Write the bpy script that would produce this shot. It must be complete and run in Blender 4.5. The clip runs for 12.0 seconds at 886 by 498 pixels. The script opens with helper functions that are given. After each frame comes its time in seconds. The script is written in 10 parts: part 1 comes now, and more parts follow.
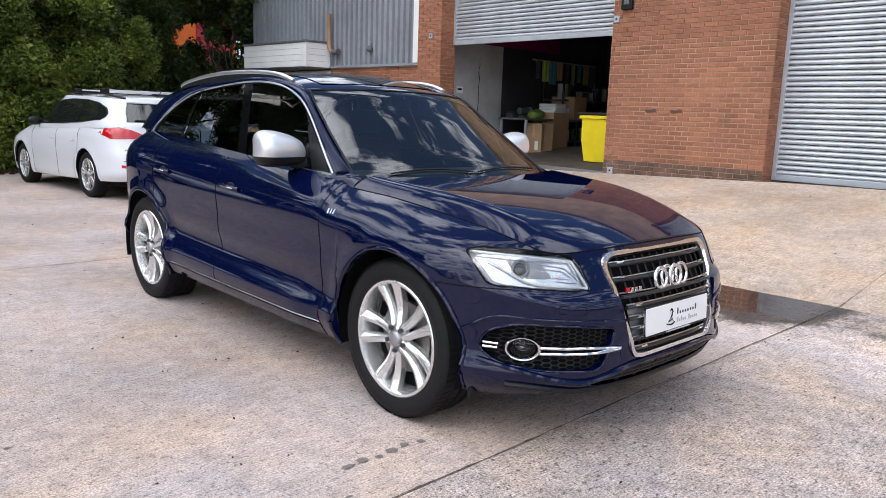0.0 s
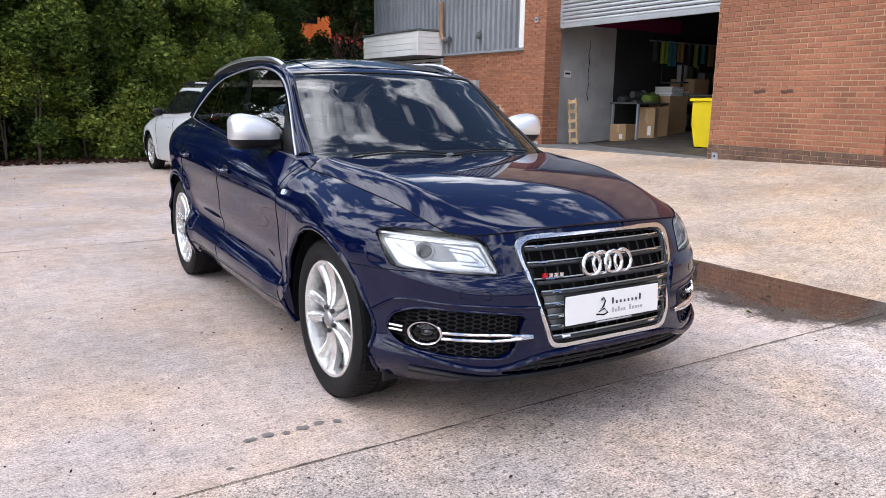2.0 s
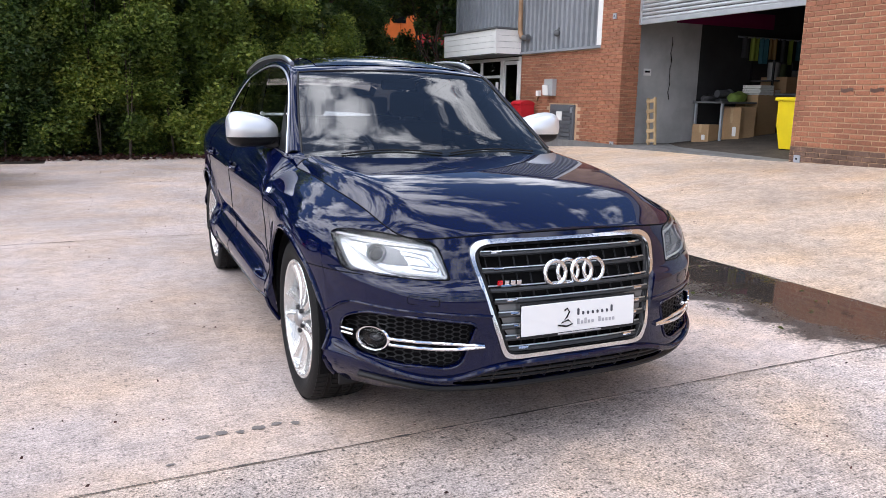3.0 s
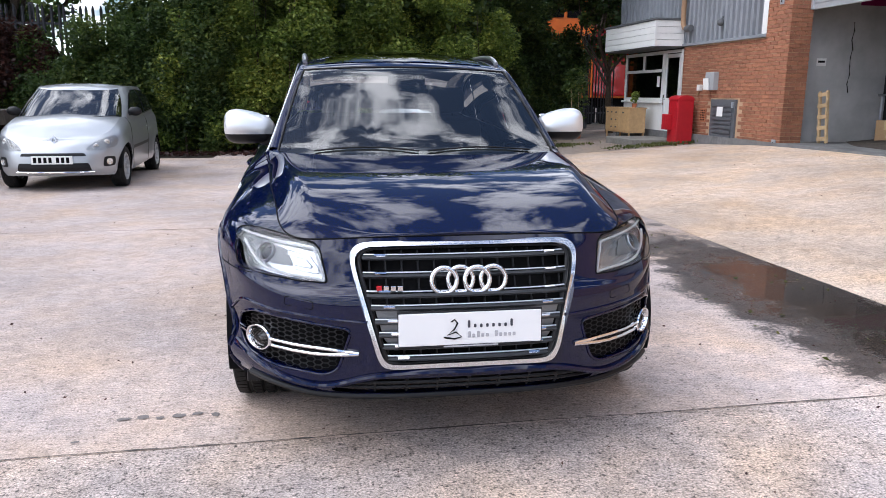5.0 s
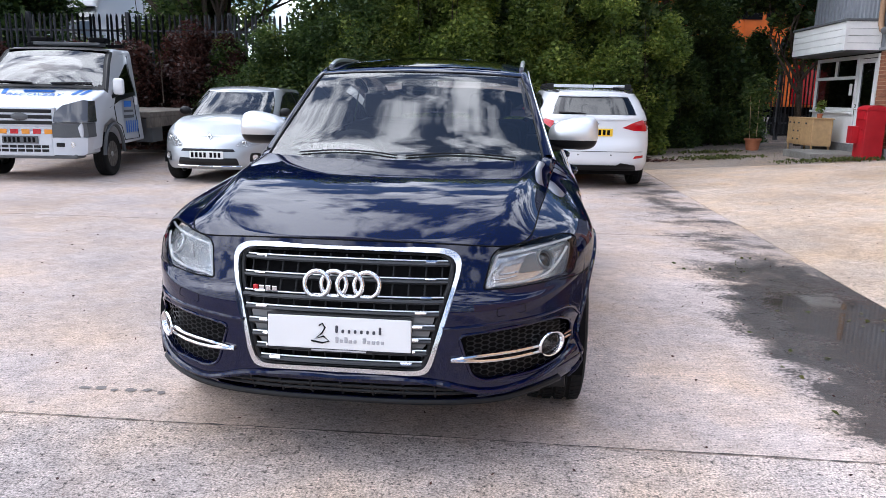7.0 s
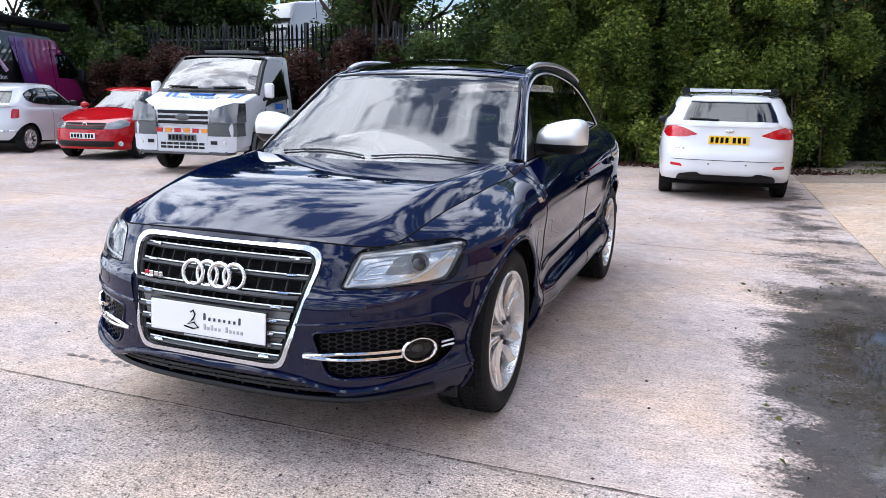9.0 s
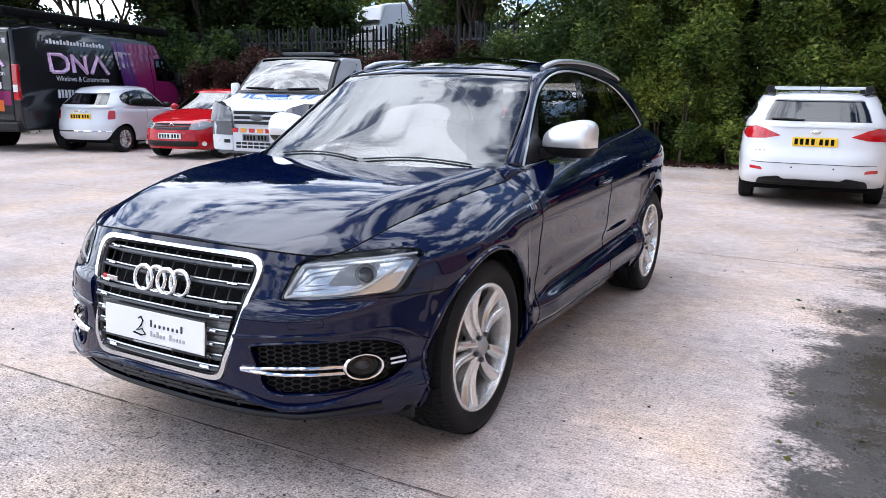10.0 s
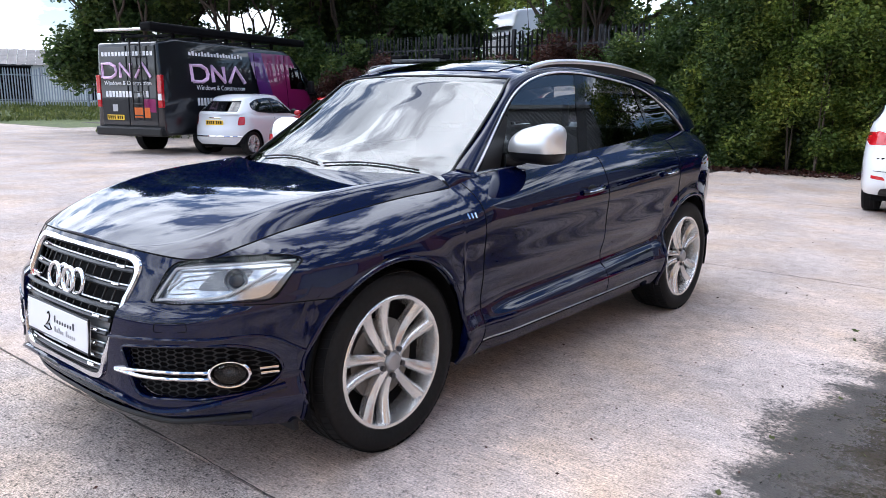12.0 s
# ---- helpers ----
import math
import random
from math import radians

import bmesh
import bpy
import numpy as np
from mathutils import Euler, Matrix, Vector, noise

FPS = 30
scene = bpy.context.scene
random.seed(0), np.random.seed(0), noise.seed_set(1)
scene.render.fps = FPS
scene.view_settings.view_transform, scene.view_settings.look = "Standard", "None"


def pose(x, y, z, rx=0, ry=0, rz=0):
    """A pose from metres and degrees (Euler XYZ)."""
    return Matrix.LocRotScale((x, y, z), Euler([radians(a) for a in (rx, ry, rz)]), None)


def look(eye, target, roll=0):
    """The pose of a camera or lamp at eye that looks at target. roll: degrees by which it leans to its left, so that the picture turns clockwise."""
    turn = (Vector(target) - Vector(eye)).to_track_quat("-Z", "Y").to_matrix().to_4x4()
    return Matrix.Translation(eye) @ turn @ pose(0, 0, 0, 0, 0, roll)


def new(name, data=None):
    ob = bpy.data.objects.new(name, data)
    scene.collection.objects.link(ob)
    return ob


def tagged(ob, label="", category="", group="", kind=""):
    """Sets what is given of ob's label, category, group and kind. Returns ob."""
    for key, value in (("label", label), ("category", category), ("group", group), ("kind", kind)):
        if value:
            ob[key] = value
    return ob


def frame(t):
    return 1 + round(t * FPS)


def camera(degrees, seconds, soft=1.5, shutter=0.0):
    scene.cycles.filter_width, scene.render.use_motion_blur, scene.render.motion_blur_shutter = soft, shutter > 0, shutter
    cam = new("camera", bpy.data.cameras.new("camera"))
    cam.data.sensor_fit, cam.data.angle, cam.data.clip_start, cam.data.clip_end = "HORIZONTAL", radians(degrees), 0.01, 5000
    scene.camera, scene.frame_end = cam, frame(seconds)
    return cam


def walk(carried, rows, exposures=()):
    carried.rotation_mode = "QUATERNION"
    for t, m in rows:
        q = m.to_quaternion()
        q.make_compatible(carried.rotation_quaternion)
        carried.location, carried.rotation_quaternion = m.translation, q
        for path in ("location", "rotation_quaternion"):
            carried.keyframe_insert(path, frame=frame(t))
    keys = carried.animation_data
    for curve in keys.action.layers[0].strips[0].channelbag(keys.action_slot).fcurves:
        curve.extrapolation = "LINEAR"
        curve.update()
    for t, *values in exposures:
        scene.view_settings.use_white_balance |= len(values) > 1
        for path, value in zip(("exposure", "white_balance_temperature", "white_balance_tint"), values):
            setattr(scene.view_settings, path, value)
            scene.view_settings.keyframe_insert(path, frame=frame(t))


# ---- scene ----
cam = camera(61.6, 12.0, soft=0.85)
PATH = [
    (0, (-3.017, -1.582, 1.366), (-1.64, -0.175, 1.016), 2.0),
    (0.5, (-2.867, -1.776, 1.36), (-1.54, -0.325, 0.998), 1.7),
    (1, (-2.72, -1.897, 1.344), (-1.462, -0.388, 0.97), 1.5),
    (1.5, (-2.483, -2.011, 1.354), (-1.316, -0.434, 0.969), 1.2),
    (2, (-2.227, -2.143, 1.35), (-1.162, -0.496, 0.96), 1.0),
    (2.5, (-1.959, -2.272, 1.362), (-1.002, -0.56, 0.967), 1.0),
    (3, (-1.689, -2.314, 1.355), (-0.848, -0.544, 0.958), 1.1),
    (3.2, (-1.581, -2.297, 1.354), (-0.781, -0.508, 0.956), 1.3),
    (5, (-0.562, -2.519, 1.362), (-0.21, -0.593, 0.951), 0.4),
    (5.5, (-0.283, -2.548, 1.358), (-0.058, -0.604, 0.944), 0.1),
    (6, (0.023, -2.585, 1.373), (0.119, -0.631, 0.959), 0.1),
    (6.5, (0.319, -2.548, 1.366), (0.28, -0.591, 0.954), 0.5),
    (7, (0.588, -2.519, 1.375), (0.417, -0.568, 0.971), 1.1),
    (7.5, (0.909, -2.515, 1.371), (0.621, -0.575, 0.98), 1.6),
    (9.5, (1.965, -2.041, 1.383), (1.168, -0.252, 0.978), 1.1),
    (10, (2.15, -1.832, 1.387), (1.239, -0.098, 0.982), 1.0),
    (10.5, (2.326, -1.66, 1.381), (1.316, 0.02, 0.981), 0.8),
    (11, (2.57, -1.503, 1.389), (1.475, 0.124, 0.994), 0.6),
    (11.5, (2.724, -1.351, 1.375), (1.55, 0.22, 0.981), 0.5),
    (12, (2.855, -1.176, 1.382), (1.608, 0.338, 0.988), 0.6),
]
walk(cam, [(t, look(eye, target, roll)) for t, eye, target, roll in PATH], [(0.0, -1.08, 6050, 12), (2.5, -0.91, 6100, 14), (6.0, -0.92, 5900, 13), (9.5, -0.78, 5800, 12), (12.0, -0.74, 5750, 11)])

# ---- world, sun, exposure ----
SUN_EL, SUN_AZ = 58.0, 262.0          # degrees; azimuth is where the sun stands, clockwise from +Y
world = bpy.data.worlds.new("sky_world")
scene.world = world
world.use_nodes = True


def build_world(w):
    nt = w.node_tree
    nt.nodes.clear()
    N, L = nt.nodes.new, nt.links.new
    out, bg = N("ShaderNodeOutputWorld"), N("ShaderNodeBackground")
    sky = N("ShaderNodeTexSky")
    sky.sky_type, sky.sun_disc = "NISHITA", False
    sky.sun_elevation, sky.sun_rotation = radians(SUN_EL), radians(SUN_AZ)
    tc, mp = N("ShaderNodeTexCoord"), N("ShaderNodeMapping")
    mp.inputs["Scale"].default_value = (1.0, 1.0, 1.25)
    n1, n2 = N("ShaderNodeTexNoise"), N("ShaderNodeTexNoise")
    n1.inputs["Scale"].default_value, n1.inputs["Detail"].default_value, n1.inputs["Roughness"].default_value = 4.4, 11, 0.60
    n2.inputs["Scale"].default_value, n2.inputs["Detail"].default_value = 5.2, 9
    # a flat cloud deck seen in perspective: the way's x and y over its height
    split, deck, lift, over_x, over_y = N("ShaderNodeSeparateXYZ"), N("ShaderNodeCombineXYZ"), N("ShaderNodeMath"), N("ShaderNodeMath"), N("ShaderNodeMath")
    lift.operation, lift.inputs[1].default_value, lift.inputs[2].default_value = "MULTIPLY_ADD", 1.0, 0.32
    over_x.operation = over_y.operation = "DIVIDE"
    high = N("ShaderNodeMath")
    high.operation, high.inputs[1].default_value = "MAXIMUM", 0.0
    L(tc.outputs["Generated"], split.inputs[0])
    L(split.outputs["Z"], high.inputs[0])
    L(high.outputs[0], lift.inputs[0])
    L(split.outputs["X"], over_x.inputs[0])
    L(split.outputs["Y"], over_y.inputs[0])
    L(lift.outputs[0], over_x.inputs[1])
    L(lift.outputs[0], over_y.inputs[1])
    L(over_x.outputs[0], deck.inputs["X"])
    L(over_y.outputs[0], deck.inputs["Y"])
    L(deck.outputs[0], mp.inputs["Vector"])
    L(mp.outputs["Vector"], n1.inputs["Vector"])
    L(mp.outputs["Vector"], n2.inputs["Vector"])
    ramp = N("ShaderNodeValToRGB")
    ramp.color_ramp.elements[0].position, ramp.color_ramp.elements[1].position = 0.485, 0.565
    # cover thickens overhead and towards the west, with blue gaps to the east
    lean, cover = N("ShaderNodeVectorMath"), N("ShaderNodeMath")
    lean.operation, lean.inputs[1].default_value = "DOT_PRODUCT", (-0.075, 0.0, 0.02)
    L(tc.outputs["Generated"], lean.inputs[0])
    L(n1.outputs["Fac"], cover.inputs[0])
    L(lean.outputs["Value"], cover.inputs[1])
    L(cover.outputs[0], ramp.inputs["Fac"])
    shade = N("ShaderNodeValToRGB")
    shade.color_ramp.elements[0].position, shade.color_ramp.elements[1].position = 0.45, 0.65
    shade.color_ramp.elements[0].color, shade.color_ramp.elements[1].color = (36.0, 36.6, 37.6, 1), (66, 66, 66, 1)
    glow = N("ShaderNodeMath")
    L(n2.outputs["Fac"], glow.inputs[0])
    rise = N("ShaderNodeVectorMath")
    rise.operation, rise.inputs[1].default_value = "DOT_PRODUCT", (0.0, 0.03, 0.13)
    L(tc.outputs["Generated"], rise.inputs[0])
    L(rise.outputs["Value"], glow.inputs[1])
    L(glow.outputs[0], shade.inputs["Fac"])
    mix = N("ShaderNodeMix")
    mix.data_type = "RGBA"
    L(ramp.outputs["Color"], mix.inputs[0])
    clear = N("ShaderNodeVectorMath")
    clear.operation, clear.inputs["Scale"].default_value = "SCALE", 2.6
    L(sky.outputs["Color"], clear.inputs[0])
    L(clear.outputs[0], mix.inputs[6])
    # clouds shine brighter round the veiled sun
    near, halo, gain = N("ShaderNodeVectorMath"), N("ShaderNodeMapRange"), N("ShaderNodeVectorMath")
    near.operation, gain.operation = "DOT_PRODUCT", "SCALE"
    near.inputs[1].default_value = (math.sin(radians(SUN_AZ)) * math.cos(radians(SUN_EL)), math.cos(radians(SUN_AZ)) * math.cos(radians(SUN_EL)), math.sin(radians(SUN_EL)))
    L(tc.outputs["Generated"], near.inputs[0])
    L(near.outputs["Value"], halo.inputs[0])
    halo.interpolation_type = "SMOOTHSTEP"
    halo.inputs[1].default_value, halo.inputs[2].default_value, halo.inputs[3].default_value, halo.inputs[4].default_value = 0.4, 1.0, 0.80, 1.15
    L(shade.outputs["Color"], gain.inputs[0])
    L(halo.outputs[0], gain.inputs["Scale"])
    L(gain.outputs[0], mix.inputs[7])
    L(mix.outputs[2], bg.inputs["Color"])
    bg.inputs["Strength"].default_value = 0.11
    L(bg.outputs[0], out.inputs["Surface"])


build_world(world)
sun = new("sun", bpy.data.lights.new("sun", "SUN"))
sun.data.energy, sun.data.angle, sun.data.color = 1.5, radians(44.0), (1.0, 0.97, 0.93)
saz, sel = radians(SUN_AZ), radians(SUN_EL)
sun_way = Vector((-math.sin(saz) * math.cos(sel), -math.cos(saz) * math.cos(sel), -math.sin(sel)))
sun.matrix_world = Matrix.Translation((-25, -4, 30)) @ sun_way.to_track_quat("-Z", "Y").to_matrix().to_4x4()


# ---- materials ----
def material(name, base=(0.5, 0.5, 0.5), rough=0.5, metal=0.0, grain=0.0, scale=20.0, bump=0.0, coat=0.0, spec=0.5, stain=0.0, stain_scale=2.0, trans=0.0, ior=1.45):
    """A principled surface with fine grain, larger stains and relief in object space."""
    m = bpy.data.materials.new(name)
    m.use_nodes = True
    nt = m.node_tree
    b = nt.nodes["Principled BSDF"]
    b.inputs["Base Color"].default_value = (*base, 1)
    b.inputs["Roughness"].default_value = rough
    b.inputs["Metallic"].default_value = metal
    b.inputs["Coat Weight"].default_value = coat
    b.inputs["Coat Roughness"].default_value = 0.02
    b.inputs["Specular IOR Level"].default_value = spec
    b.inputs["Transmission Weight"].default_value = trans
    b.inputs["IOR"].default_value = ior
    N, L = nt.nodes.new, nt.links.new
    if grain or bump or stain:
        tc = N("ShaderNodeTexCoord")
        fine, big = N("ShaderNodeTexNoise"), N("ShaderNodeTexNoise")
        fine.inputs["Scale"].default_value, fine.inputs["Detail"].default_value = scale, 6
        big.inputs["Scale"].default_value, big.inputs["Detail"].default_value = stain_scale, 5
        L(tc.outputs["Object"], fine.inputs["Vector"])
        L(tc.outputs["Object"], big.inputs["Vector"])
        mr1, mr2 = N("ShaderNodeMapRange"), N("ShaderNodeMapRange")
        mr1.inputs[1].default_value, mr1.inputs[2].default_value = 0.25, 0.75
        mr1.inputs[3].default_value, mr1.inputs[4].default_value = 1 - grain, 1 + grain
        mr2.inputs[1].default_value, mr2.inputs[2].default_value = 0.3, 0.7
        mr2.inputs[3].default_value, mr2.inputs[4].default_value = 1 - stain, 1 + stain
        L(fine.outputs["Fac"], mr1.inputs[0])
        L(big.outputs["Fac"], mr2.inputs[0])
        mul = N("ShaderNodeMath")
        mul.operation = "MULTIPLY"
        L(mr1.outputs[0], mul.inputs[0])
        L(mr2.outputs[0], mul.inputs[1])
        col = N("ShaderNodeVectorMath")
        col.operation = "SCALE"
        col.inputs[0].default_value = base
        L(mul.outputs[0], col.inputs["Scale"])
        L(col.outputs[0], b.inputs["Base Color"])
        if bump:
            bp = N("ShaderNodeBump")
            bp.inputs["Strength"].default_value, bp.inputs["Distance"].default_value = bump, 0.01
            L(fine.outputs["Fac"], bp.inputs["Height"])
            L(bp.outputs[0], b.inputs["Normal"])
    return m


def concrete_material(name, base, damp=True, rugged=1.0):
    """Brushed yard concrete: grit, blotches, faint brush marks across, damp hollows along the gully."""
    m = bpy.data.materials.new(name)
    m.use_nodes = True
    nt = m.node_tree
    b = nt.nodes["Principled BSDF"]
    N, L = nt.nodes.new, nt.links.new
    geo = N("ShaderNodeNewGeometry")

    def noise_at(scale, detail=5, vec=None, rough=0.55):
        n = N("ShaderNodeTexNoise")
        n.inputs["Scale"].default_value, n.inputs["Detail"].default_value, n.inputs["Roughness"].default_value = scale, detail, rough
        L(vec or geo.outputs["Position"], n.inputs["Vector"])
        return n.outputs["Fac"]

    def calc(op, a, c=None, clamp=False):
        n = N("ShaderNodeMath")
        n.operation, n.use_clamp = op, clamp
        for k, v in enumerate((a, c)):
            if v is None:
                continue
            if isinstance(v, (int, float)):
                n.inputs[k].default_value = v
            else:
                L(v, n.inputs[k])
        return n.outputs[0]

    def ranged(v, a, c, lo, hi):
        n = N("ShaderNodeMapRange")
        n.inputs[1].default_value, n.inputs[2].default_value, n.inputs[3].default_value, n.inputs[4].default_value = a, c, lo, hi
        L(v, n.inputs[0])
        return n.outputs[0]

    sep = N("ShaderNodeSeparateXYZ")
    L(geo.outputs["Position"], sep.inputs[0])
    streak = N("ShaderNodeMapping")
    streak.inputs["Scale"].default_value = (0.6, 9.0, 1)
    L(geo.outputs["Position"], streak.inputs["Vector"])
    grit, mid, big = noise_at(105, 4, rough=0.7), noise_at(9, 6, rough=0.62), noise_at(0.7, 4)
    speck = noise_at(42, 5, rough=0.75)
    brush = noise_at(14, 3, streak.outputs[0])
    v = calc("MULTIPLY", ranged(grit, 0.32, 0.68, 1 - 0.52 * rugged, 1 + 0.42 * rugged), ranged(mid, 0.28, 0.72, 1 - 0.22 * rugged, 1 + 0.15 * rugged))
    v = calc("MULTIPLY", v, ranged(big, 0.3, 0.7, 0.76, 1.16))
    v = calc("MULTIPLY", v, ranged(speck, 0.53, 0.64, 1.05, 1 - 0.55 * rugged))
    v = calc("MULTIPLY", v, ranged(brush, 0.3, 0.7, 0.76, 1.16))
    # bleached, scoured patch beside the gully
    bx, by = calc("DIVIDE", calc("SUBTRACT", sep.outputs["X"], 1.75), 1.2), calc("DIVIDE", calc("SUBTRACT", sep.outputs["Y"], 1.4), 3.2)
    out_of = calc("ADD", calc("SQRT", calc("ADD", calc("MULTIPLY", bx, bx), calc("MULTIPLY", by, by))), calc("MULTIPLY", calc("SUBTRACT", noise_at(1.1, 6), 0.5), 1.6))
    v = calc("MULTIPLY", v, ranged(out_of, 0.55, 1.15, 1.30, 1.0))
    rough = 0.86
    if damp:
        # damp band beside the gully at x = 3.2, widening towards the low end
        off = calc("ABSOLUTE", calc("SUBTRACT", sep.outputs["X"], 2.75))
        lobe = ranged(off, 0.1, 1.25, 0.76, -0.2)
        # the low hollow where water gathers, ending at the cross joint
        hollow = calc("MULTIPLY", ranged(sep.outputs["X"], 1.85, 2.55, 0.0, 1.0), ranged(sep.outputs["Y"], 2.3, 4.4, 1.0, 0.0))
        hollow = calc("MULTIPLY", hollow, ranged(sep.outputs["Y"], 0.1, 0.6, 0.0, 1.0))
        lobe = calc("ADD", lobe, calc("MULTIPLY", hollow, 1.25))
        swept = N("ShaderNodeMapping")
        swept.inputs["Scale"].default_value = (1.1, 1.35, 1)
        L(geo.outputs["Position"], swept.inputs["Vector"])
        wet = calc("ADD", lobe, calc("MULTIPLY", calc("SUBTRACT", noise_at(1.5, 12, swept.outputs[0], rough=0.70), 0.5), 3.1))
        wet = calc("ADD", wet, calc("MULTIPLY", calc("SUBTRACT", speck, 0.5), 1.6))
        band = ranged(sep.outputs["Y"], 12.5, 14.0, 1.0, 0.0)
        pool = ranged(wet, 0.95, 1.80, 0.0, 1.0)
        pool.node.clamp = True
        wet = calc("MULTIPLY", ranged(wet, 0.52, 0.98, 0.0, 1.0), band)
        wet.node.use_clamp = True
        v = calc("MULTIPLY", v, ranged(wet, 0, 1, 1.0, 0.10))
        L(calc("SUBTRACT", ranged(wet, 0, 1, 0.86, 0.55), calc("MULTIPLY", pool, 0.51)), b.inputs["Roughness"])
        firm = ranged(pool, 0, 1, 0.8, 0.0)
    else:
        b.inputs["Roughness"].default_value = rough
        firm = None
    tint = N("ShaderNodeMix")
    tint.data_type = "RGBA"
    tint.inputs[6].default_value, tint.inputs[7].default_value = (*base, 1), (base[0] * 1.08, base[1] * 0.965, base[2] * 0.80, 1)
    L(ranged(noise_at(1.3, 5), 0.4, 0.7, 0, 1), tint.inputs[0])
    sc = N("ShaderNodeVectorMath")
    sc.operation = "SCALE"
    L(tint.outputs[2], sc.inputs[0])
    L(v, sc.inputs["Scale"])
    L(sc.outputs[0], b.inputs["Base Color"])
    bp = N("ShaderNodeBump")
    bp.inputs["Strength"].default_value, bp.inputs["Distance"].default_value = 0.8, 0.006
    L(calc("ADD", speck, calc("MULTIPLY", mid, 0.6)), bp.inputs["Height"])
    if firm:
        L(firm, bp.inputs["Strength"])
    L(bp.outputs[0], b.inputs["Normal"])
    return m


def paint(name, base, flake=0.0, rough=0.22, spec=0.3):
    m = material(name, base, rough, metal=flake, coat=1.0, spec=spec)
    return m


def glass_material(name, tint, see=0.6):
    """Thin car glass: mirror gloss over a tinted, partly clear pane."""
    m = bpy.data.materials.new(name)
    m.use_nodes = True
    nt = m.node_tree
    N, L = nt.nodes.new, nt.links.new
    nt.nodes.clear()
    out, mix, tr, gl, lw = N("ShaderNodeOutputMaterial"), N("ShaderNodeMixShader"), N("ShaderNodeBsdfTransparent"), N("ShaderNodeBsdfGlossy"), N("ShaderNodeFresnel")
    lw.inputs["IOR"].default_value = see
    tr.inputs["Color"].default_value = (*tint, 1)
    gl.inputs["Roughness"].default_value = 0.0
    L(lw.outputs[0], mix.inputs[0])
    L(tr.outputs[0], mix.inputs[1])
    L(gl.outputs[0], mix.inputs[2])
    L(mix.outputs[0], out.inputs["Surface"])
    return m


CONCRETE = concrete_material("yard_concrete", (0.484, 0.408, 0.378), rugged=0.98)
FRONT_CONCRETE = concrete_material("gritty_concrete", (0.468, 0.403, 0.378), rugged=1.55)
RAMP = concrete_material("ramp_concrete", (0.55, 0.440, 0.355), damp=False, rugged=1.1)
OLD_CONCRETE = concrete_material("old_grimy_concrete", (0.285, 0.235, 0.20), damp=False, rugged=1.15)
EARTH = material("earth", (0.06, 0.048, 0.038), 0.95, grain=0.5, scale=30, bump=0.8, stain=0.4)
GRASS_GROUND = material("grass_ground", (0.09, 0.11, 0.035), 0.95, grain=0.4, scale=25, bump=0.6, stain=0.3)
NAVY = paint("navy_pearl_paint", (0.0011, 0.0031, 0.025), 0.0, 0.4, spec=0.0)
NAVY.node_tree.nodes["Principled BSDF"].inputs["Coat IOR"].default_value = 1.47
CHROME = material("chrome", (0.82, 0.82, 0.83), 0.06, 1.0)
SATIN = material("satin_aluminium", (0.72, 0.73, 0.75), 0.28, 1.0)
BLACK = material("black_plastic", (0.008, 0.008, 0.009), 0.4, grain=0.2, scale=400, spec=0.35)
MATT_BLACK = material("matt_black", (0.003, 0.003, 0.0035), 0.8, spec=0.15)
RUBBER = material("tyre_rubber", (0.007, 0.007, 0.0075), 0.7, grain=0.3, scale=60, bump=0.1, spec=0.3)
ALLOY = material("silver_alloy", (0.74, 0.74, 0.73), 0.26, 0.8, grain=0.06, scale=30)
GLASS = glass_material("car_glass", (0.52, 0.57, 0.57), 2.05)
PRIVACY = glass_material("privacy_glass", (0.04, 0.045, 0.05), 1.75)
CLEAR = glass_material("clear_lens", (0.93, 0.94, 0.95), 1.45)
WHITE_PAINT = paint("white_paint", (0.69, 0.705, 0.73), 0.0, 0.3)
SILVER_PAINT = paint("silver_paint", (0.41, 0.43, 0.45), 0.55, 0.35)
RED_PAINT = paint("red_paint", (0.40, 0.006, 0.012), 0.0, 0.28, spec=0.0)
VAN_PAINT = paint("anthracite_paint", (0.010, 0.0105, 0.014), 0.2, 0.3)
TRUCK_PAINT = paint("dull_white_paint", (0.58, 0.605, 0.64), 0.0, 0.35)
WHITE_PLASTIC = material("white_plastic", (0.80, 0.80, 0.80), 0.4)
YELLOW_PLATE = material("yellow_plate", (0.85, 0.55, 0.03), 0.4)
RED_LENS = material("red_lens", (0.46, 0.006, 0.012), 0.12, coat=1.0)
MORTAR = material("mortar", (0.46, 0.31, 0.20), 0.95, grain=0.2, scale=90, bump=0.4, stain=0.2)
SHUTTER = material("galvanised_slat", (0.50, 0.53, 0.56), 0.38, 0.45, grain=0.05, scale=12, stain=0.08)
CLADDING = material("grey_cladding", (0.235, 0.248, 0.27), 0.55, grain=0.08, scale=8, stain=0.15, stain_scale=0.8)
WHITE_UPVC = material("white_upvc", (0.78, 0.78, 0.76), 0.4, grain=0.03, scale=20, stain=0.06)
# near-black base colour puts indoor shade into the room surfaces
ROOM_SHADE = material("room_shade", (0.03, 0.03, 0.033), 0.9, grain=0.1, scale=6, stain=0.2)
FENCE_M = material("palisade_steel", (0.045, 0.045, 0.05), 0.6, 0.3, grain=0.2, scale=15, stain=0.3)
BARK = material("bark", (0.07, 0.052, 0.038), 0.95, grain=0.4, scale=25, bump=0.8)
ORANGE = material("orange_panel", (0.80, 0.17, 0.02), 0.5, grain=0.05, scale=6, stain=0.1)


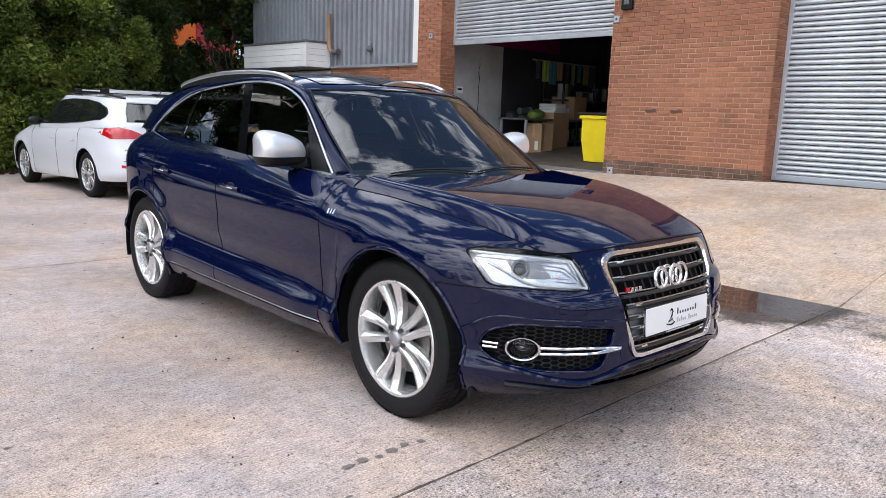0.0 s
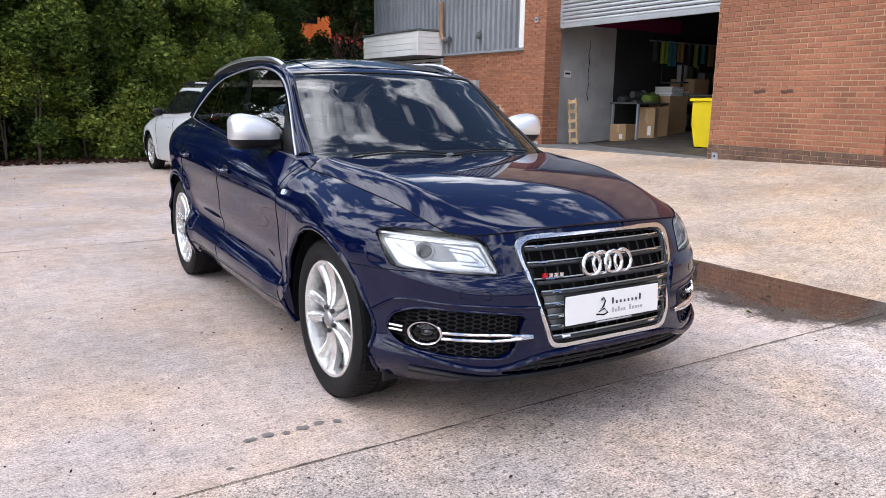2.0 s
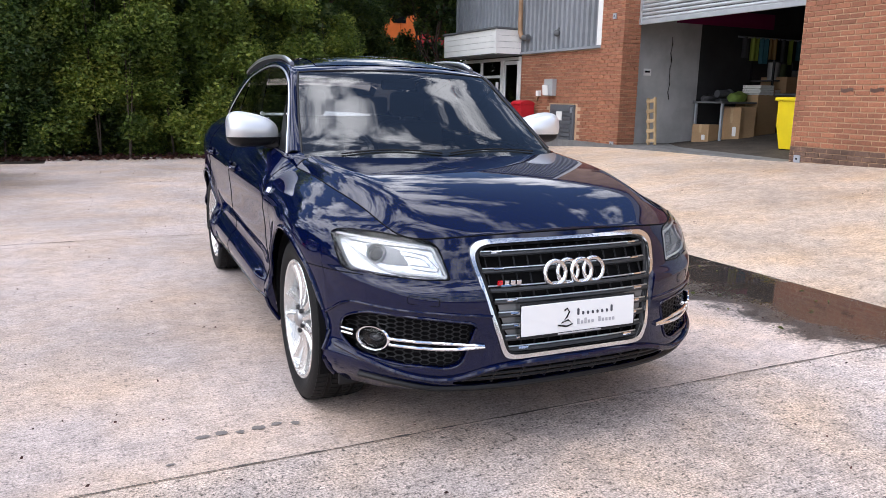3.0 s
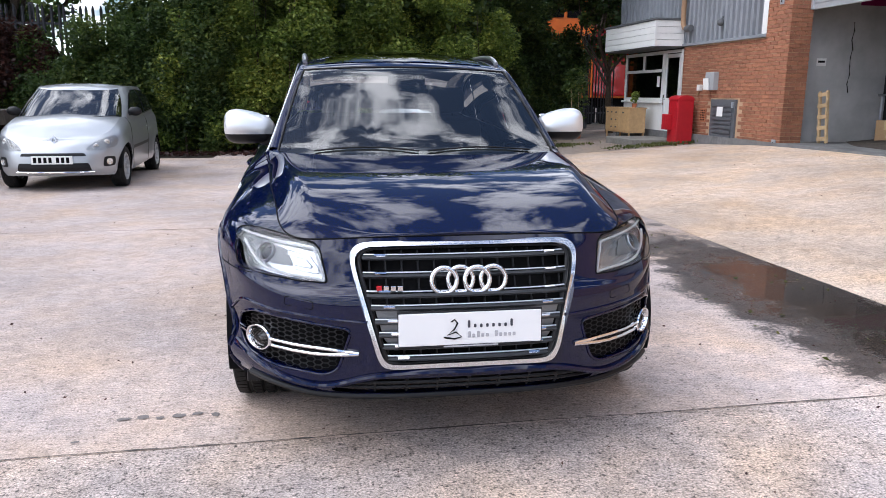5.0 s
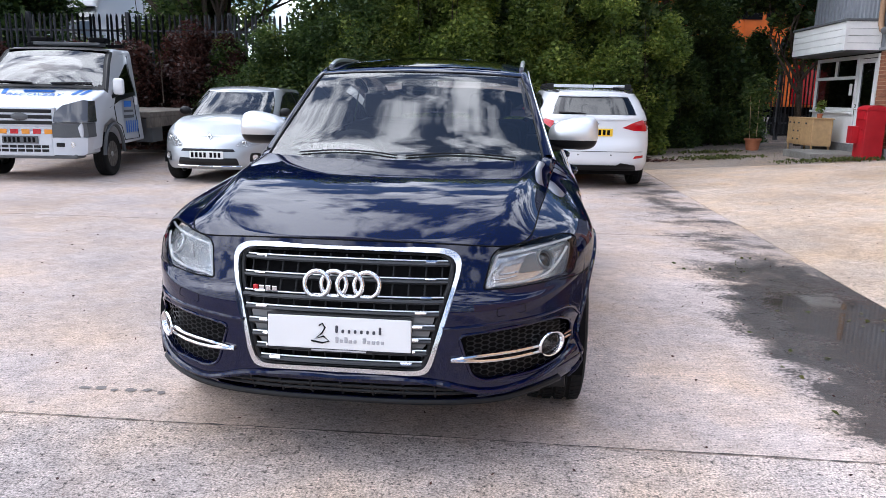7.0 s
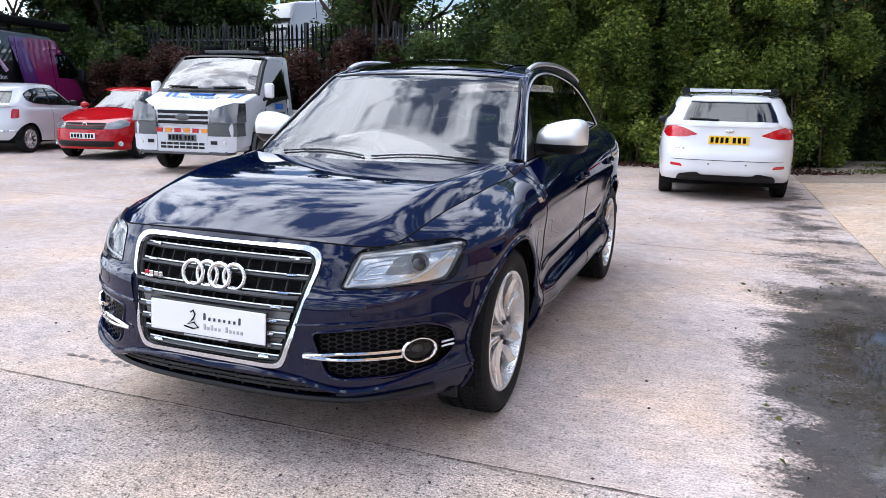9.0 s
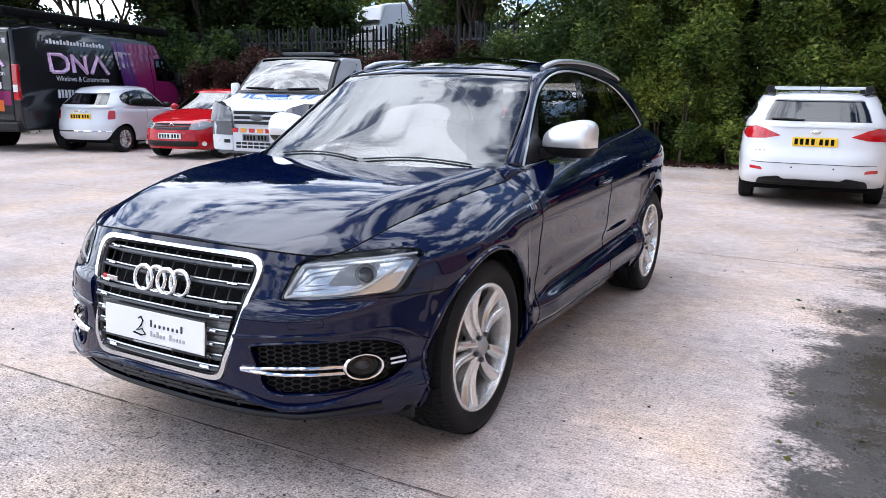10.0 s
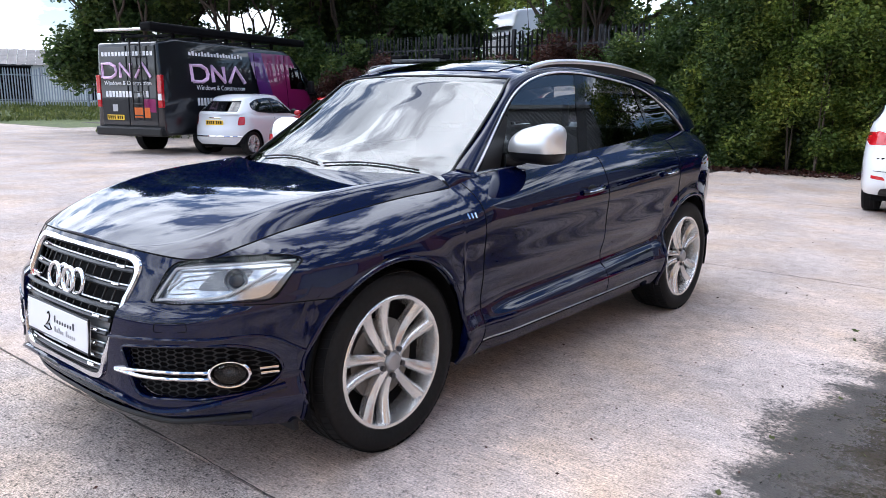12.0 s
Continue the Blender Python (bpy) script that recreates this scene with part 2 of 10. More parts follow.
# ---- mesh helpers ----
def mesh_of(bm, name, mat, smooth=False, angle=None):
    me = bpy.data.meshes.new(name)
    bm.to_mesh(me)
    bm.free()
    for one in mat if isinstance(mat, (list, tuple)) else (mat,):
        me.materials.append(one)
    if smooth:
        me.polygons.foreach_set("use_smooth", [True] * len(me.polygons))
        if angle:
            me.set_sharp_from_angle(angle=radians(angle))
    return me


def part(name, bm, mat, parent=None, label="", smooth=False, angle=35, m=None):
    ob = new(name, mesh_of(bm, name, mat, smooth, angle))
    if m is not None:
        ob.matrix_basis = m
    if parent is not None:
        ob.parent = parent
    if label:
        ob["label"] = label
    return ob


def thing(name, label, category, m=None, group="", kind=""):
    ob = new(name)
    ob.empty_display_size = 0.1
    if m is not None:
        ob.matrix_basis = m
    return tagged(ob, label, category, group, kind)


def add_box(bm, x0, y0, z0, x1, y1, z1, bevel=0.0, m=None):
    before = set(bm.verts)
    r = bmesh.ops.create_cube(bm, size=1.0, matrix=Matrix.Translation(((x0 + x1) / 2, (y0 + y1) / 2, (z0 + z1) / 2)) @ Matrix.Diagonal((x1 - x0, y1 - y0, z1 - z0, 1)))
    vs = r["verts"]
    if bevel:
        es = list({e for v in vs for e in v.link_edges})
        bmesh.ops.bevel(bm, geom=es, offset=bevel, segments=2, affect="EDGES", profile=0.5)
        vs = [v for v in bm.verts if v not in before]
    if m is not None:
        bmesh.ops.transform(bm, matrix=m, verts=vs)
    return bm


def box(x0, y0, z0, x1, y1, z1, bevel=0.0, m=None):
    return add_box(bmesh.new(), x0, y0, z0, x1, y1, z1, bevel, m)


def add_rod(bm, a, b, r0, r1=None, seg=12, cap=True):
    a, b = Vector(a), Vector(b)
    d = b - a
    q = d.to_track_quat("Z", "Y").to_matrix().to_4x4()
    bmesh.ops.create_cone(bm, cap_ends=cap, segments=seg, radius1=r0, radius2=r0 if r1 is None else r1, depth=d.length, matrix=Matrix.Translation((a + b) / 2) @ q)
    return bm


def rod(a, b, r0, r1=None, seg=12):
    return add_rod(bmesh.new(), a, b, r0, r1, seg)


def add_tube(bm, pts, r, seg=8, closed=False, flat=1.0):
    """A tube along points; flat squashes it across z."""
    pts = [Vector(p) for p in pts]
    n, rings = len(pts), []
    for i, p in enumerate(pts):
        a = pts[(i - 1) % n] if closed or i else p
        c = pts[(i + 1) % n] if closed or i < n - 1 else p
        d = (c - a).normalized()
        side = d.cross(Vector((0, 0, 1)))
        side = side.normalized() if side.length > 1e-3 else Vector((1, 0, 0))
        up = side.cross(d).normalized()
        rings.append([bm.verts.new(p + r * (math.cos(k / seg * 6.2832) * side + flat * math.sin(k / seg * 6.2832) * up)) for k in range(seg)])
    for i in range(n if closed else n - 1):
        A, B = rings[i], rings[(i + 1) % n]
        for k in range(seg):
            bm.faces.new((A[k], A[(k + 1) % seg], B[(k + 1) % seg], B[k]))
    if not closed:
        bm.faces.new(rings[0])
        bm.faces.new(rings[-1][::-1])
    bmesh.ops.recalc_face_normals(bm, faces=bm.faces)
    return bm


def grid(fn, nu, nv, bm=None):
    """A sheet of quads: fn(u, v) for u, v from 0 to 1."""
    bm = bm or bmesh.new()
    rows = [[bm.verts.new(fn(i / nu, j / nv)) for j in range(nv + 1)] for i in range(nu + 1)]
    for i in range(nu):
        for j in range(nv):
            bm.faces.new((rows[i][j], rows[i + 1][j], rows[i + 1][j + 1], rows[i][j + 1]))
    return bm


def lathe(profile, seg=48, axis="X"):
    """Turn (along, radius) pairs about the x axis."""
    bm = bmesh.new()
    rings = [[bm.verts.new((a, r * math.cos(k / seg * 6.28319), r * math.sin(k / seg * 6.28319))) for k in range(seg)] for a, r in profile]
    for A, B in zip(rings, rings[1:]):
        for k in range(seg):
            bm.faces.new((A[k], A[(k + 1) % seg], B[(k + 1) % seg], B[k]))
    return bm


def spline(*keys):
    """A smooth monotone curve through (at, value) pairs."""
    xs, ys = [k[0] for k in keys], [k[1] for k in keys]
    n = len(xs)
    d = [(ys[i + 1] - ys[i]) / (xs[i + 1] - xs[i]) for i in range(n - 1)]
    mm = [d[0]] + [0 if d[i - 1] * d[i] <= 0 else 2 * d[i - 1] * d[i] / (d[i - 1] + d[i]) for i in range(1, n - 1)] + [d[-1]]

    def at(x):
        if x <= xs[0]:
            return ys[0]
        if x >= xs[-1]:
            return ys[-1]
        i = next(k for k in range(n - 1) if x <= xs[k + 1])
        h = xs[i + 1] - xs[i]
        t = (x - xs[i]) / h
        return (1 + 2 * t) * (1 - t) ** 2 * ys[i] + t * (1 - t) ** 2 * h * mm[i] + t * t * (3 - 2 * t) * ys[i + 1] + t * t * (t - 1) * h * mm[i + 1]

    return at


def fair(*keys):
    """A natural cubic through (at, value) pairs: no breaks of curvature, for body lines that mirror the sky."""
    x, y = np.array([k[0] for k in keys], float), np.array([k[1] for k in keys], float)
    n, h = len(x), np.diff(x)
    A, b = np.eye(n), np.zeros(n)
    for i in range(1, n - 1):
        A[i, i - 1], A[i, i], A[i, i + 1] = h[i - 1], 2 * (h[i - 1] + h[i]), h[i]
        b[i] = 6 * ((y[i + 1] - y[i]) / h[i] - (y[i] - y[i - 1]) / h[i - 1])
    M = np.linalg.solve(A, b)

    def at(q):
        q = min(max(q, x[0]), x[-1])
        i = min(n - 2, max(0, int(np.searchsorted(x, q)) - 1))
        a, c = x[i + 1] - q, q - x[i]
        return float((M[i] * a ** 3 + M[i + 1] * c ** 3) / (6 * h[i]) + (y[i] / h[i] - M[i] * h[i] / 6) * a + (y[i + 1] / h[i] - M[i + 1] * h[i] / 6) * c)

    return at


def fair_line(pts):
    """A smooth line in space through points, by the share 0..1 of its run of points."""
    n = len(pts) - 1
    f = [fair(*[(k, p[q]) for k, p in enumerate(pts)]) for q in range(3)]
    return lambda u: Vector((f[0](u * n), f[1](u * n), f[2](u * n)))


def smooth01(t):
    t = min(1.0, max(0.0, t))
    return t * t * (3 - 2 * t)


# ---- ground ----
GULLY = 3.2
RISE = spline((-8, 0.13), (1.5, 0.127), (6, 0.104), (10, 0.092), (13, 0.062), (17, 0.045), (24, 0.02))


def ground_z(x, y):
    if x <= GULLY:
        return 0.0
    return min(x - GULLY, 9.0) * RISE(y) * smooth01((x - GULLY) / 0.8 + 0.3)


def ground_sheet():
    bm = bmesh.new()
    xs = sorted({*[-600, -250, -120, -60, -40], *range(-30, 13, 3), GULLY, 4, 5, 14, 20, 40, 90, 250, 600})
    ys = sorted({*[-600, -250, -100, -40, -20], *range(-12, 31, 3), 40, 60, 100, 250, 600})
    v = {(x, y): bm.verts.new((x, y, ground_z(x, y) - 0.04)) for x in xs for y in ys}
    for xa, xb in zip(xs, xs[1:]):
        for ya, yb in zip(ys, ys[1:]):
            bm.faces.new((v[xa, ya], v[xb, ya], v[xb, yb], v[xa, yb]))
    return bm


ground = part("ground", ground_sheet(), EARTH)
tagged(ground, "dark earth under the yard and beyond the hedge", "ground", kind="structure")


# ---- yard slabs ----
pavement = thing("pavement", "worn pale concrete yard slabs with dark joints", "pavement", kind="structure")


def slab(x0, x1, y0, y1, mat, seed, zf=ground_z, th=0.12):
    """One cast slab with slightly crooked, rounded edges that follows the fall of the yard."""
    rng = random.Random(seed)
    nx, ny = max(2, int((x1 - x0) / 0.6)), max(2, int((y1 - y0) / 0.6))
    bm = bmesh.new()
    g = 0.003
    top = [[None] * (ny + 1) for _ in range(nx + 1)]
    for i in range(nx + 1):
        for j in range(ny + 1):
            x, y = x0 + g + (x1 - x0 - 2 * g) * i / nx, y0 + g + (y1 - y0 - 2 * g) * j / ny
            edge = (i in (0, nx)) or (j in (0, ny))
            if edge:
                x += rng.uniform(-0.004, 0.004) * (i in (0, nx))
                y += rng.uniform(-0.004, 0.004) * (j in (0, ny))
            top[i][j] = bm.verts.new((x, y, zf(x, y)))
    for i in range(nx):
        for j in range(ny):
            bm.faces.new((top[i][j], top[i + 1][j], top[i + 1][j + 1], top[i][j + 1]))
    rim = [e for e in bm.edges if e.is_boundary]
    r = bmesh.ops.extrude_edge_only(bm, edges=rim)
    for v in (q for q in r["geom"] if isinstance(q, bmesh.types.BMVert)):
        v.co.z -= th
    bm.normal_update()
    sharp = [e for e in bm.edges if len(e.link_faces) == 2 and e.calc_face_angle(0) > 1.0 and max(v.co.z - zf(v.co.x, v.co.y) for v in e.verts) > -0.01]
    bmesh.ops.bevel(bm, geom=sharp, offset=0.003, segments=1, affect="EDGES")
    return part("slab", bm, mat, pavement)


YS = [-14.3, -9.4, -4.5, 0.3, 5.2, 10.0, 13.7]
XS = [-45.0, -38.0, -31.0, -25.0, -19.0, -13.0, -8.2, GULLY]
for a, b in zip(YS, YS[1:]):
    for c, d in zip(XS, XS[1:]):
        slab(c, d, a, b, CONCRETE if a > 0 else FRONT_CONCRETE, int(a * 7 + c * 3))
YR = [-14.3, -9.4, -4.5, 0.3, 5.2, 12.6, 22.0]
for a, b in zip(YR, YR[1:]):
    slab(GULLY, 8.02 if b < 13 else 12.0, a, b, RAMP if b < 13 else OLD_CONCRETE, int(a * 5) + 1)
for c, d in ((-2.5, GULLY), (-31.0, -19.0)):
    slab(c, d, 13.7, 14.9, CONCRETE, 77)

# ---- industrial unit ----
FX = 8.0                                # plane of the brick front
brick_mat = bpy.data.materials.new("brick_varied")


def varied_brick(m, per_island=False):
    m.use_nodes = True
    nt = m.node_tree
    b = nt.nodes["Principled BSDF"]
    N, L = nt.nodes.new, nt.links.new
    info = N("ShaderNodeNewGeometry" if per_island else "ShaderNodeObjectInfo")
    rand = info.outputs["Random Per Island" if per_island else "Random"]
    ramp = N("ShaderNodeValToRGB")
    cr = ramp.color_ramp
    cr.elements[0].color, cr.elements[1].color = (0.235, 0.094, 0.052, 1), (0.335, 0.136, 0.072, 1)
    e = cr.elements.new(0.5)
    e.color = (0.285, 0.113, 0.061, 1)
    L(rand, ramp.inputs["Fac"])
    geo = N("ShaderNodeNewGeometry")
    n1, n2 = N("ShaderNodeTexNoise"), N("ShaderNodeTexNoise")
    n1.inputs["Scale"].default_value, n1.inputs["Detail"].default_value = 55, 6
    n2.inputs["Scale"].default_value, n2.inputs["Detail"].default_value = 0.9, 5
    L(geo.outputs["Position"], n1.inputs["Vector"])
    L(geo.outputs["Position"], n2.inputs["Vector"])
    a, c, mul, sc = N("ShaderNodeMapRange"), N("ShaderNodeMapRange"), N("ShaderNodeMath"), N("ShaderNodeVectorMath")
    for q, lo, hi in ((a, 0.72, 1.25), (c, 0.78, 1.15)):
        q.inputs[1].default_value, q.inputs[2].default_value, q.inputs[3].default_value, q.inputs[4].default_value = 0.3, 0.7, lo, hi
    L(n1.outputs["Fac"], a.inputs[0])
    L(n2.outputs["Fac"], c.inputs[0])
    mul.operation, sc.operation = "MULTIPLY", "SCALE"
    L(a.outputs[0], mul.inputs[0])
    L(c.outputs[0], mul.inputs[1])
    L(ramp.outputs["Color"], sc.inputs[0])
    L(mul.outputs[0], sc.inputs["Scale"])
    L(sc.outputs[0], b.inputs["Base Color"])
    b.inputs["Roughness"].default_value = 0.88
    bp = N("ShaderNodeBump")
    bp.inputs["Strength"].default_value, bp.inputs["Distance"].default_value = 0.5, 0.004
    L(n1.outputs["Fac"], bp.inputs["Height"])
    L(bp.outputs[0], b.inputs["Normal"])


varied_brick(brick_mat)
brick_field_mat = bpy.data.materials.new("brick_field")
varied_brick(brick_field_mat, True)


def brick_mesh(length):
    bm = box(0.0, 0.004, 0.004, 0.03, length - 0.004, 0.061, 0.004)
    return mesh_of(bm, "brick", brick_mat)


BRICK_FULL = brick_mesh(0.215)


def brick_cells(width, z0, z1):
    """(along, up, length) of stretcher-bond bricks in a field."""
    k, z = 0, z0
    while z < z1 - 0.03:
        y = -0.1125 if k % 2 else 0.0
        while y < width - 0.02:
            a, b = max(0.0, y), min(width, y + 0.215)
            if b - a > 0.03:
                yield a, z, b - a
            y += 0.225
        z += 0.075
        k += 1


def brick_face(parent, m, width, z0, z1, singles=0, skip=None, mat=None):
    """Bricks proud of a mortar bed: local y along, z up, -x out. The first ones are single pieces."""
    verts, faces, made = [], [], 0
    for a, z, ln in brick_cells(width, z0, z1):
        if skip and skip(a, z, ln):
            continue
        if made < singles and abs(ln - 0.215) < 1e-6:
            ob = new("brick", BRICK_FULL)
            ob.matrix_basis = m @ Matrix.Translation((-0.011, a, z))
            ob.parent = parent
            made += 1
            continue
        d, e, o = -0.011, 0.004, len(verts)
        for (x, s) in ((0.0, 0.0), (d, e)):
            verts += [m @ Vector((x, a + s, z + s)), m @ Vector((x, a + ln - s, z + s)), m @ Vector((x, a + ln - s, z + 0.065 - s)), m @ Vector((x, a + s, z + 0.065 - s))]
        faces += [(o + 7, o + 6, o + 5, o + 4)] + [(o + 4 + k, o + 4 + (k + 1) % 4, o + (k + 1) % 4, o + k) for k in range(4)]
    me = bpy.data.meshes.new("brick_field")
    me.from_pydata(verts, [], faces)
    me.materials.append(mat or brick_field_mat)
    ob = new("brick_field", me)
    ob.parent = parent
    return tagged(ob, kind="stuff")


def wall_block(name, label, x0, y0, x1, y1, z0, z1):
    ob = part(name, box(x0, y0, z0, x1, y1, z1), MORTAR)
    return tagged(ob, label, "wall", kind="structure")


ROOF_Z = 6.2
facing = Matrix.Identity(4)


def front_at(x, y):
    return Matrix.Translation((x, y, 0))


# broad brick pier between the two shutters
pier = wall_block("wall_pier", "weathered red brick pier between two roller shutters", FX, 3.02, FX + 0.42, 5.78, 0.3, ROOF_Z)
# pier beyond the open doorway
pier2 = wall_block("wall_pier_2", "red brick pier beside the open workshop door", FX, 9.95, FX + 0.42, 10.66, 0.25, ROOF_Z)
low = wall_block("wall_low", "low red brick wall under grey steel cladding", FX + 0.06, 10.66, FX + 0.42, 13.9, 0.1, 2.44)
end_wall = wall_block("wall_end", "dark red brick wall at the end of the unit", FX + 0.5, 16.8, FX + 0.8, 17.6, 0.1, 2.5)
back_of_unit = wall_block("wall_rear", "plain outer walls of the industrial unit", FX + 9.0, -12.0, FX + 9.3, 17.6, 0.1, ROOF_Z)
side_n = wall_block("wall_side", "plain brick end wall of the industrial unit", FX + 0.8, 17.3, FX + 9.0, 17.6, 0.1, ROOF_Z)
pier3 = wall_block("wall_pier_3", "red brick front beyond the closed shutter", FX, -12.0, FX + 0.42, -1.0, 0.3, ROOF_Z)
unit_roof = tagged(part("roof", box(FX - 0.1, -12.0, ROOF_Z, FX + 9.3, 17.6, ROOF_Z + 0.2), CLADDING), "grey steel sheet roof of the industrial unit", "roof", kind="structure")


def shutter(name, label, x, y0, y1, z0, z1, pitch=0.076):
    """A galvanised roller shutter: curved interlocking slats hung in guides, with a bottom rail."""
    root = thing(name, label, "roller shutter")
    verts, faces = [], []
    n = int((z1 - z0) / pitch)
    slat = [(0.022, 0.0), (-0.018, 0.004), (-0.030, 0.022), (-0.026, 0.044), (-0.004, 0.062), (0.022, 0.071)]
    bm = bmesh.new()
    for a, b in zip(slat, slat[1:]):
        q = [bm.verts.new((a[0], 0, a[1])), bm.verts.new((a[0], y1 - y0, a[1])), bm.verts.new((b[0], y1 - y0, b[1])), bm.verts.new((b[0], 0, b[1]))]
        bm.faces.new(q)
    bmesh.ops.remove_doubles(bm, verts=bm.verts, dist=1e-5)
    bmesh.ops.recalc_face_normals(bm, faces=bm.faces)
    me = mesh_of(bm, "slat", SHUTTER, True, 60)
    for k in range(n):
        ob = new("slat", me)
        ob.matrix_basis = Matrix.Translation((x, y0, z0 + 0.09 + k * pitch))
        ob.parent = root
    part("bottom_rail", box(x - 0.03, y0, z0, x + 0.02, y1, z0 + 0.09, 0.006), SHUTTER, root)
    for y in (y0 - 0.05, y1 - 0.01):
        part("guide", box(x - 0.05, y, z0, x + 0.05, y + 0.06, z1, 0.004), SHUTTER, root)
    return root


shutter_closed = shutter("roller_shutter", "closed galvanised steel roller shutter in a brick front", FX + 0.37, -0.95, 2.96, 0.60, 4.4)
shutter_open = shutter("roller_shutter", "galvanised steel roller shutter raised above the workshop door", FX + 0.40, 5.84, 9.89, 2.86, 4.6)
for y0, y1, z0 in ((-1.0, 3.02, 4.4), (5.78, 9.95, 4.5)):
    wall_block("wall_header", "red brick above a roller shutter", FX, y0, FX + 0.42, y1, z0, ROOF_Z)


def corrugated(name, label, x, y0, y1, z0, z1, pitch=0.19, depth=0.062):
    n = int((y1 - y0) / pitch)
    bm, prof = bmesh.new(), []
    for k in range(n + 1):
        y = y0 + k * pitch
        for f, d in ((0.0, 0.0), (0.44, 0.0), (0.52, depth), (0.92, depth), (1.0, 0.0)):
            if y + f * pitch <= y1:
                prof.append((y + f * pitch, d))
    lo = [bm.verts.new((x + d, y, z0)) for y, d in prof]
    hi = [bm.verts.new((x + d, y, z1)) for y, d in prof]
    for k in range(len(prof) - 1):
        if (lo[k].co - lo[k + 1].co).length > 1e-5:
            bm.faces.new((lo[k], lo[k + 1], hi[k + 1], hi[k]))
    return tagged(part(name, bm, CLADDING), label, "wall", kind="structure")


corrugated("wall_cladding", "grey ribbed steel wall cladding", FX + 0.03, 10.82, 17.6, 2.50, ROOF_Z)
tagged(part("trim", box(FX - 0.01, 10.66, 2.44, FX + 0.2, 13.9, 2.50, 0.005), CLADDING), "grey steel drip flashing under the cladding", "trim", kind="structure")
tagged(part("trim", box(FX - 0.005, 10.665, 2.50, FX + 0.1, 10.82, ROOF_Z, 0.004), WHITE_UPVC), "pale corner flashing beside the brick pier", "trim", kind="structure")

# workshop inside the open door
PARTITION = material("partition_paint", (0.42, 0.42, 0.42), 0.8, grain=0.05, scale=10, stain=0.15)
tagged(part("floor", box(FX - 0.05, 4.0, 0.2, FX + 9.0, 17.3, 0.50), material("workshop_floor", (0.15, 0.15, 0.15), 0.7, grain=0.2, scale=15, stain=0.3)), "grey painted concrete workshop floor", "floor", kind="structure")
tagged(part("ceiling", box(FX + 0.42, 2.0, 4.6, FX + 9.0, 17.3, 4.75), ROOM_SHADE), "workshop ceiling coloured near black for the gloom", "ceiling", kind="structure")
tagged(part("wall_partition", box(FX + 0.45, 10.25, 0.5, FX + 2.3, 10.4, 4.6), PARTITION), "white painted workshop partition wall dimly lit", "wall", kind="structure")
# partition line runs on in near black, standing in for the unlit depth
tagged(part("wall_inner", box(FX + 2.3, 10.27, 0.5, FX + 6.5, 10.4, 4.6), ROOM_SHADE), "near-black wall standing in for the unlit depth behind the shelving", "wall", kind="structure")
tagged(part("wall_inner", box(FX + 6.5, 2.0, 0.5, FX + 6.7, 10.4, 4.6), ROOM_SHADE), "inner workshop wall coloured near black for the gloom", "wall", kind="structure")
tagged(part("wall_inner", box(FX + 0.45, 1.8, 0.5, FX + 6.5, 2.0, 4.6), ROOM_SHADE), "inner workshop wall coloured near black for the gloom", "wall", kind="structure")


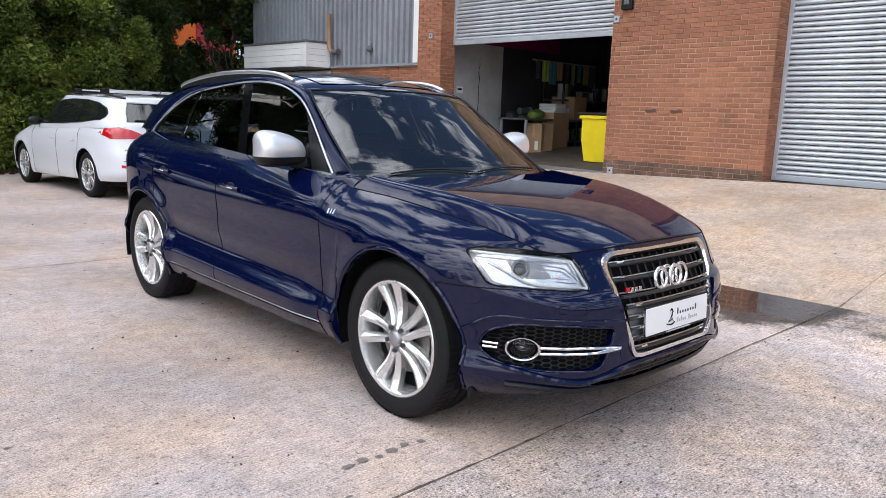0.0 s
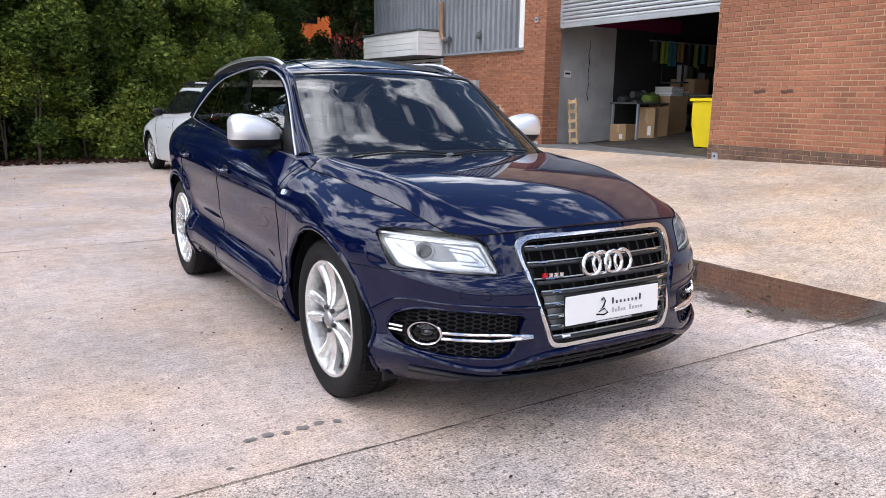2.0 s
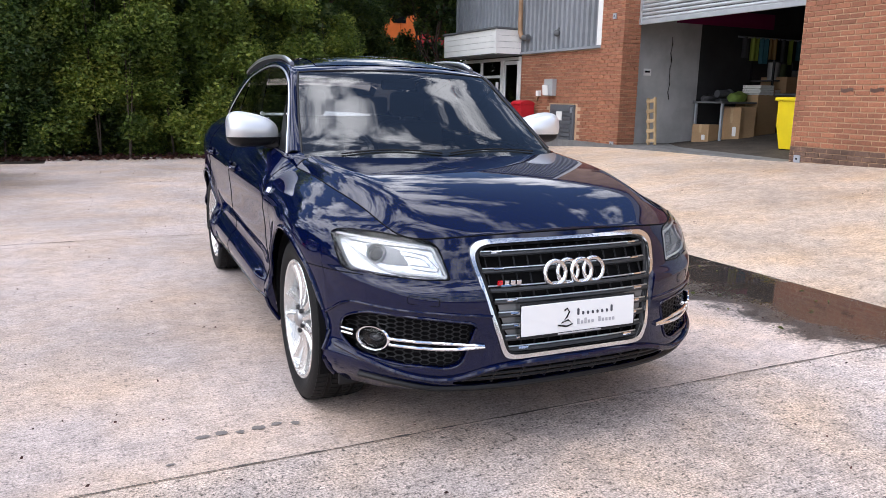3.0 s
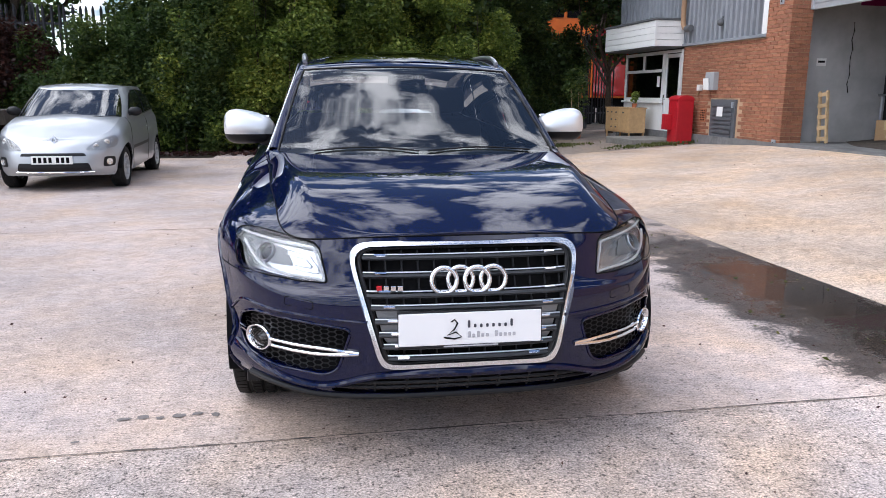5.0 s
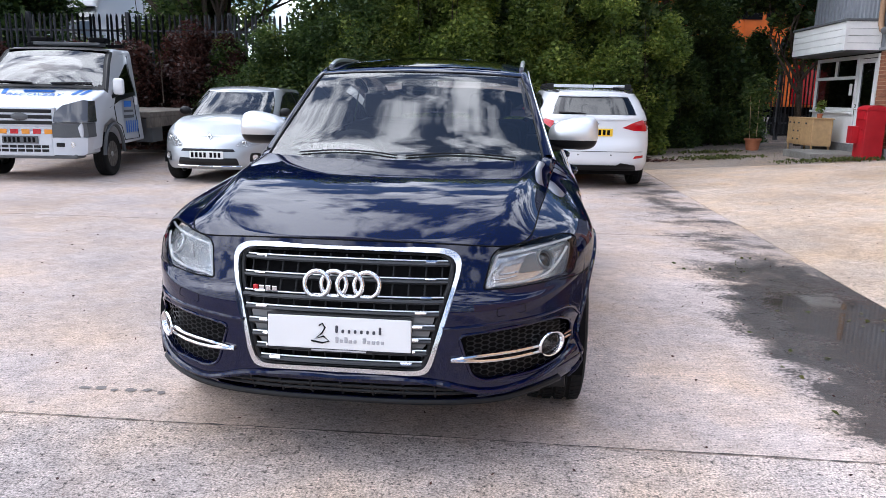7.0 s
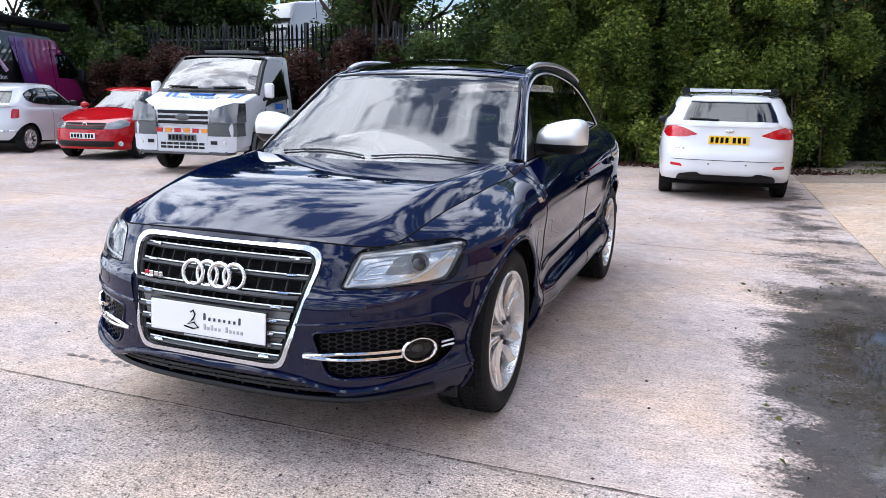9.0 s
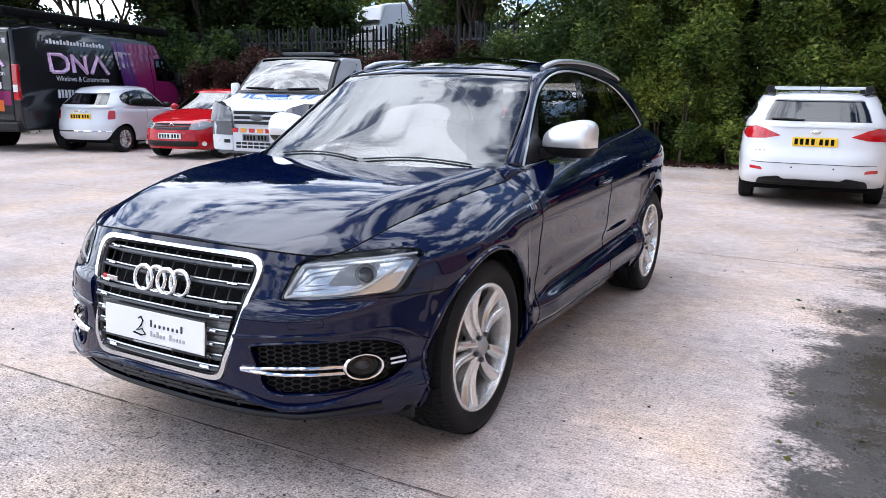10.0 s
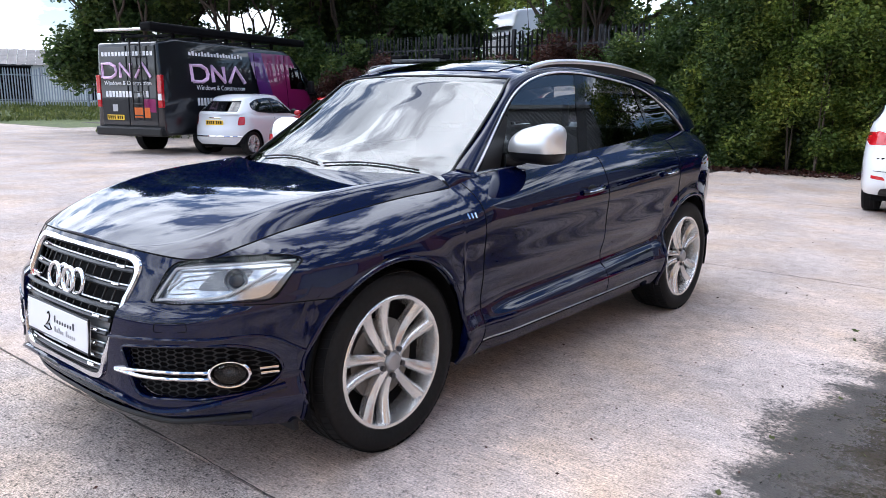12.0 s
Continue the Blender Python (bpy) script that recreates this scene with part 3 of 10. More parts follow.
# ---- vehicle shells ----
class Shell:
    """A car body as stacked outlines: s runs 0..3 from nose round the side to tail, t from sill to waist."""

    def __init__(self, yc, yc2, bottom, top, wide, nose, tail, tuck, n=3.0, m=2.47, hub=0.36, arch=0.40, flare=0.016, ledge=0.0):
        self.yc, self.yc2, self.bottom, self.top, self.wide, self.nose, self.tail, self.tuck = yc, yc2, bottom, top, wide, nose, tail, tuck
        self.n, self.m, self.hub, self.arch, self.flare, self.ledge = n, m, hub, arch, flare, ledge

    def nominal(self, s):
        if s < 1:
            return self.yc - (self.yc - self.nose(0.8)) * math.cos(s * math.pi / 2) ** (2 / self.m)
        if s <= 2:
            return self.yc + (s - 1) * (self.yc2 - self.yc)
        return self.yc2 + (self.tail(0.7) - self.yc2) * math.sin((s - 2) * math.pi / 2) ** (2 / self.m)

    def at(self, s, t, side=1, out=0.0):
        yn = self.nominal(s)
        zb, zt = self.bottom(yn), self.top(yn)
        z = zb + t * (zt - zb)
        w = self.wide(t)
        if s < 1:
            th = s * math.pi / 2
            x, y = w * math.sin(th) ** (2 / self.n), self.yc - (self.yc - self.nose(t)) * math.cos(th) ** (2 / self.m)
        elif s <= 2:
            x, y = w, yn
        else:
            th = (s - 2) * math.pi / 2
            x, y = w * max(0.0, math.cos(th)) ** (2 / self.n), self.yc2 + (self.tail(t) - self.yc2) * math.sin(th) ** (2 / self.m)
        x -= self.tuck(yn) * max(0.0, (t - 0.8) / 0.2) ** 2.6 * (x / w)
        if self.ledge:
            # lower door blade: proud below a line that climbs towards the tail
            over = z - (0.43 + 0.050 * (y - 1.5))
            x += self.ledge * (smooth01((0.022 - over) / 0.040) - 0.6 * math.exp(-((over - 0.075) / 0.06) ** 2)) * smooth01((y - 1.42) / 0.25) * smooth01((3.45 - y) / 0.2)
        for c in (self.yc, self.yc2):
            r = math.hypot(y - c, z - self.hub)
            x += self.flare * math.exp(-(((r - self.arch - 0.02) / 0.07) ** 2)) * (x / w) ** 4
        return Vector((side * (x + out * (x / w)), y - (out * (1 - (x / w) ** 2) if s < 1 else 0), z))

    def find_s(self, y):
        """s at which the nominal outline reaches y."""
        lo, hi = 0.0, 3.0
        for _ in range(40):
            mid = (lo + hi) / 2
            lo, hi = (mid, hi) if self.nominal(mid) < y else (lo, mid)
        return lo

    def t_of(self, s, z):
        yn = self.nominal(s)
        return (z - self.bottom(yn)) / (self.top(yn) - self.bottom(yn))

    def arch_t(self, s, t0, gap=0.0):
        """t at which the wheel opening cuts the column s, or t0 where it does not."""
        R, best = self.arch + gap, t0
        for c in (self.yc, self.yc2):
            t = 0.0
            while t < 0.9:
                p = self.at(s, t)
                if math.hypot(p.y - c, p.z - self.hub) < R:
                    best = max(best, t + 0.004)
                t += 0.004
        return best

    def panel(self, s0, s1, t0, t1, side, ns, nt, out=0.0, arch=False, cuts=()):
        """A patch of the side between two outline places; t0, t1 are numbers or functions of s."""
        f0 = t0 if callable(t0) else (lambda s: t0)
        f1 = t1 if callable(t1) else (lambda s: t1)
        bm, cols = bmesh.new(), []
        for i in range(ns + 1):
            s = s0 + (s1 - s0) * i / ns
            lo, hi = f0(s), f1(s)
            if arch:
                lo = self.arch_t(s, lo)
            cols.append([bm.verts.new(self.at(s, lo + (hi - lo) * j / nt, side, out)) for j in range(nt + 1)])
        for A, B in zip(cols, cols[1:]):
            for j in range(nt):
                q = (A[j], B[j], B[j + 1], A[j + 1])
                bm.faces.new(q if side > 0 else q[::-1])
        return bm


class Cabin:
    """The glasshouse: outlines stacked from waist (t=0) to roof edge (t=1), s as in Shell."""

    def __init__(self, front, rear, wide, c1, c2, base, roof, n=4.0, m=2.0, crown=0.05):
        self.front, self.rear, self.wide, self.c1, self.c2, self.base, self.roof = front, rear, wide, c1, c2, base, roof
        self.n, self.m, self.crown = n, m, crown

    def at(self, s, t, side=1, out=0.0):
        w, a, b = self.wide(t), self.c1(t), self.c2(t)
        if s < 1:
            th = s * math.pi / 2
            x, y = w * math.sin(th) ** (2 / self.n), a - (a - self.front(t)) * math.cos(th) ** (2 / self.m)
            nx, ny = math.sin(th) ** 2, -math.cos(th)
        elif s <= 2:
            x, y, nx, ny = w, a + (s - 1) * (b - a), 1.0, 0.0
        else:
            th = (s - 2) * math.pi / 2
            x, y = w * max(0, math.cos(th)) ** (2 / self.n), b + (self.rear(t) - b) * math.sin(th) ** (2 / self.m)
            nx, ny = math.cos(th) ** 2, math.sin(th)
        z = self.base(y) + t * (self.roof(y) - self.base(y))
        # side glass bulges a little between waist and roof
        x += 0.018 * math.sin(math.pi * min(1, max(0, t))) * nx
        return Vector((side * (x + out * nx), y + out * ny, z + out * 0.3))

    def s_of(self, y, t):
        lo, hi = 0.0, 3.0
        for _ in range(36):
            mid = (lo + hi) / 2
            lo, hi = (mid, hi) if self.at(mid, t).y < y else (lo, mid)
        return lo

    def on(self, y, t, side=1, out=0.0):
        return self.at(self.s_of(y, t), t, side, out)

    def pane(self, y0, y1, t0, t1, side, nu=18, nv=10, out=0.0):
        """A window patch: y0, y1 are functions of t; t0, t1 functions of the share u across."""
        bm, cols = bmesh.new(), []
        for i in range(nu + 1):
            u = i / nu
            lo, hi = t0(u), t1(u)
            col = []
            for j in range(nv + 1):
                t = lo + (hi - lo) * j / nv
                col.append(bm.verts.new(self.on(y0(t) + (y1(t) - y0(t)) * u, t, side, out)))
            cols.append(col)
        for A, B in zip(cols, cols[1:]):
            for j in range(nv):
                q = (A[j], B[j], B[j + 1], A[j + 1])
                bm.faces.new(q if side > 0 else q[::-1])
        return bm

    def wrap(self, s0, s1, t0, t1, ns, nt, out=0.0):
        """A patch that runs across the centre line, by signed s."""
        bm, cols = bmesh.new(), []
        rear = abs(s0) > 1.5
        for i in range(ns + 1):
            s = s0 + (s1 - s0) * i / ns
            if rear:
                side = 1 if s < 3 else -1
                q = s if s < 3 else 6 - s
            else:
                side, q = (1, s) if s >= 0 else (-1, -s)
            cols.append([bm.verts.new(self.at(q, t0 + (t1 - t0) * j / nt, side, out)) for j in range(nt + 1)])
        for A, B in zip(cols, cols[1:]):
            for j in range(nt):
                bm.faces.new((A[j], B[j], B[j + 1], A[j + 1]))
        return bm

    def lid(self, t=1.0, ns=60, nx=14, s0=0.0, s1=3.0):
        """The roof skin across the top outline."""
        bm, rows = bmesh.new(), []
        for i in range(ns + 1):
            s = s0 + (s1 - s0) * i / ns
            p = self.at(min(3, max(0, s)), t)
            row = []
            for j in range(nx + 1):
                v = 2 * j / nx - 1
                row.append(bm.verts.new((p.x * v, p.y, p.z + self.crown * (1 - abs(v) ** 2.4) * min(1.0, p.x / 0.5))))
            rows.append(row)
        for A, B in zip(rows, rows[1:]):
            for j in range(nx):
                bm.faces.new((A[j], A[j + 1], B[j + 1], B[j]))
        bmesh.ops.remove_doubles(bm, verts=bm.verts, dist=1e-4)
        bmesh.ops.recalc_face_normals(bm, faces=bm.faces)
        return bm


def hood_sheet(sh, y_end, rise, nx=22, ns=50):
    """Bonnet skin: lines across between the two top edges of the shell; rise lifts the middle."""
    bm, rows = bmesh.new(), []
    s1 = sh.find_s(y_end)
    for i in range(ns + 1):
        s = s1 * (i / ns) ** 0.8
        p = sh.at(s, 1.0)
        row = []
        for j in range(nx + 1):
            v = 2 * j / nx - 1
            bend = 0.10 * (1 - v * v) * smooth01((p.y - 0.5) / 0.9)
            z = p.z + rise(p.y) * (1 - abs(v) ** 2.2)
            row.append(bm.verts.new((p.x * v, p.y - bend, z)))
        rows.append(row)
    for A, B in zip(rows, rows[1:]):
        for j in range(nx):
            bm.faces.new((A[j], A[j + 1], B[j + 1], B[j]))
    bmesh.ops.remove_doubles(bm, verts=bm.verts, dist=1e-4)
    bmesh.ops.recalc_face_normals(bm, faces=bm.faces)
    return bm


def clamshell(sh, y_end, centre, bow, crease, nx=60, ns=64):
    """Bonnet skin: a fair crown between two creases, with shoulders that roll down to the shell's top edge."""
    bm, rows = bmesh.new(), []
    s1 = sh.find_s(y_end)
    for i in range(ns + 1):
        p = sh.at(s1 * (i / ns) ** 0.8, 1.0)
        row = []
        for j in range(nx + 1):
            v = 2 * j / nx - 1
            a, c = abs(v), crease(p.y)
            y = p.y - 0.21 * (1 - a ** 2.6) * smooth01((p.y - 0.45) / 0.95)
            x = p.x * v
            z = centre(y) - bow(y) * x * x
            if a > c:
                z -= (centre(p.y) - bow(p.y) * p.x * p.x - p.z) * ((a - c) / (1 - c)) ** 1.7
            row.append(bm.verts.new((x, y, z)))
        rows.append(row)
    for A, B in zip(rows, rows[1:]):
        for j in range(nx):
            bm.faces.new((A[j], A[j + 1], B[j + 1], B[j]))
    bmesh.ops.remove_doubles(bm, verts=bm.verts, dist=1e-4)
    bmesh.ops.recalc_face_normals(bm, faces=bm.faces)
    return bm


def clipped(poly, keep):
    """The part of a polygon where keep(a, b) is not negative."""
    out, n = [], len(poly)
    for k in range(n):
        p, q = poly[k], poly[(k + 1) % n]
        fp, fq = keep(*p), keep(*q)
        if fp >= 0:
            out.append(p)
        if (fp >= 0) != (fq >= 0):
            t = fp / (fp - fq)
            out.append((p[0] + (q[0] - p[0]) * t, p[1] + (q[1] - p[1]) * t))
    return out


def turned_out(bm, way):
    """Faces of an open sheet turned to look along way."""
    bm.normal_update()
    if sum(f.normal.dot(Vector(way)) for f in bm.faces) < 0:
        bmesh.ops.reverse_faces(bm, faces=bm.faces)
    return bm


def inside(poly, x, z):
    hit, n = False, len(poly)
    for k in range(n):
        (x0, z0), (x1, z1) = poly[k], poly[(k + 1) % n]
        if (z0 > z) != (z1 > z) and x < (x1 - x0) * (z - z0) / (z1 - z0) + x0:
            hit = not hit
    return hit


def nearest(poly, x, z):
    best, n = None, len(poly)
    for k in range(n):
        (x0, z0), (x1, z1) = poly[k], poly[(k + 1) % n]
        dx, dz = x1 - x0, z1 - z0
        t = min(1, max(0, ((x - x0) * dx + (z - z0) * dz) / (dx * dx + dz * dz + 1e-12)))
        px, pz = x0 + t * dx, z0 + t * dz
        d = (px - x) ** 2 + (pz - z) ** 2
        if best is None or d < best[0]:
            best = (d, px, pz)
    return best[1], best[2]


def rounded(poly, r, k=5):
    """Round the corners of a polygon."""
    out, n = [], len(poly)
    for i in range(n):
        p, a, b = Vector(poly[i]), Vector(poly[i - 1]), Vector(poly[(i + 1) % n])
        ra = min(r, (a - p).length * 0.45)
        rb = min(r, (b - p).length * 0.45)
        A, B = p + (a - p).normalized() * ra, p + (b - p).normalized() * rb
        for j in range(k + 1):
            t = j / k
            q = A * (1 - t) ** 2 + p * 2 * t * (1 - t) + B * t * t
            out.append((q.x, q.y))
    return out


def mirrored(poly):
    return [(-x, z) for x, z in poly][::-1]


def front_point(sh, x, z, out=0.0):
    """The point of a shell's nose at a given x and height."""
    s, t = 0.3, 0.5
    ax = abs(x)
    lo, hi = 0.0, 1.0
    for _ in range(3):
        lo, hi = 0.0, 1.2
        for _ in range(30):
            mid = (lo + hi) / 2
            lo, hi = (mid, hi) if sh.at(mid, t).x < ax else (lo, mid)
        s = lo
        t = sh.t_of(s, z)
    p = sh.at(s, t)
    if out:
        e = 0.004
        a, b = sh.at(min(1.1, s + e), t), sh.at(s, t + e)
        nrm = (a - p).cross(b - p)
        if nrm.length > 1e-12:
            p = p + nrm.normalized() * out
    return Vector((p.x if x >= 0 else -p.x, p.y, p.z))


def nose_skin(sh, s_end, holes, ns=220, nt=80, depth=0.035):
    """Front skin from one wheel opening round to the other, with clean-edged openings."""
    bm, key = bmesh.new(), {}
    cols = []
    for i in range(ns + 1):
        s = -s_end + 2 * s_end * i / ns
        lo = sh.arch_t(abs(s), 0.0) if abs(s) > 0.5 * s_end else 0.0
        col = []
        for j in range(nt + 1):
            t = lo + (1 - lo) * j / nt
            v = bm.verts.new(sh.at(abs(s), t, 1 if s >= 0 else -1))
            key[v] = (s, t)
            col.append(v)
        cols.append(col)
    for A, B in zip(cols, cols[1:]):
        for j in range(nt):
            bm.faces.new((A[j], B[j], B[j + 1], A[j + 1]))
    for poly in holes:
        gone = [f for f in bm.faces if inside(poly, f.calc_center_median().x, f.calc_center_median().z) and f.calc_center_median().y < sh.yc]
        edge = {v for f in gone for v in f.verts}
        bmesh.ops.delete(bm, geom=gone, context="FACES")
        edge = {v for v in edge if v.is_valid and any(e.is_boundary for e in v.link_edges)}
        for v in edge:
            x, z = nearest(poly, v.co.x, v.co.z)
            v.co = front_point(sh, x, z)
        rim = [e for e in bm.edges if e.is_boundary and e.verts[0] in edge and e.verts[1] in edge]
        r = bmesh.ops.extrude_edge_only(bm, edges=rim)
        for v in (q for q in r["geom"] if isinstance(q, bmesh.types.BMVert)):
            v.co.y += depth
            v.co.x *= 0.985
    return bm


def seam(parent, pts, r=0.0022, mat=None, name="shut_line"):
    return part(name, add_tube(bmesh.new(), pts, r, 6), mat or MATT_BLACK, parent, smooth=True)


def nose_patch(sh, poly, out, step=0.02):
    """A sheet that fills a polygon on the nose, set out from or (negative) back behind the skin."""
    xs, zs = [p[0] for p in poly], [p[1] for p in poly]
    bm = bmesh.new()
    nx, nz = max(4, int((max(xs) - min(xs)) / step)), max(4, int((max(zs) - min(zs)) / step))
    vs = {}
    for i in range(nx + 1):
        for j in range(nz + 1):
            x, z = min(xs) + (max(xs) - min(xs)) * i / nx, min(zs) + (max(zs) - min(zs)) * j / nz
            vs[i, j] = bm.verts.new((x, 0, z))
    for i in range(nx):
        for j in range(nz):
            bm.faces.new((vs[i, j], vs[i + 1, j], vs[i + 1, j + 1], vs[i, j + 1]))
    gone = [f for f in bm.faces if not inside(poly, f.calc_center_median().x, f.calc_center_median().z)]
    bmesh.ops.delete(bm, geom=gone, context="FACES")
    for v in [v for v in bm.verts if not v.link_faces]:
        bm.verts.remove(v)
    for v in bm.verts:
        x, z = v.co.x, v.co.z
        if v.is_boundary or not inside(poly, x, z):
            x, z = nearest(poly, x, z)
        v.co = front_point(sh, x, z, out)
    return bm


def poly_tube(sh, poly, r, out=0.0, flat=1.0, seg=8):
    return add_tube(bmesh.new(), [front_point(sh, x, z, out) for x, z in poly], r, seg, closed=True, flat=flat)


def fill(fn, poly, step=0.03):
    """A sheet over a polygon in (x, z), each corner put on a surface by fn(x, z)."""
    xs, zs = [p[0] for p in poly], [p[1] for p in poly]
    bm, vs = bmesh.new(), {}
    nx, nz = max(4, int((max(xs) - min(xs)) / step)), max(4, int((max(zs) - min(zs)) / step))
    for i in range(nx + 1):
        for j in range(nz + 1):
            vs[i, j] = bm.verts.new((min(xs) + (max(xs) - min(xs)) * i / nx, 0, min(zs) + (max(zs) - min(zs)) * j / nz))
    for i in range(nx):
        for j in range(nz):
            bm.faces.new((vs[i, j], vs[i + 1, j], vs[i + 1, j + 1], vs[i, j + 1]))
    bmesh.ops.delete(bm, geom=[f for f in bm.faces if not inside(poly, f.calc_center_median().x, f.calc_center_median().z)], context="FACES")
    for v in [v for v in bm.verts if not v.link_faces]:
        bm.verts.remove(v)
    for v in bm.verts:
        x, z = v.co.x, v.co.z
        if v.is_boundary or not inside(poly, x, z):
            x, z = nearest(poly, x, z)
        v.co = fn(x, z)
    return bm


# ---- wheels ----
def wheel_meshes(R, rim, width, spokes, twin, mat_rim, spoke_w=0.05, dish=0.03):
    """Meshes of a wheel about the x axis, its outer face towards +x at x = 0."""
    h = width
    tyre = lathe([(-h * 0.86, rim * 0.98), (-h * 0.97, rim * 1.08), (-h, R * 0.86), (-h * 0.97, R * 0.95), (-h * 0.9, R * 0.99), (-h * 0.76, R),
                  (-h * 0.74, R * 0.982), (-h * 0.70, R * 0.982), (-h * 0.68, R), (-h * 0.53, R), (-h * 0.52, R * 0.982), (-h * 0.48, R * 0.982), (-h * 0.47, R),
                  (-h * 0.32, R), (-h * 0.30, R * 0.982), (-h * 0.26, R * 0.982), (-h * 0.24, R), (-h * 0.1, R * 0.99), (-h * 0.03, R * 0.95), (0.0, R * 0.86),
                  (-0.004, rim * 1.14), (-0.012, rim * 1.06), (-0.03, rim * 0.99)], 64)
    rim_b = lathe([(-0.03, rim * 0.99), (-0.014, rim * 1.035), (-0.010, rim * 1.02), (-0.012, rim * 0.975), (-0.03, rim * 0.955), (-h * 0.9, rim * 0.90)], 64)
    sp = []
    for k in range(spokes):
        a0 = k / spokes * 2 * math.pi + math.pi / 2
        for side in ((-1, 1) if twin else (0,)):
            bm = bmesh.new()
            rings, nseg = [], 9
            for i in range(nseg + 1):
                f = i / nseg
                r = 0.045 + (rim * 0.97 - 0.045) * f
                a = a0 + (side * math.asin(min(0.9, (0.019 + 0.037 * f ** 1.15) / r)) if twin else 0.0)
                wd = spoke_w * (0.54 + 0.52 * f ** 1.6 + 0.08 * (1 - f))
                x = -0.022 - dish * math.sin(f * math.pi) * 0.6 + 0.006 * f
                c, s = math.cos(a), math.sin(a)
                pts = [(-wd / 2, -0.045), (-wd / 2, -0.010 - 0.008 * f), (-wd * 0.10 * (1 + side), 0.0), (wd * 0.10 * (1 - side), 0.0), (wd / 2, -0.010 - 0.008 * f), (wd / 2, -0.045)] if twin else [(-wd / 2, -0.045), (-wd / 2, -0.008), (-wd * 0.28, 0.0), (wd * 0.28, 0.0), (wd / 2, -0.008), (wd / 2, -0.045)]
                rings.append([bm.verts.new((x + d, r * c - o * s, r * s + o * c)) for o, d in pts])
            for A, B in zip(rings, rings[1:]):
                for q in range(6):
                    bm.faces.new((A[q], A[(q + 1) % 6], B[(q + 1) % 6], B[q]))
            bmesh.ops.recalc_face_normals(bm, faces=bm.faces)
            sp.append(mesh_of(bm, "spoke", mat_rim, True, 50))
    hub = lathe([(-0.06, 0.066), (-0.036, 0.068), (-0.030, 0.056), (-0.028, 0.040), (-0.012, 0.034), (-0.008, 0.029), (-0.008, 0.0)], 32)
    disc = lathe([(-0.09, 0.06), (-0.085, 0.165), (-0.11, 0.165), (-0.11, 0.06)], 40)
    return (mesh_of(tyre, "tyre", RUBBER, True, 40), mesh_of(rim_b, "rim", mat_rim, True, 40), sp, mesh_of(hub, "hub_cap", HUB_M, True, 40),
            mesh_of(disc, "brake_disc", DISC_M, True, 40), mesh_of(lathe([(-h * 0.45, rim * 0.93), (-h * 0.45, 0.0)], 32), "barrel", MATT_BLACK))


DISC_M = material("brake_steel", (0.16, 0.15, 0.14), 0.4, 0.8, grain=0.15, scale=40)
HUB_M = material("hub_cap_grey", (0.36, 0.36, 0.365), 0.35, 0.7)
BOLT_M = material("wheel_bolt", (0.08, 0.08, 0.085), 0.4, 0.8)


def tread_mesh(R, width, n=70):
    """Cross-cut tread blocks on the tyre shoulders."""
    bm = bmesh.new()
    for k in range(n):
        a = k / n * 2 * math.pi
        for x0, x1, skew in ((-width * 0.94, -width * 0.77, 0.03), (-width * 0.67, -width * 0.54, -0.03), (-width * 0.46, -width * 0.33, 0.03), (-width * 0.23, -width * 0.06, -0.03)):
            half = math.pi / n * 0.8
            v = []
            for x, sk in ((x0, 0), (x1, skew)):
                for da in (-half, half):
                    for r in (R * 0.985, R + 0.0035 - (0.006 if min(abs(x + width), abs(x)) < width * 0.1 else 0)):
                        v.append(bm.verts.new((x, r * math.cos(a + da + sk), r * math.sin(a + da + sk))))
            for f in ((1, 3, 7, 5), (0, 1, 5, 4), (2, 6, 7, 3), (0, 2, 3, 1), (4, 5, 7, 6)):
                bm.faces.new([v[q] for q in f])
    bmesh.ops.recalc_face_normals(bm, faces=bm.faces)
    return mesh_of(bm, "tread", RUBBER)


def put_wheel(parent, made, x, y, z, side, turn=0.0, tread=None, bolts=False):
    """A wheel as a part with its pieces below it."""
    tyre, rim, spokes, hub, disc, barrel = made
    w = new("wheel", rim)
    w.parent = parent
    w.matrix_basis = Matrix.Translation((x, y, z)) @ Matrix.Rotation(turn, 4, "Z") @ (Matrix.Identity(4) if side > 0 else Matrix.Rotation(math.pi, 4, "Z")) @ Matrix.Rotation(random.uniform(0, 6.28) if not bolts else 0.314, 4, "X")
    for nm, me in (("tyre", tyre), ("hub_cap", hub), ("brake_disc", disc), ("barrel", barrel)):
        o = new(nm, me)
        o.parent = w
    for me in spokes:
        o = new("spoke", me)
        o.parent = w
    if tread:
        o = tagged(new("tread", tread), kind="stuff")
        o.parent = w
    if bolts:
        me = mesh_of(rod((-0.03, 0, 0), (-0.014, 0, 0), 0.011, seg=10), "wheel_bolt", BOLT_M)
        for k in range(5):
            a = k / 5 * 6.2832 + 0.6
            o = new("wheel_bolt", me)
            o.parent, o.matrix_basis = w, Matrix.Translation((0, 0.056 * math.cos(a), 0.056 * math.sin(a)))
    return w


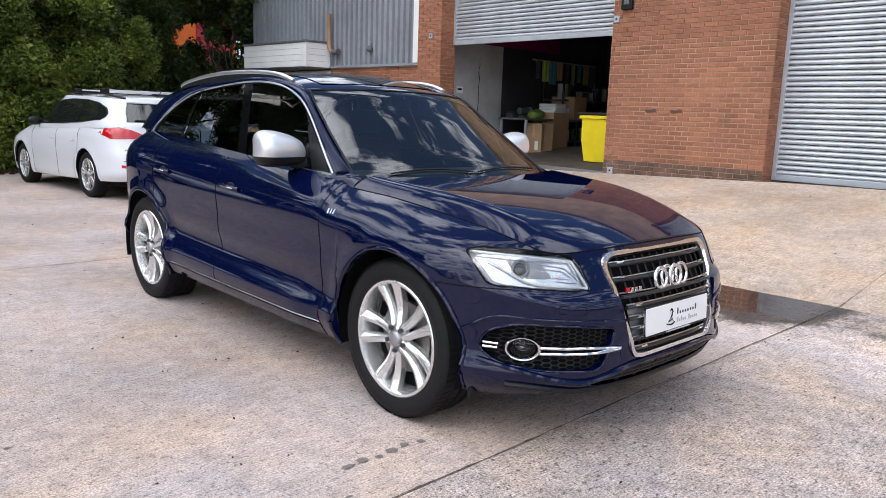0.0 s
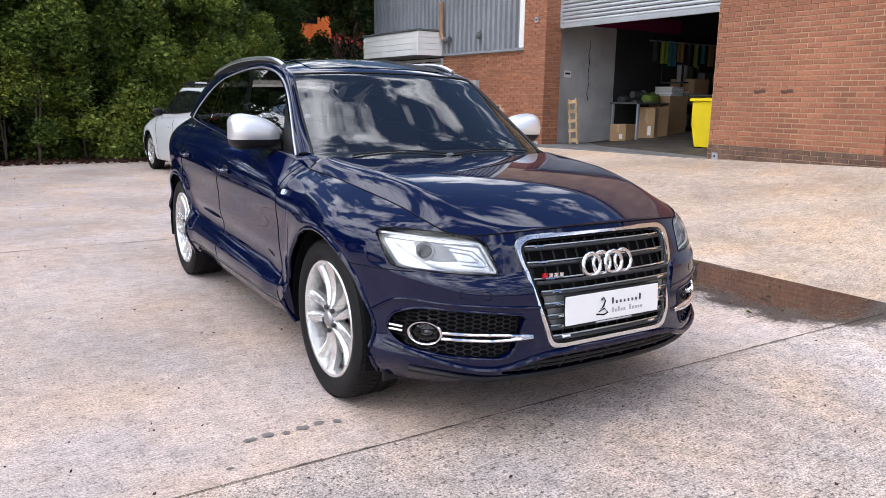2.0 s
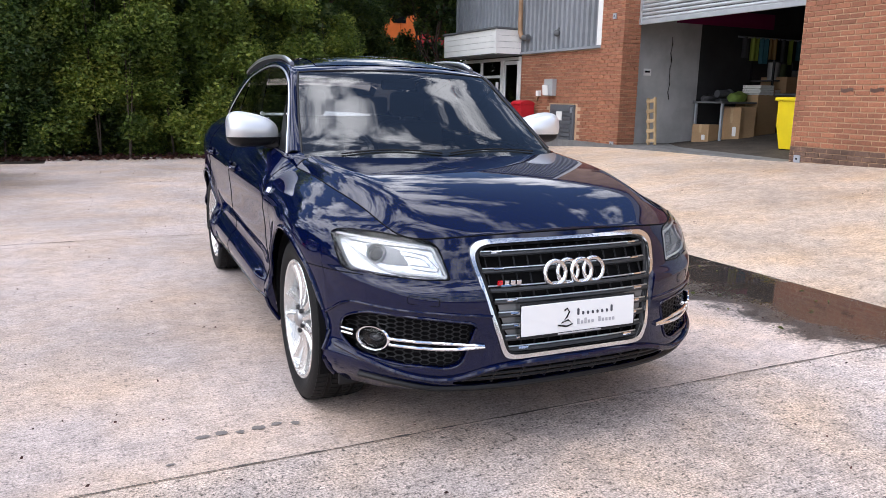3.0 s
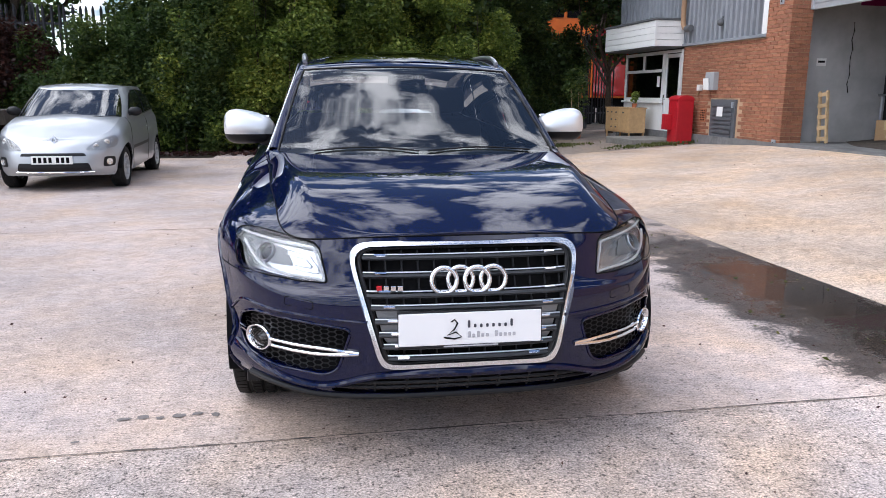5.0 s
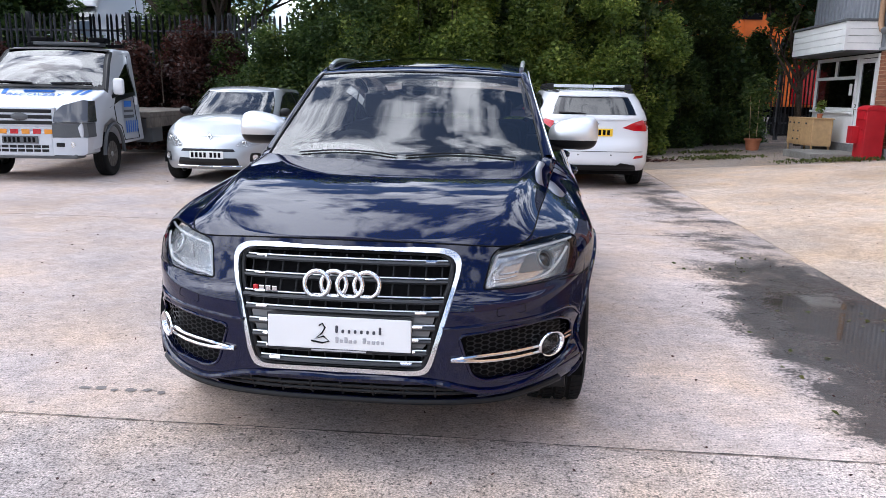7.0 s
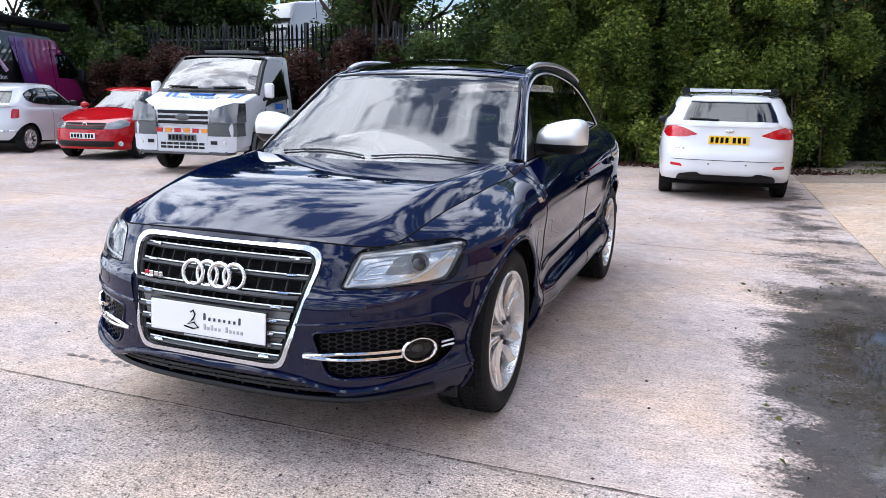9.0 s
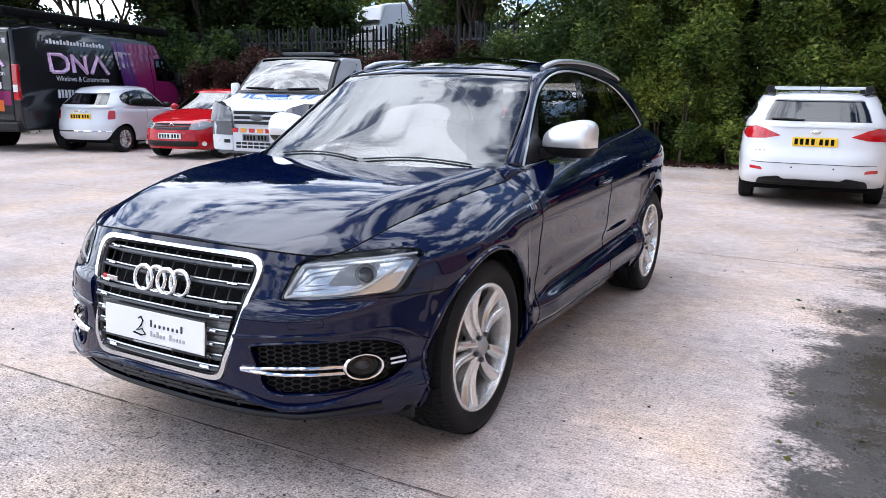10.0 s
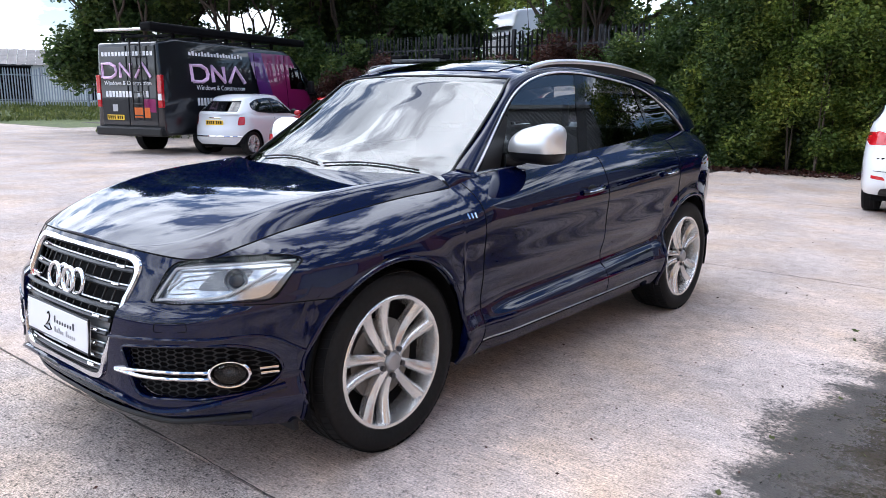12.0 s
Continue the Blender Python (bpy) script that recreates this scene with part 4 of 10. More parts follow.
# ---- the navy car ----
def build_suv():
    car = thing("suv", "dark navy blue five-door car with silver mirrors on the concrete yard", "car", Matrix.Translation((0.008, 0.45, 0)) @ Matrix.Rotation(radians(-1.0), 4, "Z") @ Matrix.Translation((0, -0.45, 0)))
    sh = Shell(0.875, 3.665,
               spline((0, 0.235), (0.3, 0.225), (0.6, 0.225), (1.4, 0.245), (3.2, 0.265), (4.0, 0.33), (4.6, 0.42)),
               spline((0.05, 0.852), (0.16, 0.832), (0.3, 0.868), (0.5, 0.908), (0.8, 0.950), (1.1, 0.984), (1.36, 1.003), (1.50, 1.036), (1.82, 1.050), (2.5, 1.083), (3.3, 1.134), (3.75, 1.158), (4.0, 1.168), (4.3, 1.172), (4.6, 1.15)),
               fair((0, 0.885), (0.05, 0.912), (0.13, 0.942), (0.2, 0.945), (0.26, 0.926), (0.45, 0.928), (0.62, 0.935), (0.76, 0.944), (0.82, 0.938), (0.92, 0.918), (1, 0.905)),
               spline((0, 0.11), (0.08, 0.03), (0.2, -0.012), (0.45, -0.014), (0.62, -0.006), (0.685, 0.004), (0.725, 0.033), (0.78, 0.052), (0.92, 0.09), (1.0, 0.118)),
               spline((0, 4.42), (0.2, 4.6), (0.5, 4.6), (0.7, 4.56), (1, 4.45)),
               fair((0.05, 0.0), (0.16, 0.01), (0.3, 0.09), (0.5, 0.165), (0.9, 0.160), (1.30, 0.128), (1.50, 0.102), (4.0, 0.105), (4.6, 0.12)),
               hub=0.362, arch=0.415, flare=0.014, ledge=0.020)
    sB = sh.find_s(0.60)
    grille = rounded([(-0.385, 0.832), (0.385, 0.832), (0.427, 0.80), (0.424, 0.745), (0.333, 0.41), (0.305, 0.385), (-0.305, 0.385), (-0.333, 0.41), (-0.424, 0.745), (-0.427, 0.80)], 0.05)
    lamp = rounded([(0.506, 0.690), (0.530, 0.800), (0.552, 0.823), (0.66, 0.838), (0.75, 0.845), (0.842, 0.846), (0.860, 0.835), (0.856, 0.76), (0.846, 0.714), (0.824, 0.704), (0.72, 0.697), (0.60, 0.689)], 0.012)
    intake = rounded([(0.425, 0.535), (0.60, 0.552), (0.785, 0.558), (0.842, 0.52), (0.852, 0.44), (0.82, 0.385), (0.70, 0.366), (0.52, 0.358), (0.475, 0.382)], 0.03)
    slot = rounded([(-0.36, 0.350), (0.36, 0.350), (0.50, 0.306), (0.50, 0.284), (0.42, 0.276), (-0.42, 0.276), (-0.50, 0.284), (-0.50, 0.306)], 0.012)
    part("front_bumper", nose_skin(sh, sB, [grille, lamp, mirrored(lamp), intake, mirrored(intake), slot]), NAVY, car, smooth=True, angle=45)
    # dark inner shell so that no gap shows daylight
    part("inner_body", nose_patch(sh, [(-0.88, 0.24), (0.88, 0.24), (0.86, 0.84), (-0.86, 0.84)], -0.09, 0.05), MATT_BLACK, car)
    part("floor_pan", box(-0.60, 0.55, 0.26, 0.60, 4.4, 0.34), MATT_BLACK, car)
    for sx in (-1, 1):
        part("sill_core", box(min(sx * 0.62, sx * 0.86), 1.4, 0.26, max(sx * 0.62, sx * 0.86), 3.2, 0.5), MATT_BLACK, car)

    # bonnet and its edges
    crown = fair((0.08, 0.846), (0.2, 0.892), (0.42, 0.963), (0.7, 1.018), (1.15, 1.058), (1.4, 1.080))
    bow = fair((0.1, 0.15), (0.2, 0.13), (0.42, 0.07), (0.7, 0.03), (1.4, 0.02))
    part("bonnet", clamshell(sh, 1.36, crown, bow, fair((0.1, 0.74), (0.35, 0.80), (0.8, 0.86), (1.4, 0.90))), NAVY, car, smooth=True, angle=60)
    s1 = sh.find_s(1.36)
    for sd in (1, -1):
        seam(car, [sh.at(s1 * (0.40 + 0.60 * k / 40), 1.0, sd, 0.0005) for k in range(41)], 0.0028)
    seam(car, [sh.at(abs(s), 1.0, 1 if s > 0 else -1, 0.001) for s in [s1 * 0.40 * (k / 20 - 1) for k in range(41)]], 0.0028)

    # flanks
    sA, sD, sE, sF = sh.find_s(1.43), sh.find_s(2.53), sh.find_s(3.46), 3.0
    for sd in (1, -1):
        part("wing", sh.panel(sB, sA, 0.0, 1.0, sd, 90, 40, arch=True), NAVY, car, smooth=True, angle=50)
        fd = part("front_door", sh.panel(sA, sD, 0.085, 1.0, sd, 40, 70), NAVY, car, smooth=True, angle=50)
        rd = part("rear_door", sh.panel(sD, sE, 0.085, 1.0, sd, 50, 70, arch=True), NAVY, car, smooth=True, angle=50)
        part("sill", sh.panel(sA, sh.find_s(3.20), 0.0, 0.085, sd, 60, 6), NAVY, car, smooth=True, angle=50)
        part("rear_quarter", sh.panel(sE, sF, 0.0, 1.0, sd, 60, 40, arch=True), NAVY, car, smooth=True, angle=50)
        for s, lo in ((sA, 0.0), (sD, 0.085)):
            seam(car, [sh.at(s, lo + (1 - lo) * k / 30, sd, 0.0004) for k in range(31)])
        seam(car, [sh.at(sE, t0, sd, 0.0004) for t0 in [sh.arch_t(sE, 0.0) + (1 - sh.arch_t(sE, 0.0)) * k / 24 for k in range(25)]])
        seam(car, [sh.at(sA + (sh.find_s(3.20) - sA) * k / 40, 0.085, sd, 0.0004) for k in range(41)], 0.0025)
        # joint between bumper and wing, from the lamp to the wheel opening
        s0, s2 = sh.find_s(0.30), sh.find_s(0.655)
        seam(car, [sh.at(s0 + (s2 - s0) * k / 20, sh.t_of(s0 + (s2 - s0) * k / 20, 0.694 - 0.006 * k / 20), sd, 0.0004) for k in range(21)])
        # bright strip above the sill and raised lower blade on the doors
        seam(car, [sh.at(sA + (sh.find_s(3.16) - sA) * k / 40, 0.10, sd, 0.002) for k in range(41)], 0.003, SATIN, "sill_strip")
        # wheel housings and arch lips
        for c in (sh.yc, sh.yc2):
            arc = [(c + 0.424 * math.cos(a), sh.hub + 0.424 * math.sin(a)) for a in [math.pi * (k / 40 * 1.18 - 0.09) for k in range(41)]]
            bm = bmesh.new()
            rows = []
            for y, z in arc:
                rows.append([bm.verts.new((sd * x, y, z)) for x in (0.912, 0.62)])
            for A, B in zip(rows, rows[1:]):
                bm.faces.new((A[0], A[1], B[1], B[0]))
            bm.faces.new([r[1] for r in rows])
            part("wheel_housing", bm, MATT_BLACK, car)
            lip = []
            for y, z in arc:
                s = sh.find_s(y)
                for _ in range(4):
                    p = sh.at(s, sh.t_of(s, z))
                    s += (y - p.y) * 0.3
                lip.append(sh.at(s, sh.t_of(s, z), sd, 0.001))
            part("arch_lip", add_tube(bmesh.new(), lip, 0.0105, 8), NAVY, car, smooth=True)
        # handles
        for y, z, par in ((2.355, 0.925, fd), (3.295, 0.956, rd)):
            s = sh.find_s(y)
            t = sh.t_of(s, z)
            pts = [sh.at(s + d * 0.0165, t + 0.002 * d, sd, 0.004 + 0.026 * (1 - (abs(d) / 2.2) ** 4)) for d in (-2.2, -1.8, -1.2, -0.6, 0, 0.6, 1.2, 1.8, 2.2)]
            part("door_handle", add_tube(bmesh.new(), pts, 0.012, 10, flat=1.2), NAVY, par, smooth=True)
            part("handle_strip", add_tube(bmesh.new(), [p + Vector((sd * 0.011, 0, 0.004)) for p in pts[1:-1]], 0.003, 6), CHROME, par, smooth=True)
            bm = bmesh.new()
            bmesh.ops.create_uvsphere(bm, u_segments=20, v_segments=10, radius=1.0, matrix=Matrix.Translation(sh.at(s, t - 0.012, sd, -0.006)) @ Matrix.Diagonal((0.008, 0.06, 0.035, 1)))
            part("handle_cup", bm, BLACK, par, smooth=True)
        # badge of plain bars on the wing
        for k in range(3):
            s = sh.find_s(1.325 + 0.022 * k)
            a, b = sh.at(s, sh.t_of(s, 0.885), sd, 0.003), sh.at(s, sh.t_of(s, 0.907), sd, 0.003)
            part("badge", add_tube(bmesh.new(), [a, b], 0.004, 6), CHROME, car)

    # glasshouse: the outline of the side glass, and the line of the screen edge and roof edge above it
    side_line = fair_line([(0.789, 1.530, 1.058), (0.757, 1.645, 1.147), (0.722, 1.768, 1.245), (0.690, 1.885, 1.338), (0.664, 1.998, 1.414), (0.648, 2.120, 1.471), (0.640, 2.270, 1.513), (0.637, 2.450, 1.535),
                           (0.637, 2.680, 1.537), (0.637, 2.960, 1.520), (0.635, 3.290, 1.487), (0.645, 3.550, 1.432), (0.670, 3.765, 1.342), (0.698, 3.920, 1.250), (0.716, 3.985, 1.186)])
    roof_line = fair_line([(0.738, 1.455, 1.075), (0.722, 1.535, 1.130), (0.692, 1.694, 1.234), (0.662, 1.830, 1.330), (0.635, 1.945, 1.415), (0.607, 2.050, 1.490), (0.592, 2.220, 1.535), (0.588, 2.420, 1.560),
                           (0.588, 2.680, 1.568), (0.586, 2.960, 1.555), (0.584, 3.290, 1.542), (0.582, 3.600, 1.518), (0.583, 3.900, 1.476), (0.598, 4.160, 1.395), (0.640, 4.400, 1.200)])
    belt_z = fair((1.3, 1.040), (1.53, 1.050), (1.82, 1.062), (2.5, 1.094), (3.3, 1.145), (3.75, 1.168), (4.0, 1.178))

    def side_at(y, z, sd=1, out=0.0):
        u = min(1.0, max(0.0, (z - 1.06) / 0.48))
        x = 0.789 - 0.315 * (z - 1.06) - 0.035 * smooth01((y - 2.7) / 1.3) + 0.006 * math.sin(math.pi * u)
        return Vector((sd * (x + out), y, z + out * 0.3))

    def mirror_x(p, sd):
        return Vector((sd * p.x, p.y, p.z))

    opening = [(p.y, p.z) for p in (side_line(k / 70) for k in range(71))]
    opening += [(y, belt_z(y)) for y in [3.925 - 2.345 * k / 30 for k in range(31)]]
    b_line = lambda z: 2.455 + 0.34 * (z - 1.10)
    c_line = lambda z: 3.425 - 0.42 * (z - 1.15)
    sail_line = lambda z: 1.725 + 0.62 * (z - 1.06)
    side_panes = (("sail_panel", BLACK, "black mirror sail panel", 0.002, [lambda y, z: sail_line(z) - y]),
                  ("door_window", GLASS, "", 0.0, [lambda y, z: y - sail_line(z), lambda y, z: b_line(z) - y]),
                  ("b_pillar", GLOSS_BLACK, "gloss black pillar", 0.002, [lambda y, z: y - b_line(z), lambda y, z: b_line(z) + 0.105 - y]),
                  ("door_window", PRIVACY, "dark privacy glass", 0.0, [lambda y, z: y - b_line(z) - 0.105, lambda y, z: c_line(z) - y]),
                  ("c_pillar", GLOSS_BLACK, "gloss black pillar", 0.003, [lambda y, z: y - c_line(z), lambda y, z: c_line(z) + 0.05 - y]),
                  ("quarter_window", PRIVACY, "dark privacy glass", 0.0, [lambda y, z: y - c_line(z) - 0.05]))

    def screen_at(w, v):
        """The windscreen: w from -1 to 1 across, v from 0 at the scuttle to 1 at the roof."""
        p = roof_line(max(0.0, v) * 5 / 14)
        if v < 0:
            p = p + (roof_line(0.02) - roof_line(0.0)).normalized() * v * 0.55
        k = 1 - abs(w) ** 2.3
        return Vector((p.x * w, p.y - (0.135 - 0.05 * v) * k, p.z + (0.004 + 0.016 * v) * k + 0.020 * math.sin(math.pi * min(1, max(0, v))) * (0.4 + 0.6 * k)))

    part("windscreen", turned_out(grid(lambda u, v: screen_at((2 * u - 1) * 0.985, -0.14 + 1.13 * v), 48, 26), (0, -1, 1)), GLASS, car, "tinted windscreen reflecting the clouds", smooth=True).visible_shadow = False
    seam(car, [screen_at(-0.99 + 1.98 * k / 40, 0.995) + Vector((0, 0, 0.001)) for k in range(41)], 0.006, BLACK, "screen_band")

    def roof_at(w, f):
        p = roof_line((5 + 7 * f) / 14)
        k = 1 - abs(w) ** 2.3
        e = smooth01(f / 0.30)
        return Vector((p.x * w, p.y - 0.085 * k * (1 - e), p.z + (0.020 + 0.036 * e - 0.012 * f) * k))

    part("roof", turned_out(grid(lambda u, v: roof_at(2 * u - 1, v), 30, 44), (0, 0, 1)), NAVY, car, smooth=True)
    part("roof_glass", turned_out(grid(lambda u, v: roof_at((2 * u - 1) * 0.80, 0.075 + 0.80 * v) + Vector((0, 0, 0.004)), 24, 34), (0, 0, 1)), PRIVACY, car, "dark glass roof panel", smooth=True)
    part("rear_screen", turned_out(grid(lambda u, v: mirror_x(roof_line((12 + 2 * v) / 14), 1).lerp(mirror_x(roof_line((12 + 2 * v) / 14), -1), u) + Vector((0, 0.06 * (1 - (2 * u - 1) ** 2), 0.02 * (1 - (2 * u - 1) ** 2))), 16, 12), (0, 1, 1)), PRIVACY, car, smooth=True)
    part("headliner", grid(lambda u, v: roof_at((2 * u - 1) * 0.97, 0.02 + 0.95 * v) - Vector((0, 0, 0.03)), 10, 12), CABIN_GREY, car)
    for sd in (1, -1):
        seam(car, [mirror_x(screen_at(0.99, v / 20), sd) + Vector((sd * 0.002, -0.002, 0.002)) for v in range(-2, 21)], 0.006, BLACK, "screen_band")

        # pillars and roof edge in body colour: a rounded band from the screen edge to the side glass
        def band(u, v):
            a, b = roof_line(u), side_line(u)
            p = a.lerp(b, v)
            out = (b - a).cross(side_line(min(1, u + 0.01)) - side_line(max(0, u - 0.01)))
            out = out if out.x > 0 else -out
            return mirror_x(p + out.normalized() * (0.016 * math.sin(math.pi * v) + 0.002), sd)
        part("a_pillar", turned_out(grid(lambda u, v: band(u * 5.5 / 14, v), 40, 10), (sd, -0.5, 0.5)), NAVY, car, smooth=True)
        part("cant_rail", turned_out(grid(lambda u, v: band((5.5 + 6.0 * u) / 14, v), 60, 10), (sd, 0, 1)), NAVY, car, smooth=True)
        part("rear_pillar", turned_out(grid(lambda u, v: band((11.5 + 2.5 * u) / 14, v), 30, 12), (sd, 0.5, 0.5)), NAVY, car, smooth=True)
        # foot of the pillar running down into the wing
        foot = [sh.at(sh.find_s(1.345), 1.0), sh.at(sh.find_s(1.54), 1.0)]
        part("pillar_foot", turned_out(grid(lambda u, v: mirror_x((foot[0] + Vector((-0.055 * (1 - v), 0.02, 0.052 * (1 - v) ** 0.6))).lerp(roof_line(0.02 / 14).lerp(foot[1] + Vector((0, 0.0, 0.012)), v), u) + Vector((0.010, 0, 0.006)) * math.sin(math.pi * u) * math.sin(math.pi * v), sd), 10, 10), (sd, -0.3, 0.6)), NAVY, car, smooth=True)
        bm = grid(lambda u, v: (lambda y: mirror_x(sh.at(sh.find_s(y), 1.0), sd).lerp(side_at(y, belt_z(y) + 0.012, sd, 0.003), v))(1.50 + 2.48 * u), 60, 2)
        part("waist_panel", turned_out(bm, (sd, 0, 1)), NAVY, car, smooth=True)
        bm = grid(lambda u, v: (lambda y, q: mirror_x(sh.at(sh.find_s(y), 1.0), sd).lerp(mirror_x(q, sd), v))(3.93 + 0.45 * u, side_line(1.0).lerp(roof_line(1.0), u)), 16, 2)
        part("waist_panel", turned_out(bm, (sd, 0, 1)), NAVY, car, smooth=True)
        for nm, mt, lb, out, keeps in side_panes:
            poly = opening
            for keep in keeps:
                poly = clipped(poly, keep)
            part(nm, turned_out(fill(lambda y, z: side_at(y, z, sd, out), poly, 0.022), (sd, 0, 0)), mt, car, lb, smooth=True)
        ring = [mirror_x(side_line(k / 70), sd) + Vector((sd * 0.004, 0, 0.001)) for k in range(71)]
        part("window_trim", add_tube(bmesh.new(), ring, 0.0062, 8), SATIN, car, "satin aluminium window trim", smooth=True)
        belt = [side_at(3.985 - 2.455 * k / 50, belt_z(3.985 - 2.455 * k / 50), sd, 0.006) for k in range(51)]
        part("belt_trim", add_tube(bmesh.new(), belt, 0.0075, 8), SATIN, car, "satin aluminium waist trim", smooth=True)
        inner = [mirror_x(side_line(k / 70), sd).lerp(side_at(2.5, 1.25, sd), 0.03) + Vector((-sd * 0.001, 0, 0)) for k in range(71)]
        part("window_seal", add_tube(bmesh.new(), inner, 0.008, 6), MATT_BLACK, car, smooth=True)
        # roof rail standing on its feet
        rail_line = fair_line([(0.598, 2.215, 1.541), (0.602, 2.320, 1.570), (0.604, 2.470, 1.590), (0.604, 2.760, 1.601), (0.602, 3.120, 1.595), (0.598, 3.420, 1.572), (0.594, 3.640, 1.544), (0.592, 3.740, 1.522)])
        rail = [mirror_x(rail_line(k / 40), sd) for k in range(41)]
        part("roof_rail", add_tube(bmesh.new(), rail, 0.0135, 10, flat=1.2), SATIN, car, "satin aluminium roof rail", smooth=True)
        bm = bmesh.new()
        vs = []
        for r in rail[1:-1]:
            lo = min((mirror_x(roof_line((5 + 7 * q / 60) / 14), sd) for q in range(61)), key=lambda e: abs(e.y - r.y))
            vs.append([bm.verts.new((r.x + o, r.y, z)) for o, z in ((-0.010, r.z), (-0.010, lo.z - 0.004), (0.010, lo.z - 0.004), (0.010, r.z))])
        for A, B in zip(vs, vs[1:]):
            for q in range(3):
                bm.faces.new((A[q], A[q + 1], B[q + 1], B[q]))
        part("rail_foot", bm, BLACK, car)
    part("cowl", turned_out(grid(lambda u, v: screen_at((2 * u - 1) * 0.97, -0.02 - 0.20 * v) - Vector((0, 0.012, 0.012 + 0.03 * v)), 20, 3), (0, 0, 1)), BLACK, car, smooth=True)

    # lamps: housing, reflector parts and clear lens
    for sd in (1, -1):
        pl = lamp if sd > 0 else mirrored(lamp)
        pl_r = lamp
        unit = part("headlight", nose_patch(sh, pl, -0.034), LAMP_IN, car, "clear headlight with silver reflector", smooth=True)
        # bright bowl, dark middle with its projector, ribbed inner block and the light guide round it all
        bowl = [(0.682 + (x - 0.682) * 0.92, 0.766 + (z - 0.766) * 0.86) for x, z in pl_r]
        part("reflector", nose_patch(sh, [(sd * x, z) for x, z in bowl], -0.026, 0.015), LAMP_BOWL, unit, smooth=True)
        dark = rounded([(sd * x, z) for x, z in ((0.640, 0.741), (0.668, 0.803), (0.722, 0.813), (0.772, 0.815), (0.766, 0.775), (0.735, 0.742))], 0.010)
        part("reflector_shade", nose_patch(sh, dark, -0.022, 0.012), LAMP_SHADE, unit, smooth=True)
        c = front_point(sh, sd * 0.742, 0.780, -0.012)
        way = (front_point(sh, sd * 0.742, 0.780, 0.01) - front_point(sh, sd * 0.742, 0.780)).normalized()
        turn = Matrix.Translation(c) @ way.to_track_quat("X", "Z").to_matrix().to_4x4()
        part("projector", lathe([(0.0, 0.0), (-0.006, 0.020), (-0.014, 0.030), (-0.03, 0.034)], 28), CLEAR_DARK, unit, smooth=True, m=turn)
        part("bezel", lathe([(0.0, 0.034), (0.003, 0.036), (0.0, 0.039), (-0.03, 0.040)], 28), SATIN, unit, smooth=True, m=turn)
        # nested ribs of the inner block
        for run in (((0.668, 0.799), (0.585, 0.782), (0.566, 0.763), (0.544, 0.726), (0.633, 0.732)), ((0.660, 0.780), (0.600, 0.770), (0.585, 0.758), (0.573, 0.741), (0.637, 0.746))):
            line = fair_line([(x, 0.0, z) for x, z in run])
            part("reflector_rib", add_tube(bmesh.new(), [front_point(sh, sd * line(q / 24).x, line(q / 24).z, -0.020) for q in range(25)], 0.0026, 6), LAMP_BOWL, unit, smooth=True)
        # light guide: along the top, round the inner corner, along the foot and up to a hook
        line = fair_line([(x, 0.0, z) for x, z in ((0.849, 0.832), (0.704, 0.821), (0.575, 0.806), (0.548, 0.786), (0.522, 0.709), (0.545, 0.702), (0.640, 0.708), (0.712, 0.717), (0.752, 0.732), (0.790, 0.766), (0.822, 0.806))])
        part("light_guide", add_tube(bmesh.new(), [front_point(sh, sd * line(q / 70).x, line(q / 70).z, -0.007) for q in range(71)], 0.0050, 8), LIGHT_GUIDE, unit, smooth=True)
        lens = part("lens", nose_patch(sh, pl, 0.001), CLEAR, unit, smooth=True)
        lens.visible_shadow = False
        seam(car, [front_point(sh, x, z, 0.0) for x, z in pl + pl[:1]], 0.003)
        # side intake with honeycomb, blade strips and fog lamp
        pi = intake if sd > 0 else mirrored(intake)
        bay = part("air_intake", nose_patch(sh, pi, -0.045, 0.03), MATT_BLACK, car)
        verts, faces = [], []
        r0, pitch = 0.0165, 0.030
        for a in range(20):
            for b in range(12):
                x, z = 0.42 + a * pitch * 0.9, 0.35 + b * pitch * 0.62 + (a % 2) * pitch * 0.31
                ring = [(x + r * 1.15 * math.cos(q * math.pi / 3), z + r * 0.62 * math.sin(q * math.pi / 3)) for r in (r0, r0 * 0.78) for q in range(6)]
                if not all(inside(intake, *p) for p in ring[:6]):
                    continue
                o = len(verts)
                verts += [front_point(sh, sd * p[0], p[1], -0.016) for p in ring]
                faces += [(o + q, o + (q + 1) % 6, o + 6 + (q + 1) % 6, o + 6 + q) for q in range(6)]
        me = bpy.data.meshes.new("honeycomb")
        me.from_pydata(verts, [], faces)
        me.materials.append(BLACK)
        hc = tagged(new("honeycomb", me), kind="stuff")
        hc.parent = bay
        part("intake_frame", poly_tube(sh, pi, 0.006, 0.000), NAVY, car, smooth=True)
        # sharp crease over the intake, running on to the grille
        crease = fair((0.37, 0.560), (0.60, 0.574), (0.78, 0.584), (0.85, 0.565), (0.89, 0.505))
        part("intake_crease", add_tube(bmesh.new(), [front_point(sh, sd * (0.37 + 0.52 * q / 30), crease(0.37 + 0.52 * q / 30), 0.001) for q in range(31)], 0.0065, 8), NAVY, car, smooth=True)
